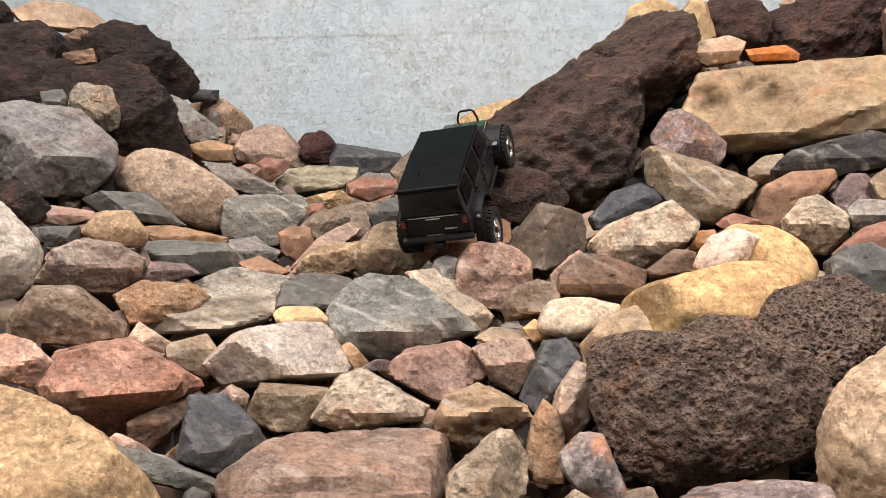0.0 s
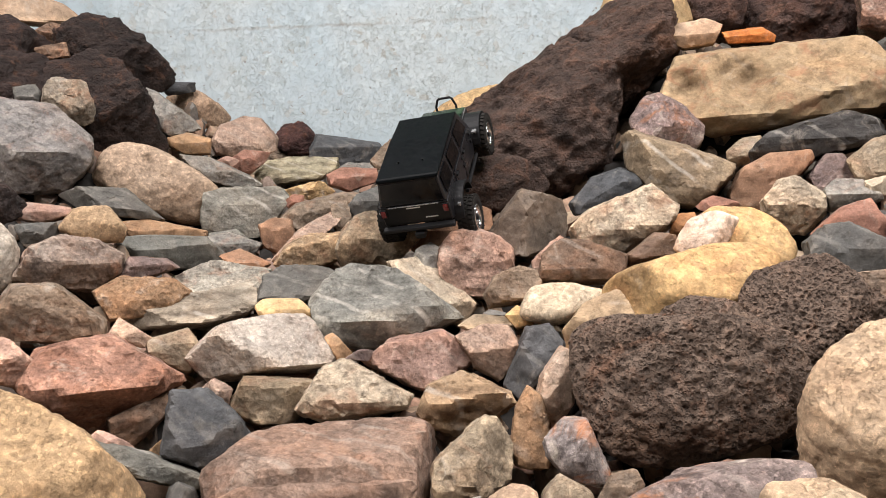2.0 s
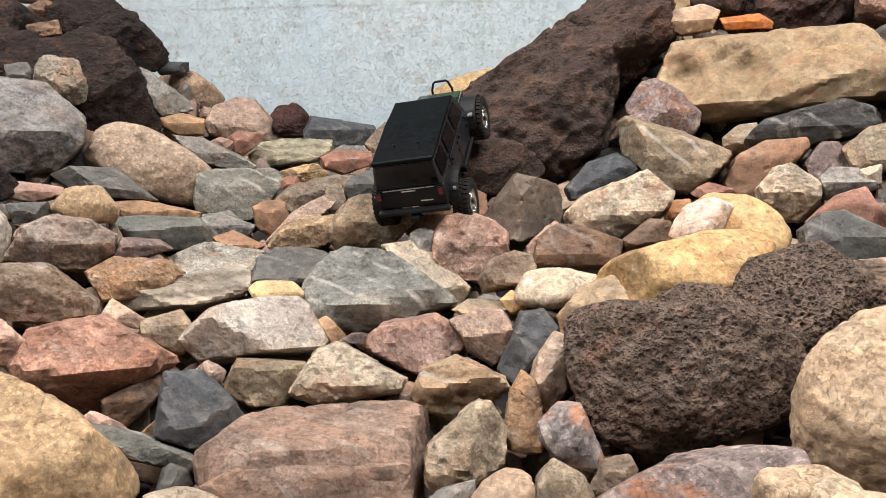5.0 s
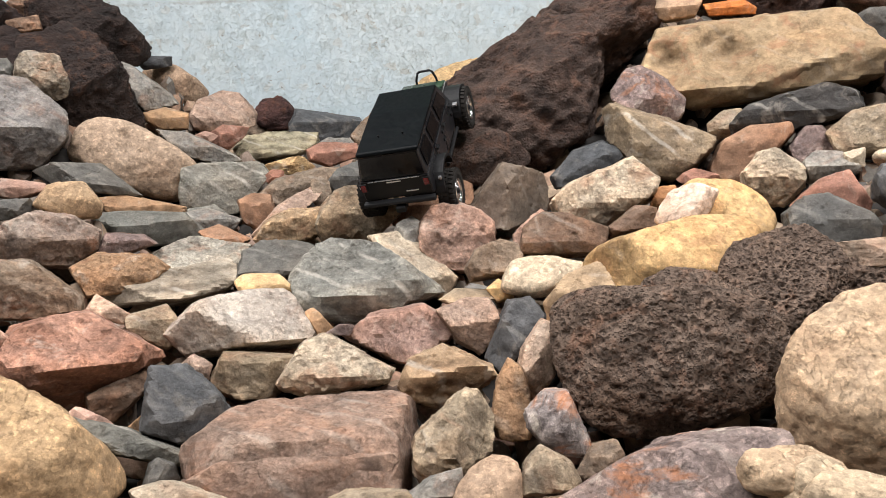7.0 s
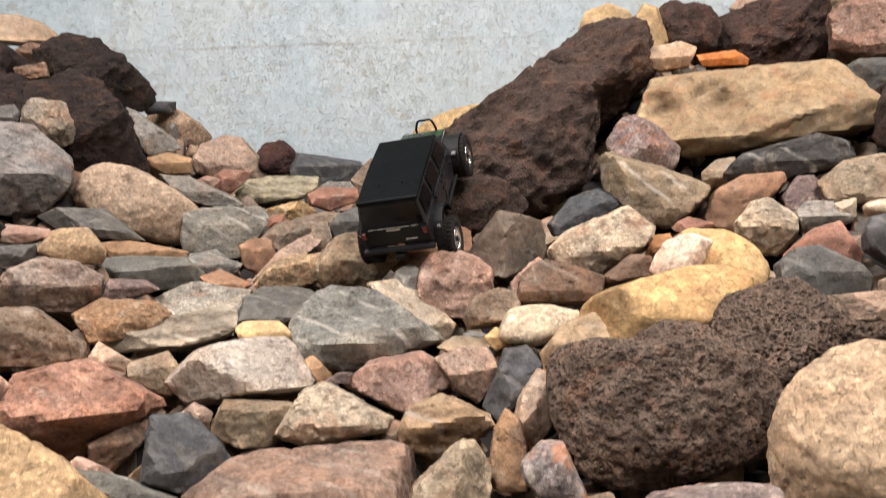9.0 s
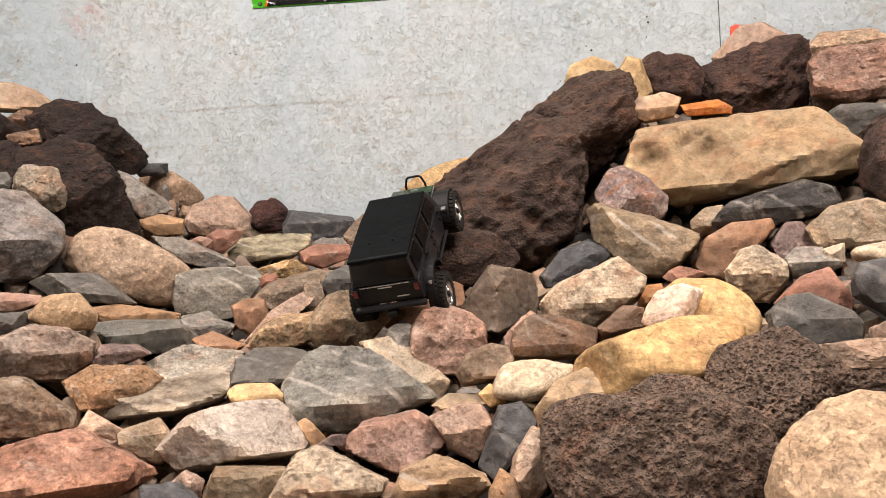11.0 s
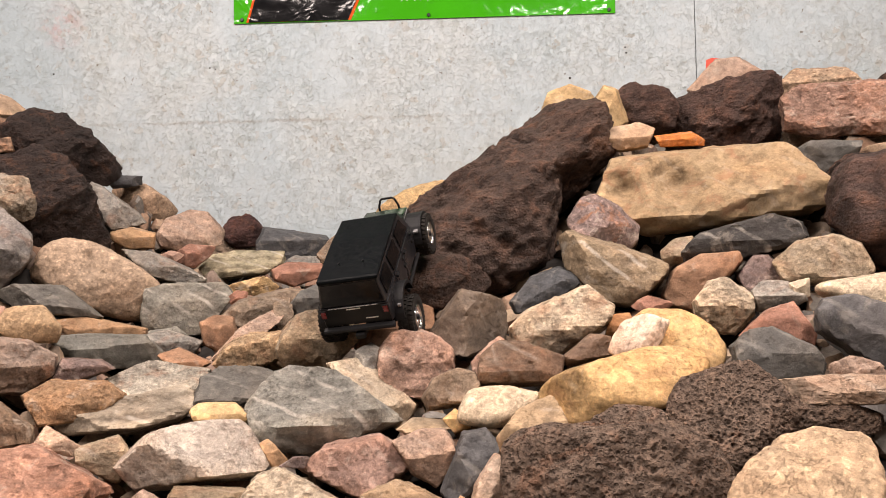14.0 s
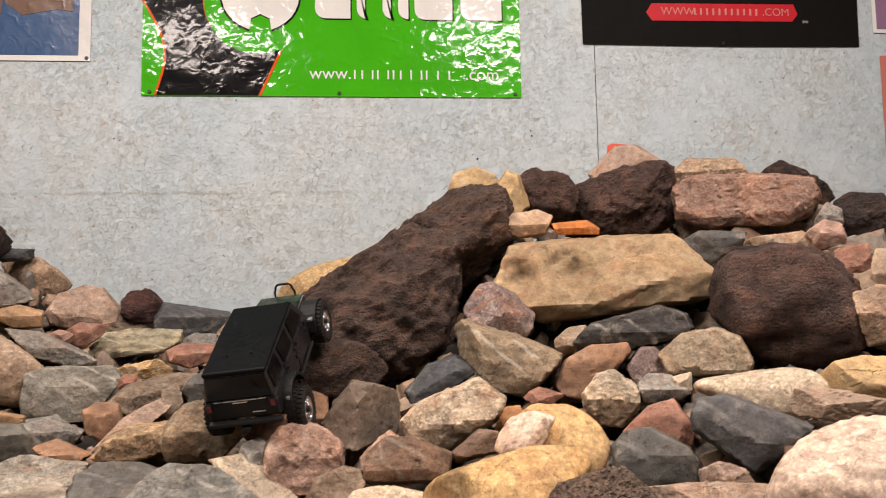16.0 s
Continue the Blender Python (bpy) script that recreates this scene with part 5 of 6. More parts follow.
rock("rough", "ochre3", (-0.831, 1.818, 0.760), -6.8, 24.6, 0.137, 132, ((116, 0.062), (84, 0.046), (50, 0.076), (-55, 0.068), (-87, 0.045), (-153, 0.082)), "medium-sized flat ochre brown rough rock in the pile", faces=((0.023, 0.002, 1, -0.2, 0.9), (-0.002, -0.015, 1, 0, -0.3), (0.072, 0.005, 0.9, 0.7, 0.1),))
rock("band", "graybrown2", (-0.695, 1.820, 0.730), -7.9, 20.9, 0.166, 133, ((112, 0.052), (100, 0.040), (17, 0.137), (-54, 0.080), (-78, 0.048), (-93, 0.047), (-130, 0.115)), "large flat greyish brown banded rock in the pile", faces=((0.013, -0.029, 1, 0, 1.6), (0.013, -0.032, 1, 0, -0.5), (0.107, -0.011, 0.9, 1.5, 0),))
rock("rough", "graywhite", (-0.717, 2.044, 0.769), -6.1, 19.3, 0.143, 134, ((111, 0.058), (79, 0.049), (-17, 0.115), (-75, 0.052), (-97, 0.051), (-141, 0.090)), "medium-sized flat pale grey rough rock in the pile", faces=((-0.014, -0.031, 1, -0.1, 1.3), (-0.014, -0.031, 1, 0, -0.2), (0.080, -0.023, 0.9, 1.2, -0.1),))
rock("sand", "rust", (-0.710, 2.221, 0.805), -4.8, 17.7, 0.086, 135, ((106, 0.036), (62, 0.025), (-53, 0.053), (-104, 0.022), (-134, 0.038)), "medium-sized flat rust brown sandstone rock in the pile", faces=((0.013, -0.006, 1, 0, 1), (0.012, -0.014, 1, 0, -0.2),))
rock("slate", "dgray3", (-0.493, 1.912, 0.769), -6.7, 14.5, 0.123, 136, ((159, 0.074), (122, 0.059), (87, 0.049), (64, 0.070), (-37, 0.069), (-58, 0.056), (-88, 0.048), (-127, 0.083)), "medium-sized angular charcoal grey slate rock in the pile", faces=((-0.015, -0.026, 1, -0.1, 1.3), (-0.015, -0.027, 1, -0.1, -0.6),))
rock("sand", "yeltan", (-0.466, 1.723, 0.739), -8.3, 15.1, 0.076, 137, ((129, 0.048), (87, 0.025), (44, 0.038), (-77, 0.035), (-102, 0.023), (-156, 0.055)), "medium-sized flat yellowish tan sandstone rock in the pile", faces=((-0.005, -0.002, 1, 0, 0.8), (-0.005, -0.005, 1, 0, -0.3),))
rock("streak", "graycar", (-0.270, 1.753, 0.734), -9.5, 9.7, 0.226, 138, ((141, 0.126), (118, 0.118), (83, 0.097), (51, 0.099), (-61, 0.115), (-72, 0.093), (-76, 0.091), (-102, 0.099), (-127, 0.109), (-161, 0.141)), "large angular grey streaked rock in the pile", dents=((0.03, 0.06, 0.05, 0.03),), faces=((-0.012, -0.025, 1, -0.15, 1.1), (-0.012, -0.025, 1, -0.1, -0.8), (0.117, -0.013, 0.92, 0.9, 0.45), (-0.137, 0.012, 0.8, -1.2, -0.1),))
rock("gran", "whitetan", (-0.148, 1.890, 0.757), -8.4, 5.8, 0.136, 139, ((98, 0.08), (43, 0.046), (-29, 0.102), (-115, 0.062), (-143, 0.055)), "medium-sized angular whitish tan granite rock in the pile", faces=((0.018, -0.009, 1, 0.5, 0.9), (0.042, -0.062, 0.9, 0.6, -0.4),))
rock("gran", "palegray", (-0.477, 1.574, 0.684), -11.8, 17.7, 0.190, 140, ((132, 0.096), (99, 0.065), (89, 0.066), (39, 0.111), (28, 0.120), (-58, 0.102), (-89, 0.057), (-138, 0.113)), "large flat pale grey granite rock in the pile", faces=((-0.023, 0.004, 1, 0.25, 0.8), (-0.044, 0.006, 1, -0.5, -0.5), (0.093, -0.056, 0.95, 0.3, -0.3),))
rock("gran", "bonepink", (-0.742, 1.565, 0.718), -10.2, 26.1, 0.072, 141, ((146, 0.034), (52, 0.018), (-49, 0.040), (-113, 0.018)), "small angular pale pinkish granite rock in the pile")
rock("gran", "graytan", (-0.660, 1.598, 0.679), -11.4, 23.2, 0.099, 142, ((102, 0.038), (33, 0.044), (-39, 0.049), (-120, 0.035), (-174, 0.054)), "medium-sized angular greyish tan granite rock in the pile", faces=((0.001, 0.013, 1, -0.1, 0.9), (-0.001, -0.010, 1, 0, -0.2),))
rock("sand", "ochre", (-0.328, 1.596, 0.681), -12.1, 12.6, 0.055, 143, ((112, 0.032), (40, 0.014), (-61, 0.028), (-153, 0.014)), "small rounded ochre sandstone rock in the pile")
rock("gran", "purple", (-0.277, 1.568, 0.669), -12.7, 11.0, 0.035, 144, ((119, 0.012), (89, 0.012), (-28, 0.020), (-95, 0.010)), "small flat purplish grey granite rock in the pile")
rock("gran", "graytan2", (-0.427, 1.466, 0.609), -14.4, 16.2, 0.105, 145, ((152, 0.068), (83, 0.042), (6, 0.077), (-46, 0.057), (-93, 0.049), (-121, 0.052), (-166, 0.072)), "medium-sized angular greyish tan granite rock in the pile", faces=((-0.022, 0.025, 1, 0, 1.3), (-0.013, 0.009, 1, -0.15, -0.1), (0.038, 0.004, 1, 0.6, -0.5),))
rock("rough", "tanpink", (-0.525, 1.445, 0.628), -13.6, 20.0, 0.053, 146, ((121, 0.025), (56, 0.021), (-18, 0.026), (-110, 0.020), (-138, 0.021)), "small rounded pinkish tan rough rock in the pile")
rock("rough", "whitetan", (-0.276, 1.445, 0.623), -14.4, 10.8, 0.139, 147, ((145, 0.071), (105, 0.066), (59, 0.053), (-30, 0.103), (-85, 0.044), (-115, 0.065)), "medium-sized rounded whitish tan rough rock in the pile", faces=((0.007, -0.004, 1, 0, 0.7), (0.007, -0.023, 1, 0, -0.7), (0.079, -0.009, 0.95, 0.6, 0.2),))
rock("gran", "pinkflat", (-0.160, 1.617, 0.651), -12.1, 5.7, 0.145, 148, ((126, 0.072), (99, 0.053), (58, 0.072), (36, 0.089), (-58, 0.065), (-69, 0.060), (-118, 0.061)), "medium-sized angular pink granite rock in the pile", faces=((-0.011, 0.025, 1, 0, 1), (-0.046, -0.013, 1, -0.5, 0.2), (0.021, -0.016, 1, 0.25, 0.35),))
rock("band", "ochre4", (-0.065, 1.367, 0.626), -15.3, 2.7, 0.120, 149, ((154, 0.065), (113, 0.052), (64, 0.052), (30, 0.078), (-56, 0.052), (-70, 0.044), (-110, 0.056), (-150, 0.076)), "medium-sized angular ochre striped banded rock in the pile", faces=((-0.004, 0.018, 1, -0.2, 1), (0.014, -0.002, 1, 0.2, -0.8), (-0.063, -0.018, 0.95, -0.8, 0.1),))
rock("gran", "tanpink", (-0.020, 1.580, 0.677), -11.5, 0.7, 0.103, 150, ((112, 0.051), (90, 0.047), (29, 0.054), (-21, 0.056), (-46, 0.055), (-120, 0.048), (-147, 0.047)), "medium-sized angular pinkish tan granite rock in the pile", faces=((-0.003, 0.008, 1, 0, 0.8), (0.008, -0.014, 1, 0.2, -0.4),))
rock("slate", "dgray2", (0.061, 1.531, 0.666), -12.3, -2.3, 0.112, 151, ((157, 0.037), (98, 0.063), (38, 0.065), (-34, 0.039), (-45, 0.039), (-132, 0.074)), "medium-sized angular charcoal grey slate rock in the pile", faces=((0.002, 0.021, 1, 0.1, 0.4), (-0.025, -0.000, 0.95, -0.8, 0),))
rock("sand", "yellow", (0.040, 1.638, 0.728), -9.4, -1.4, 0.047, 152, ((127, 0.024), (58, 0.018), (-16, 0.027), (-77, 0.021), (-140, 0.020)), "small rounded golden yellow sandstone rock in the pile", faces=((-0.011, 0.008, 1, -0.3, 0.8), (-0.005, -0.003, 1, -0.2, -0.2), (0.017, 0.002, 0.95, 1, 0.2),))
rock("bould", "cream", (0.116, 1.623, 0.760), -8.4, -4.1, 0.106, 153, ((151, 0.064), (99, 0.040), (79, 0.043), (-30, 0.066), (-64, 0.041), (-97, 0.045), (-155, 0.078)), "medium-sized rounded cream worn rock in the pile", faces=((-0.003, -0.012, 1, 0, 0.9), (-0.003, -0.029, 1, 0, -0.6),))
rock("sand", "graytan", (-0.028, 1.708, 0.707), -9.7, 1.0, 0.064, 154, ((124, 0.031), (86, 0.017), (44, 0.042), (-84, 0.015), (-120, 0.036)), "medium-sized flat greyish tan sandstone rock in the pile", faces=((-0.008, -0.001, 1, 0, 1.2),))
rock("bould", "palegray2", (-1.240, 1.822, 0.868), -3.4, 34.2, 0.231, 155, ((117, 0.123), (37, 0.102), (31, 0.098), (-14, 0.100), (-50, 0.110), (-114, 0.124), (178, 0.080)), "large upright pale grey worn rock in the pile")
rock("sand", "pink", (-1.209, 2.062, 0.955), -1.1, 30.4, 0.107, 156, ((106, 0.035), (81, 0.025), (23, 0.077), (-75, 0.034), (-102, 0.027), (-140, 0.061)), "medium-sized flat pink sandstone rock in the pile", faces=((0.000, 0.007, 1, 0, 1.2), (-0.001, -0.003, 1, 0, -0.3),))
rock("bould", "ochre2", (-1.060, 2.062, 0.919), -2.0, 27.2, 0.124, 157, ((140, 0.065), (92, 0.049), (35, 0.059), (-23, 0.081), (-96, 0.043), (-122, 0.052)), "medium-sized rounded ochre worn rock in the pile", faces=((0.001, 0.011, 1, 0, 0.8), (-0.001, -0.009, 1, 0, -0.4), (-0.040, 0.002, 0.95, -0.7, 0),))
rock("slate", "dgray", (-1.172, 1.994, 0.906), -2.3, 30.4, 0.073, 158, ((91, 0.025), (9, 0.047), (-89, 0.026), (-162, 0.044)), "medium-sized flat charcoal grey slate rock in the pile")
rock("slate", "dgray3", (-1.163, 2.358, 0.973), -0.6, 26.3, 0.181, 159, ((105, 0.070), (86, 0.046), (48, 0.064), (-98, 0.041), (-117, 0.048)), "large flat charcoal grey slate rock in the pile")
rock("sand", "ochre3", (-1.013, 2.376, 0.884), -2.6, 23.1, 0.139, 160, ((94, 0.041), (76, 0.029), (-1, 0.133), (-92, 0.028), (-147, 0.084)), "medium-sized flat ochre brown sandstone rock in the pile", faces=((0.000, 0.005, 1, 0, 1.3), (-0.000, -0.002, 1, 0, -0.2),))
rock("gran", "gray", (-0.784, 2.348, 0.839), -3.7, 18.5, 0.100, 161, ((98, 0.040), (70, 0.032), (-39, 0.066), (-96, 0.033), (-145, 0.053)), "medium-sized flat grey granite rock in the pile", faces=((0.001, 0.008, 1, 0, 1.5), (-0.000, -0.011, 1, 0, -0.2),))
rock("slate", "gray2", (-0.797, 2.380, 0.852), -4.1, 19.1, 0.092, 162, ((92, 0.033), (52, 0.032), (-48, 0.071), (-102, 0.024), (-162, 0.058)), "medium-sized flat dark grey slate rock in the pile")
rock("gran", "pink2", (0.133, 1.876, 0.816), -8.8, -0.6, 0.109, 163, ((133, 0.043), (58, 0.059), (-36, 0.043), (-81, 0.050), (-169, 0.057)), "medium-sized angular dusty pink granite rock in the pile")
rock("gran", "brown", (1.027, 3.250, 1.528), 7.0, -15.6, 0.281, 164, ((97, 0.122), (78, 0.085), (16, 0.313), (-91, 0.081), (-102, 0.101), (-176, 0.315)), "large flat brown granite rock in the pile")
rock("gran", "graybrown", (1.490, 2.875, 1.451), 6.1, -25.4, 0.244, 165, ((84, 0.048), (73, 0.075), (13, 0.244), (-93, 0.050), (-95, 0.049), (-161, 0.229)), "large flat greyish brown granite rock in the pile")
rock("lava", "lava", (1.211, 2.339, 1.276), 3.7, -25.0, 0.138, 166, ((126, 0.059), (97, 0.060), (-10, 0.062), (-72, 0.061), (-153, 0.073)), "medium-sized rounded dark brown lava rock in the pile")
rock("gran", "graybrown", (-0.962, 3.698, 1.137), 0.4, 16.1, 0.182, 167, ((134, 0.104), (93, 0.074), (65, 0.075), (-32, 0.107), (-96, 0.069), (-157, 0.102)), "medium-sized angular greyish brown granite rock in the pile")
rock("gran", "gray", (-0.587, 3.427, 1.038), -1.2, 11.5, 0.148, 168, ((113, 0.079), (86, 0.066), (46, 0.088), (-49, 0.088), (-97, 0.066), (-160, 0.098)), "medium-sized angular grey granite rock in the pile")


# ---- the bed under the pile, and the small rubble that fills its gaps ----
SEATS = np.array(SEATS)


def bed_height(x, y):
    """Just under the stones around, falling to the floor outside the pile."""
    d = (SEATS[:, 0] - x) ** 2 + (SEATS[:, 1] - y) ** 2
    w = 1 / (d + 0.004) ** 1.5
    z = float((w * SEATS[:, 2]).sum() / w.sum())
    edge = max(0.0, min(1.0, (y - 0.15) / 0.5)) * max(0.0, min(1.0, (3.4 - abs(x)) / 1.2))
    return max(0.004, z * edge * edge * (3 - 2 * edge) + 0.012 * noise.noise(Vector((x * 7, y * 7, 0))))


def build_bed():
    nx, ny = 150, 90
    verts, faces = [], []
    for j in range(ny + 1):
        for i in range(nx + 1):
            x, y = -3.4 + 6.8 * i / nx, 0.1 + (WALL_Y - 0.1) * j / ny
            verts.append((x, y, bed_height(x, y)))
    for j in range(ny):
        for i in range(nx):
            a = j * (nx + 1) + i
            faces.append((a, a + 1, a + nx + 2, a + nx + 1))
    # Near-black colour stands in for the shade deep between the stones.
    ob = mesh_object("ground", verts, faces, plain("gap_shade_grit", (0.016, 0.013, 0.011), 0.95, grain=1.0, scale=60))
    return tagged(ob, "gritty bed under the rock pile, near black for gap shade", "ground", kind="structure")


def rubble_stone():
    m, nt, b = material("mixed_rubble")
    tc = node(nt, "ShaderNodeTexCoord")
    geo = node(nt, "ShaderNodeNewGeometry")
    n1 = node(nt, "ShaderNodeTexNoise", Vector=tc.outputs["Object"], Scale=60.0, Detail=8.0, Roughness=0.7)
    c = ramp(nt, geo.outputs["Random Per Island"], [(0.0, (0.10, 0.095, 0.09)), (0.2, (0.26, 0.18, 0.12)), (0.4, (0.20, 0.19, 0.17)), (0.6, (0.27, 0.15, 0.10)), (0.8, (0.33, 0.25, 0.17)), (1.0, (0.13, 0.09, 0.07))])
    c = mix(nt, "MULTIPLY", 0.9, c, ramp(nt, n1.outputs[0], [(0.3, grey(0.55)), (0.5, grey(1.0)), (0.7, grey(1.45))]))
    nt.links.new(c, b.inputs["Base Color"])
    b.inputs["Roughness"].default_value = 0.88
    bump = node(nt, "ShaderNodeBump", Strength=0.8, Distance=0.004, Height=n1.outputs[0])
    nt.links.new(bump.outputs[0], b.inputs["Normal"])
    return m


def build_rubble():
    rnd = random.Random(77)
    shapes = [rock_shape("gran", 0.085, 500 + k, tuple((a + rnd.randint(-20, 20), rnd.uniform(0.025, 0.055)) for a in range(0, 360, 72)), 3) for k in range(10)]
    verts, faces, n = [], [], 0
    y = 0.75
    while y < WALL_Y - 0.12:
        x = -2.3
        while x < 2.1:
            px, py = x + rnd.uniform(-0.03, 0.03), min(y + rnd.uniform(-0.03, 0.03), WALL_Y - 0.1)
            v, f = rnd.choice(shapes)
            m = pose(px, py, bed_height(px, py) + 0.012, rnd.uniform(0, 360), rnd.uniform(0, 360), rnd.uniform(0, 360))
            outer = abs(px + 0.1) > 1.5
            k = rnd.uniform(0.7, 2.1) if outer else rnd.uniform(0.6, 1.0)
            verts.append(v * k @ np.array(m.to_3x3()).T + np.array(m.translation))
            faces += [tuple(i + n for i in t) for t in f]
            n += len(v)
            x += 0.085
        y += 0.08
    ob = mesh_object("rubble", np.vstack(verts), faces, rubble_stone())
    return tagged(ob, "small mixed rubble wedged between the larger rocks", "rubble", kind="stuff")


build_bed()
build_rubble()


# ---- banners and posters on the wall ----
def sheet(name, outline, y, mat, parent=None, label="", thick=0.0016):
    """A flat sheet against the wall with the given outline (x, z), its face at y."""
    bm = bmesh.new()
    front = [bm.verts.new((x, y, z)) for x, z in outline]
    face = bm.faces.new(front)
    ext = bmesh.ops.extrude_face_region(bm, geom=[face])
    for v in ext["geom"]:
        if isinstance(v, bmesh.types.BMVert):
            v.co.y += thick
    return part(name, bm, mat, parent, label)


def rect(x0, x1, z0, z1):
    return [(x0, z0), (x1, z0), (x1, z1), (x0, z1)]


def vinyl(name, color, rough=0.08, crease=0.33, gloss=0.5):
    """Shiny printed banner cloth with soft creases."""
    m, nt, b = material(name)
    tc = node(nt, "ShaderNodeTexCoord")
    n1 = node(nt, "ShaderNodeTexNoise", Vector=tc.outputs["Object"], Scale=3.2, Detail=2.0, Distortion=0.8)
    n2 = node(nt, "ShaderNodeTexNoise", Vector=tc.outputs["Object"], Scale=19.0, Detail=1.5, Distortion=0.7)
    c = mix(nt, "MULTIPLY", 0.5, (*color, 1), ramp(nt, n1.outputs[0], [(0.3, grey(0.85)), (0.7, grey(1.08))]))
    nt.links.new(c, b.inputs["Base Color"])
    b.inputs["Roughness"].default_value = rough
    b.inputs["Specular IOR Level"].default_value = gloss
    h = math_node(nt, "ADD", math_node(nt, "MULTIPLY", n1.outputs[0], 0.5), math_node(nt, "MULTIPLY", math_node(nt, "POWER", n2.outputs[0], 4.0), 0.28))
    bump = node(nt, "ShaderNodeBump", Strength=crease, Distance=0.05, Height=h)
    nt.links.new(bump.outputs[0], b.inputs["Normal"])
    return m


GREEN = vinyl("green_vinyl", (0.035, 0.42, 0.012))
BLACK_V = vinyl("black_vinyl", (0.008, 0.008, 0.009), 0.1, 0.22, 0.25)
PALE_RED = vinyl("faded_red_print", (0.62, 0.22, 0.20), 0.5, 0.2, 0.2)
WHITE_V = vinyl("white_vinyl", (0.78, 0.78, 0.76))
ORANGE_V = vinyl("orange_vinyl", (0.75, 0.11, 0.02))
RED_V = vinyl("red_vinyl", (0.55, 0.02, 0.03), 0.5, 0.2, 0.2)
MATT_BLACK = vinyl("matt_black_cloth", (0.0055, 0.005, 0.0045), 0.7, 0.3, 0.1)
BLUE_V = vinyl("blue_print", (0.04, 0.095, 0.21), 0.3)
BROWN_V = vinyl("brown_print", (0.16, 0.09, 0.06), 0.3)
PURPLE_V = vinyl("purple_print", (0.28, 0.16, 0.26), 0.3)
EYELET = plain("dark_eyelet", (0.05, 0.05, 0.05), 0.4, 0.8)


def curve_points(pts, n=6):
    """A smooth line through a few corners."""
    out = []
    for i in range(len(pts) - 1):
        a, b, c, d = pts[max(0, i - 1)], pts[i], pts[i + 1], pts[min(len(pts) - 1, i + 2)]
        for k in range(n):
            t = k / n
            out.append(tuple(0.5 * (2 * b[j] + (c[j] - a[j]) * t + (2 * a[j] - 5 * b[j] + 4 * c[j] - d[j]) * t * t
                             + (3 * b[j] - a[j] - 3 * c[j] + d[j]) * t ** 3) for j in (0, 1)))
    return out + [pts[-1]]


def shifted(line, dx, dz):
    return [(x + dx, z + dz) for x, z in line]


def eyelet(x, z, y, parent):
    bm = bmesh.new()
    bmesh.ops.create_cone(bm, cap_ends=True, segments=14, radius1=0.009, radius2=0.007, depth=0.003)
    bmesh.ops.rotate(bm, cent=(0, 0, 0), matrix=Matrix.Rotation(radians(90), 3, "X"), verts=bm.verts)
    bmesh.ops.translate(bm, vec=(x, y, z), verts=bm.verts)
    return part("eyelet", bm, EYELET, parent)


FACE = WALL_Y - 0.006


def words(text, x, z, y, size, mat, parent):
    """Flat printed words, their left foot at x, z."""
    cu = bpy.data.curves.new("words", "FONT")
    cu.body, cu.size, cu.extrude = text, size, 0.0004
    tmp = bpy.data.objects.new("words", cu)
    me = bpy.data.meshes.new_from_object(tmp)
    bpy.data.objects.remove(tmp)
    me.materials.clear()
    me.materials.append(mat)
    ob = new("words", me)
    ob.matrix_basis = pose(x, y, z, 90)
    ob.parent = parent
    return ob


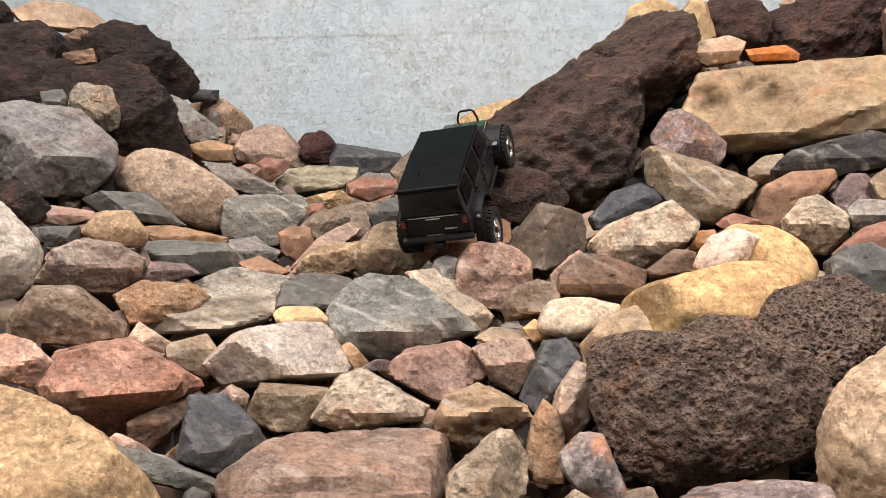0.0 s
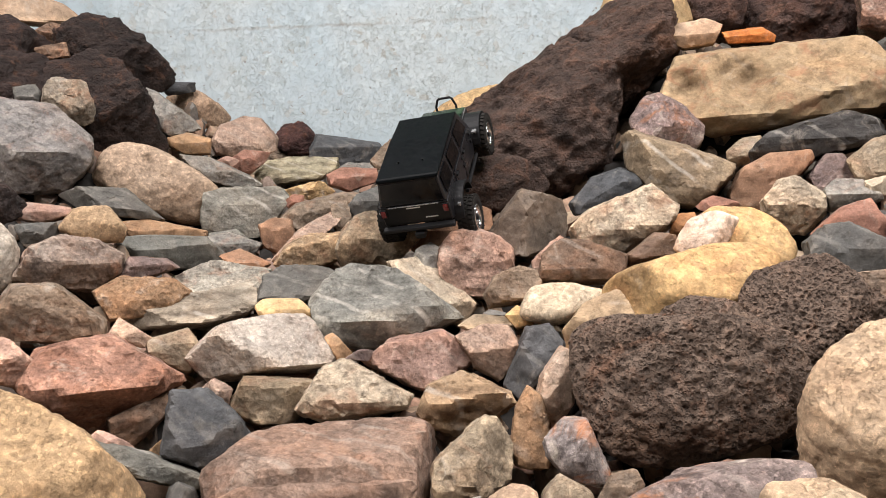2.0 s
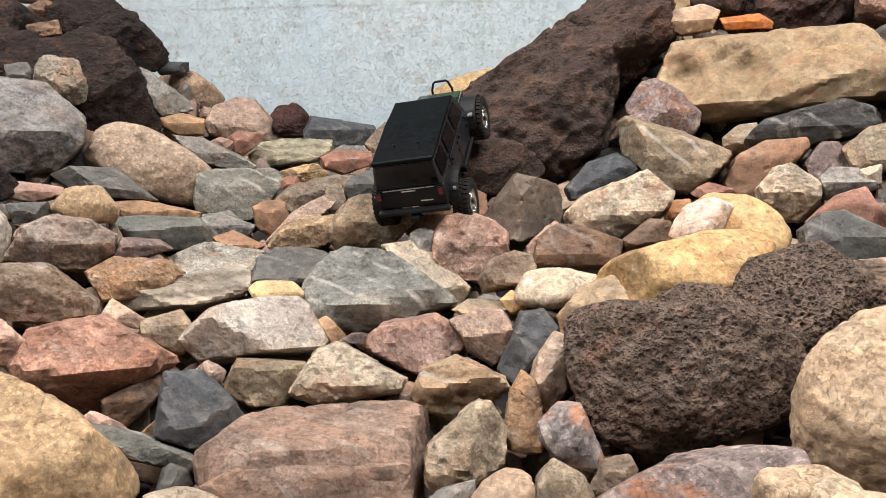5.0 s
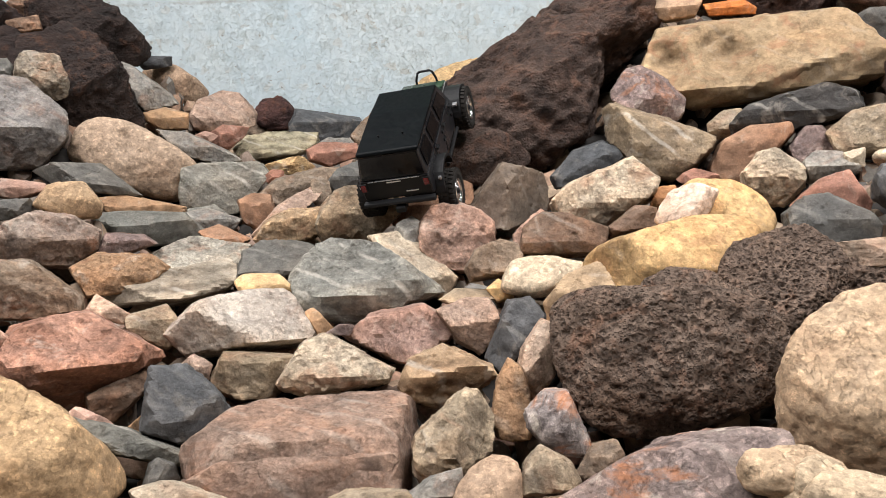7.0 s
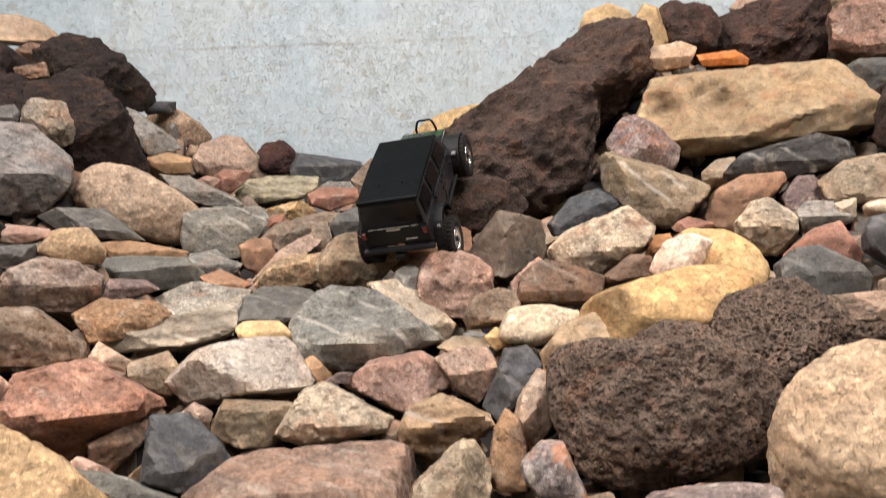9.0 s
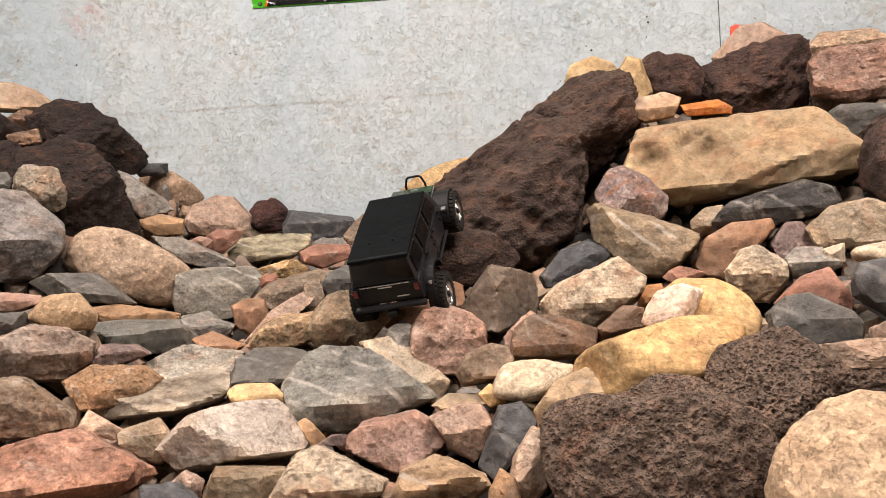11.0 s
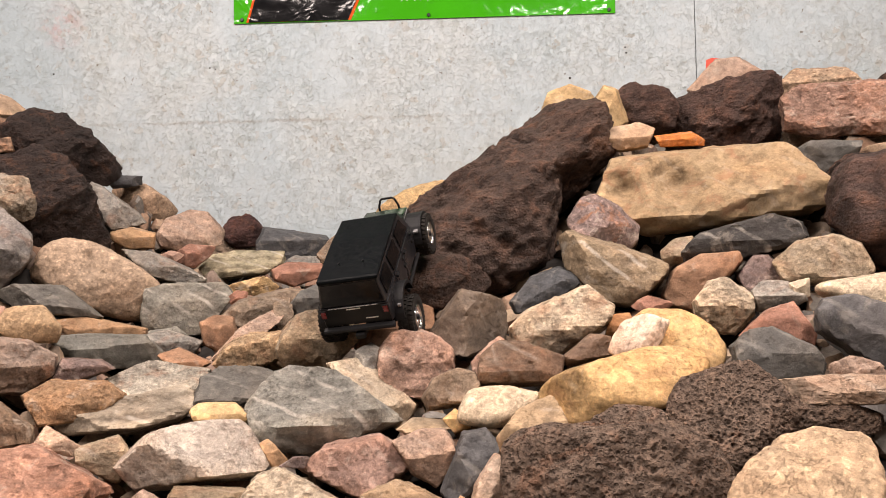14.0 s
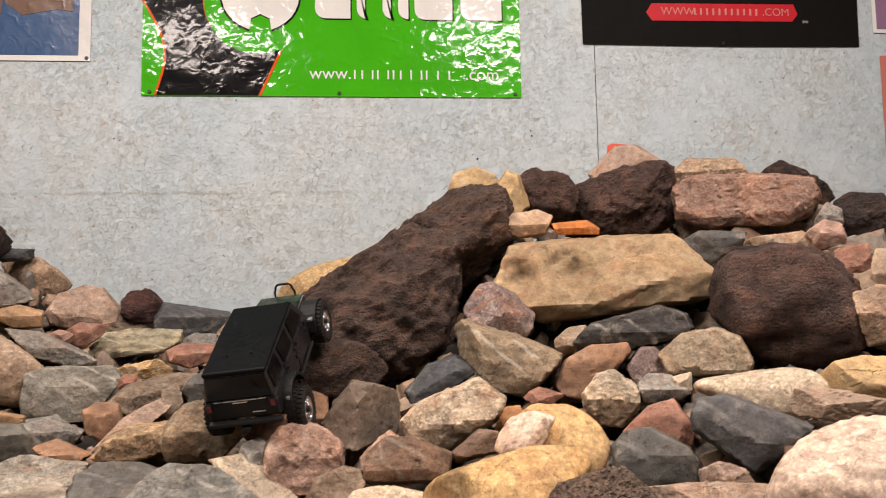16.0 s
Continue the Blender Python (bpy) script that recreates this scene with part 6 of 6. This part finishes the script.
def green_banner():
    top = 3.12
    b = tagged(new("banner"), "shiny green vinyl banner with black swoosh and white shapes", "banner", "wall banners")
    sheet("cloth", rect(-0.973, 0.83, 2.22, top), FACE, GREEN, b)
    left = curve_points([(-1.0 + 0.03, 2.69), (-0.882, 2.522), (-0.862, 2.385), (-0.903, 2.224)])
    right = curve_points([(-0.432, 2.224), (-0.37, 2.36), (-0.332, 2.446)], 4)
    dip = curve_points([(-0.332, 2.446), (-0.46, 2.425), (-0.592, 2.478), (-0.667, 2.58), (-0.695, 2.69), (-0.68, 2.9), (-0.6, top - 0.004)])
    outer = [(-0.971, top - 0.004)] + left
    sheet("swoosh_edge", shifted(outer[1:], -0.012, 0) + shifted(right, 0.014, 0) + shifted(dip[1:], 0.006, -0.01) + [(-0.968, top - 0.004)], FACE - 0.0018, ORANGE_V, b, "orange edge of the swoosh")
    sheet("swoosh", outer + right + dip[1:], FACE - 0.0036, BLACK_V, b, "black printed swoosh")
    # round emblem, cut by a notch from below
    ring = [(-0.424 + 0.184 * math.cos(radians(a)), 2.715 + 0.175 * math.sin(radians(a))) for a in range(-62, 243, 12)]
    ring += [(-0.475, 2.545), (-0.468, 2.60), (-0.424, 2.622), (-0.38, 2.60), (-0.372, 2.545)]
    sheet("emblem_edge", [(-0.424 + (x + 0.424) * 1.05, 2.715 + (z - 2.715) * 1.05) for x, z in ring], FACE - 0.0018, BLACK_V, b)
    sheet("emblem", ring, FACE - 0.0036, WHITE_V, b, "white round emblem shape")
    # five lettering shapes of the large word, plain blocks with rounded lower corners
    def block(x0, x1):
        c = 0.05
        low = [(x0 + c - c * math.cos(radians(a)), 2.605 + c - c * math.sin(radians(a))) for a in range(0, 91, 15)]
        return low + [(x1, 2.605), (x1, 2.80), (x0, 2.80)]
    for x0, x1 in ((-0.165, 0.005), (0.035, 0.075), (0.16, 0.20), (0.235, 0.285), (0.315, 0.50), (0.54, 0.742)):
        sheet("letter_edge", [(x + 0.006, z - 0.006) for x, z in block(x0, x1)], FACE - 0.0018, BLACK_V, b)
        sheet("letter_bar", block(x0, x1), FACE - 0.0036, WHITE_V, b, "white lettering bar")
    words("www.", -0.193, 2.306, FACE - 0.0022, 0.085, WHITE_V, b)
    words(".com", 0.555, 2.306, FACE - 0.0022, 0.085, WHITE_V, b)
    for x0, x1, h in ((0.02, 0.045, 0.05), (0.055, 0.095, 0.05), (0.105, 0.12, 0.05), (0.13, 0.17, 0.05), (0.18, 0.19, 0.05), (0.205, 0.23, 0.05), (0.24, 0.28, 0.05), (0.29, 0.33, 0.05), (0.34, 0.35, 0.05), (0.365, 0.41, 0.05), (0.42, 0.465, 0.05), (0.475, 0.53, 0.05)):
        sheet("text_bar", rect(x0, x0 + 0.008, 2.306, 2.306 + h * 0.9), FACE - 0.0018, WHITE_V, b, "thin white text bar")
    for x, z in ((-0.935, 2.238), (-0.05, 2.236), (0.80, 2.236), (-0.935, top - 0.03), (0.80, top - 0.03)):
        eyelet(x, z, FACE - 0.005, b)


def black_banner():
    b = tagged(new("banner"), "matt black cloth banner with a red pill shape on the wall", "banner", "wall banners")
    sheet("cloth", [(1.145, 2.493), (1.86, 2.488), (2.575, 2.495), (2.585, 3.2), (1.14, 3.2)], FACE, MATT_BLACK, b)
    pill = [(1.47 + 0.03, 2.618), (2.257 - 0.03, 2.622), (2.257, 2.66), (2.237, 2.712), (1.50, 2.707), (1.47, 2.66)]
    sheet("pill", pill, FACE - 0.0018, RED_V, b, "red pill shape")
    words("WWW.", 1.545, 2.648, FACE - 0.004, 0.056, PALE_RED, b)
    words(".COM", 2.07, 2.650, FACE - 0.004, 0.056, PALE_RED, b)
    for x0, x1 in [(1.715 + 0.032 * k, 1.715 + 0.032 * k + 0.022) for k in range(11)]:
        sheet("text_bar", rect(x0, x0 + 0.010, 2.649, 2.684), FACE - 0.0036, PALE_RED, b, "pale text bar")
    sheet("mark", rect(2.28, 2.31, 2.615, 2.628), FACE - 0.0018, vinyl("grey_print", (0.2, 0.2, 0.2)), b)
    eyelet(1.86, 2.505, FACE - 0.003, b)


def poster():
    b = tagged(new("poster"), "glossy blue picture poster with a white border on the wall", "poster")
    sheet("paper", rect(-2.35, -1.208, 2.383, 3.15), FACE, WHITE_V, b)
    sheet("picture", rect(-2.31, -1.262, 2.41, 3.11), FACE - 0.0018, BLUE_V, b, "blue printed picture")
    sheet("patch", [(-1.60, 2.66), (-1.52, 2.60), (-1.36, 2.63), (-1.29, 2.62), (-1.29, 2.76), (-1.60, 2.76)], FACE - 0.0036, BROWN_V, b, "dark brown printed patch")
    sheet("patch", [(-1.72, 2.60), (-1.62, 2.58), (-1.60, 2.72), (-1.70, 2.76)], FACE - 0.0036, vinyl("tan_print", (0.17, 0.12, 0.12)), b, "tan printed patch")
    eyelet(-1.225, 2.397, FACE - 0.003, b)
    b = tagged(new("poster"), "small purple and white poster on the wall", "poster")
    sheet("paper", rect(2.655, 3.3, 2.57, 3.15), FACE, WHITE_V, b)
    sheet("picture", rect(2.675, 3.28, 2.59, 3.13), FACE - 0.0018, PURPLE_V, b, "purple printed picture")
    b = tagged(new("banner"), "pale red vinyl banner hanging low on the wall", "banner", "wall banners")
    sheet("cloth", rect(2.68, 3.6, 1.87, 2.45), FACE, vinyl("pale_red_vinyl", (0.6, 0.2, 0.16)), b)


green_banner()
black_banner()
poster()
RED_PAINT = plain("red_spray_paint", (0.75, 0.10, 0.06), 0.6)
tagged(sheet("paint_mark", [(1.245, 1.93), (1.25, 1.985), (1.275, 1.995), (1.33, 1.99), (1.40, 1.985), (1.43, 1.96), (1.36, 1.93)], WALL_Y - 0.002, RED_PAINT), "patch of red spray paint on the wall", "paint mark")


# ---- ceiling lamps ----
TUBE_BOX = plain("lamp_housing", (0.75, 0.75, 0.74), 0.5)
for lx, ly, _ in LAMPS:
    fx = tagged(new("ceiling_light"), "white ceiling tube fixture above the pile", "lamp", "ceiling fixtures")
    part("housing", box(lx - 0.68, lx + 0.68, ly - 0.28, ly + 0.28, CEIL_Z - 0.11, CEIL_Z - 0.004, 0.01), TUBE_BOX, fx)


# ---- the radio controlled car ----
BODY = plain("dark_gunmetal_shell", (0.05, 0.05, 0.056), 0.3, 0.7, coat=0.2, scale=20)
ROOF = plain("black_green_roof", (0.0022, 0.0032, 0.004), 0.4, grain=0.03, scale=90, gloss=0.09)
HOOD = plain("dark_green_paint", (0.003, 0.010, 0.006), 0.3, coat=0.2)
TAIL = plain("black_tail", (0.006, 0.006, 0.007), 0.4, gloss=0.2)
TRIM = plain("black_plastic", (0.010, 0.010, 0.011), 0.55, grain=0.3, scale=200, gloss=0.2)
GLASS = plain("smoked_window", (0.004, 0.004, 0.0045), 0.12, gloss=0.22)
CHROME = plain("chrome", (0.75, 0.75, 0.76), 0.16, 1.0)
RUBBER = plain("dusty_rubber", (0.022, 0.020, 0.018), 0.9, grain=0.5, scale=300, gloss=0.2)
TAIL_RED = plain("red_lens", (0.16, 0.010, 0.012), 0.25)
SILVER = plain("silver_trim", (0.55, 0.55, 0.56), 0.3, 0.8)


def prism(profile, y0, y1, bevel=0.0, taper=0.0):
    """A side profile (x, z) drawn across from y0 to y1; taper pulls the higher points inwards."""
    bm = bmesh.new()
    zs = [z for _, z in profile]
    lo, hi = min(zs), max(zs)
    rows = []
    for y, s in ((y0, 1), (y1, -1)):
        rows.append([bm.verts.new((x, y + s * taper * max(0.0, (z - lo) / (hi - lo)), z)) for x, z in profile])
    n = len(profile)
    bm.faces.new(rows[0])
    bm.faces.new(rows[1][::-1])
    for i in range(n):
        bm.faces.new((rows[0][i], rows[1][i], rows[1][(i + 1) % n], rows[0][(i + 1) % n]))
    if bevel:
        bmesh.ops.bevel(bm, geom=bm.edges[:], offset=bevel, segments=3, affect="EDGES", profile=0.6)
    return bm


def rod(points, r, seg=10):
    """A round bar through the points."""
    bm = bmesh.new()
    rings = []
    pts = [Vector(p) for p in points]
    for i, p in enumerate(pts):
        d = (pts[min(i + 1, len(pts) - 1)] - pts[max(i - 1, 0)]).normalized()
        a = d.orthogonal().normalized() if not rings else (rings[-1][1] - d * rings[-1][1].dot(d)).normalized()
        b = d.cross(a)
        rings.append(([bm.verts.new(p + r * (math.cos(2 * math.pi * k / seg) * a + math.sin(2 * math.pi * k / seg) * b)) for k in range(seg)], a))
    for (u, _), (v, _) in zip(rings, rings[1:]):
        for k in range(seg):
            bm.faces.new((u[k], u[(k + 1) % seg], v[(k + 1) % seg], v[k]))
    bm.faces.new(rings[0][0][::-1])
    bm.faces.new(rings[-1][0])
    return bm


def lathe(profile, seg=40):
    """A closed profile of (radius, y) turned round the y axis."""
    bm = bmesh.new()
    rows = [[bm.verts.new((r * math.cos(2 * math.pi * k / seg), y, r * math.sin(2 * math.pi * k / seg))) for r, y in profile] for k in range(seg)]
    n = len(profile)
    for k in range(seg):
        u, v = rows[k], rows[(k + 1) % seg]
        for i in range(n):
            bm.faces.new((u[i], u[(i + 1) % n], v[(i + 1) % n], v[i]))
    return bm


def wheel(car, x, y, z, side):
    """side: +1 outer face towards +y."""
    hub = new("wheel")
    hub.parent = car
    hub.matrix_basis = pose(x, y, z)
    w = 0.021
    tyre = lathe([(0.029, -w * 0.75), (0.040, -w), (0.050, -w), (0.0535, -w * 0.8), (0.0545, 0), (0.0535, w * 0.8), (0.050, w), (0.040, w), (0.029, w * 0.75)], 48)
    for k in range(30):  # tread blocks in three staggered rows
        for yy, ww, sh in ((-0.0145, 0.0105, 0.0), (0.0, 0.010, 0.5), (0.0145, 0.0105, 0.0)):
            a = 2 * math.pi * (k + sh) / 30
            cube = bmesh.ops.create_cube(tyre, size=1)["verts"]
            m = Matrix.Rotation(-a, 4, "Y") @ Matrix.Translation((0.0545, yy, 0)) @ Matrix.Rotation(radians(18 if yy > 0 else -18), 4, "X") @ Matrix.Diagonal((0.006, ww, 0.0075, 1))
            bmesh.ops.transform(tyre, matrix=m, verts=cube)
    part("tyre", tyre, RUBBER, hub, "dusty black knobbly tyre", smooth=False)
    s = side * w
    rim = lathe([(0.0295, s * 0.72), (0.0315, s * 0.95), (0.0285, s * 1.0), (0.0265, s * 0.7), (0.0250, s * 0.2), (0.0255, -s * 0.7), (0.0295, -s * 0.72)], 40)
    part("rim", rim, CHROME, hub, "chrome beadlock rim", smooth=True)
    disc = lathe([(0.0255, s * 0.15), (0.0255, s * 0.28), (0.010, s * 0.55), (0.010, s * 0.40)], 32)
    part("wheel_disc", disc, CHROME, hub, "chrome wheel centre", smooth=True)
    for k in range(6):
        a = 2 * math.pi * k / 6
        bm = box(0.010, 0.0225, s * 0.34 - 0.0012, s * 0.34 + 0.0012, -0.0026, 0.0026)
        bmesh.ops.rotate(bm, cent=(0, 0, 0), matrix=Matrix.Rotation(a, 3, "Y"), verts=bm.verts)
        part("slot", bm, TRIM, hub, "dark slot in the wheel")
    part("hub_cap", lathe([(0.0001, s * 0.5), (0.0075, s * 0.5), (0.0065, s * 0.95), (0.0001, s * 0.98)], 16), TRIM, hub, smooth=True)
    return hub


def build_car(at):
    car = tagged(new("toy_car"), "dark off-road model car climbing nose up against lava rock", "model car")
    hw = 0.084
    # lower shell with wheel arches cut into its profile
    arch = lambda cx, r, z0: [(cx + r * math.cos(radians(a)), z0 + r * 0.92 * math.sin(radians(a))) for a in range(170, 9, -16)]
    low = [(-0.238, 0.030)] + arch(-0.1565, 0.062, 0.006)[1:-1] + [(-0.090, 0.006), (0.086, 0.004)]
    shell = [(-0.240, 0.088), (-0.240, 0.034), (-0.215, 0.03)] + arch(-0.1565, 0.060, 0.008) + [(0.088, 0.006), (0.098, 0.028), (0.098, 0.088)]
    part("body_shell", prism(shell, -hw, hw, 0.003), BODY, car, "dark gunmetal body shell")
    front = [(0.100, 0.086), (0.100, 0.040), (0.196, 0.046), (0.206, 0.052), (0.206, 0.078), (0.196, 0.083)]
    part("front_clip", prism(front, -0.062, 0.062, 0.004), BODY, car)
    hood = [(0.092, 0.088), (0.092, 0.083), (0.203, 0.078), (0.203, 0.084), (0.150, 0.094)]
    part("hood", prism(hood, -0.060, 0.060, 0.003), HOOD, car, "dark green glossy hood")
    for s in (-1, 1):
        part("hood_trim", box(0.10, 0.195, s * 0.0605 - 0.0012, s * 0.0605 + 0.0012, 0.080, 0.0835), SILVER, car, "bright trim along the hood")
    # cabin with the roof on it
    cab = [(-0.239, 0.0885), (0.097, 0.0885), (0.056, 0.147), (-0.226, 0.147)]
    part("cabin", prism(cab, -hw + 0.001, hw - 0.001, 0.003, taper=0.010), BODY, car, "gunmetal cabin sides")
    roof = [(-0.229, 0.1475), (0.056, 0.1475), (0.050, 0.156), (-0.06, 0.159), (-0.224, 0.156)]
    part("roof", prism(roof, -0.0755, 0.0755, 0.004), ROOF, car, "satin black hard top roof")
    for x in (-0.165, ):
        for s in (-1, 1):
            part("roof_post", lathe([(0.0001, 0.0), (0.002, 0.0), (0.002, 0.004), (0.0001, 0.004)], 8), TRIM, car).matrix_basis = pose(x, s * 0.03, 0.1588, 90)
    # glass: windshield, rear, three a side
    def pane(name, pts, label):
        bm = bmesh.new()
        vs = [bm.verts.new(p) for p in pts]
        f = bm.faces.new(vs)
        n = (Vector(pts[1]) - Vector(pts[0])).cross(Vector(pts[2]) - Vector(pts[0])).normalized()
        ext = bmesh.ops.extrude_face_region(bm, geom=[f])
        for v in ext["geom"]:
            if isinstance(v, bmesh.types.BMVert):
                v.co += n * 0.0016
        return part(name, bm, GLASS, car, label)

    def side_at(s, x, z):
        return (x, s * (hw + 0.0004 - 0.010 * (z - 0.0885) / 0.0585), z)
    for s in (-1, 1):
        for x0, x1, x2, x3 in ((-0.222, -0.150, -0.150, -0.216), (-0.128, -0.050, -0.050, -0.128), (-0.028, 0.066, 0.040, -0.028)):
            p = [side_at(s, x0, 0.098), side_at(s, x1, 0.098), side_at(s, x2, 0.140), side_at(s, x3, 0.140)]
            pane("window", p if s < 0 else p[::-1], "smoked side window")
        for x0, x1 in ((-0.134, -0.042), (-0.036, 0.074)):
            d = part("door", box(x0, x1, s * (hw + 0.0008) - 0.0012, s * (hw + 0.0008) + 0.0012, 0.014 if x0 > -0.1 else 0.030, 0.092, 0.001, 1), BODY, car)
            part("door_handle", box(x0 + 0.006, x0 + 0.022, s * (hw + 0.002), s * (hw + 0.0055), 0.078, 0.083, 0.001, 1), TRIM, d, "black door handle")
            for zz in (0.052, 0.074):
                part("hinge", box(x1 - 0.010, x1 + 0.004, s * (hw + 0.0015), s * (hw + 0.0045), zz, zz + 0.006, 0.001, 1), TRIM, d)
    # tail
    part("tail_panel", box(-0.2425, -0.2385, -0.082, 0.082, 0.036, 0.089, 0.001, 1), TAIL, car, "black tail gate")
    pane("rear_window", [(-0.2405, -0.076, 0.093), (-0.2295, -0.068, 0.145), (-0.2295, 0.068, 0.145), (-0.2405, 0.076, 0.093)][::-1], "smoked rear window")
    part("chrome_strip", box(-0.2445, -0.2415, -0.062, 0.062, 0.0868, 0.0882), SILVER, car, "silver strip under the rear window")
    part("badge", box(-0.2440, -0.2420, -0.052, -0.022, 0.050, 0.0525), SILVER, car, "small silver badge bar")
    part("plate_bar", box(-0.2440, -0.2420, -0.016, 0.018, 0.0800, 0.0830), SILVER, car)
    for s in (-1, 1):
        t = part("tail_light", box(-0.2475, -0.2405, s * 0.0765 - 0.006, s * 0.0765 + 0.006, 0.064, 0.082, 0.002, 2), TAIL_RED, car, "red tail light")
        part("light_frame", box(-0.2462, -0.2405, s * 0.0765 - 0.008, s * 0.0765 + 0.008, 0.062, 0.0845, 0.001, 1), TRIM, t)
    part("rear_bumper", prism([(-0.241, 0.020), (-0.254, 0.022), (-0.257, 0.028), (-0.254, 0.033), (-0.241, 0.034)], -0.088, 0.088, 0.002), TRIM, car, "black rear bumper")
    part("hitch", box(-0.262, -0.235, -0.012, 0.012, 0.004, 0.019, 0.002, 1), TRIM, car)
    # flares over the wheels
    for cx, zc in ((-0.1565, 0.010), (0.1565, 0.018)):
        for s in (-1, 1):
            arc = [(cx + 0.066 * math.cos(radians(a)), zc + 0.062 * math.sin(radians(a))) for a in range(172, 7, -15)]
            inn = [(cx + 0.060 * math.cos(radians(a)), zc + 0.055 * math.sin(radians(a))) for a in range(8, 173, 15)]
            y0, y1 = (hw - 0.002, hw + 0.022) if cx < 0 else (0.060, hw + 0.022)
            part("fender", prism(arc + inn, s * y0, s * y1, 0.001), TRIM, car, "black wheel flare")
    for s in (-1, 1):
        part("marker_light", box(0.094, 0.108, s * (hw + 0.010) - 0.006, s * (hw + 0.010) + 0.006, 0.060, 0.066, 0.001, 1), SILVER, car, "bright marker light on the flare")
        part("marker_light", box(-0.212, -0.205, s * (hw + 0.014) - 0.004, s * (hw + 0.014) + 0.004, 0.048, 0.056, 0.001, 1), SILVER, car, "bright marker light on the flare")
    for s in (-1, 1):
        part("rock_rail", rod([(-0.085, s * 0.088, 0.004), (0.085, s * 0.088, 0.002)], 0.005), TRIM, car, "black side rail")
    part("front_bumper", prism([(0.206, 0.026), (0.232, 0.030), (0.236, 0.040), (0.232, 0.046), (0.206, 0.046)], -0.075, 0.075, 0.002), TRIM, car, "black front bumper")
    hoop = [(0.228, -0.030, 0.044), (0.232, -0.028, 0.080), (0.236, -0.021, 0.098), (0.237, -0.015, 0.102), (0.237, 0.015, 0.102), (0.236, 0.021, 0.098), (0.232, 0.028, 0.080), (0.228, 0.030, 0.044)]
    part("guard_hoop", rod(hoop, 0.0032), TRIM, car, "black tubular guard hoop")
    part("grille", box(0.2045, 0.2085, -0.056, 0.056, 0.050, 0.080, 0.001, 1), TRIM, car)
    for s in (-1, 1):
        part("headlight", lathe([(0.0001, 0), (0.011, 0), (0.010, 0.006), (0.0001, 0.007)], 18), CHROME, car, "round headlight", smooth=True).matrix_basis = pose(0.2085, s * 0.042, 0.066, 0, 0, -90)
    part("windshield_frame", prism([(0.101, 0.0886), (0.096, 0.0886), (0.055, 0.146), (0.060, 0.146)], -0.079, 0.079, 0.001, taper=0.006), BODY, car)
    pane("windshield", [(0.1005, 0.070, 0.094), (0.1005, -0.070, 0.094), (0.0640, -0.065, 0.142), (0.0640, 0.065, 0.142)], "smoked windshield")
    # running gear
    part("chassis", box(-0.20, 0.20, -0.026, 0.026, 0.010, 0.034, 0.003, 1), TRIM, car, "black chassis rails")
    wheels = {(-1, -1): -0.028, (-1, 1): -0.004, (1, -1): 0.016, (1, 1): -0.012}
    for (fx, s), dz in wheels.items():
        wheel(car, fx * 0.1565, s * 0.098, dz, s)
    for fx in (-1, 1):
        a, b = wheels[fx, -1], wheels[fx, 1]
        axle = part("axle", rod([(fx * 0.1565, -0.085, a), (fx * 0.1565, -0.02, a * 0.65 + b * 0.35)] + [(fx * 0.1565, 0.085, b)], 0.008), TRIM, car)
        part("gear_case", lathe([(0.0001, -0.016), (0.016, -0.014), (0.019, 0.0), (0.016, 0.014), (0.0001, 0.016)], 16), TRIM, axle, smooth=True).matrix_basis = pose(fx * 0.1565, 0.0, (a + b) / 2)
        for s in (-1, 1):
            sh = part("shock", rod([(fx * 0.150, s * 0.058, wheels[fx, s] + 0.006), (fx * 0.125, s * 0.046, 0.070)], 0.0045), SILVER, car, "silver shock absorber")
            part("spring", rod([(fx * 0.150 - fx * 0.012 * k / 40 + 0.007 * math.cos(k), s * (0.058 - 0.006 * k / 40) + 0.007 * math.sin(k), wheels[fx, s] + 0.012 + 0.030 * k / 40) for k in range(41)], 0.0011, 5), TRIM, sh)
        for s in (-1, 1):
            part("link", rod([(fx * 0.150, s * 0.030, wheels[fx, s] * 0.5), (fx * 0.03, s * 0.022, 0.014)], 0.003), SILVER, car)
    car.matrix_basis = at
    return car


build_car(pose(-0.1512, 2.1246, 1.0211, -7.18, -34.6, 81.72))
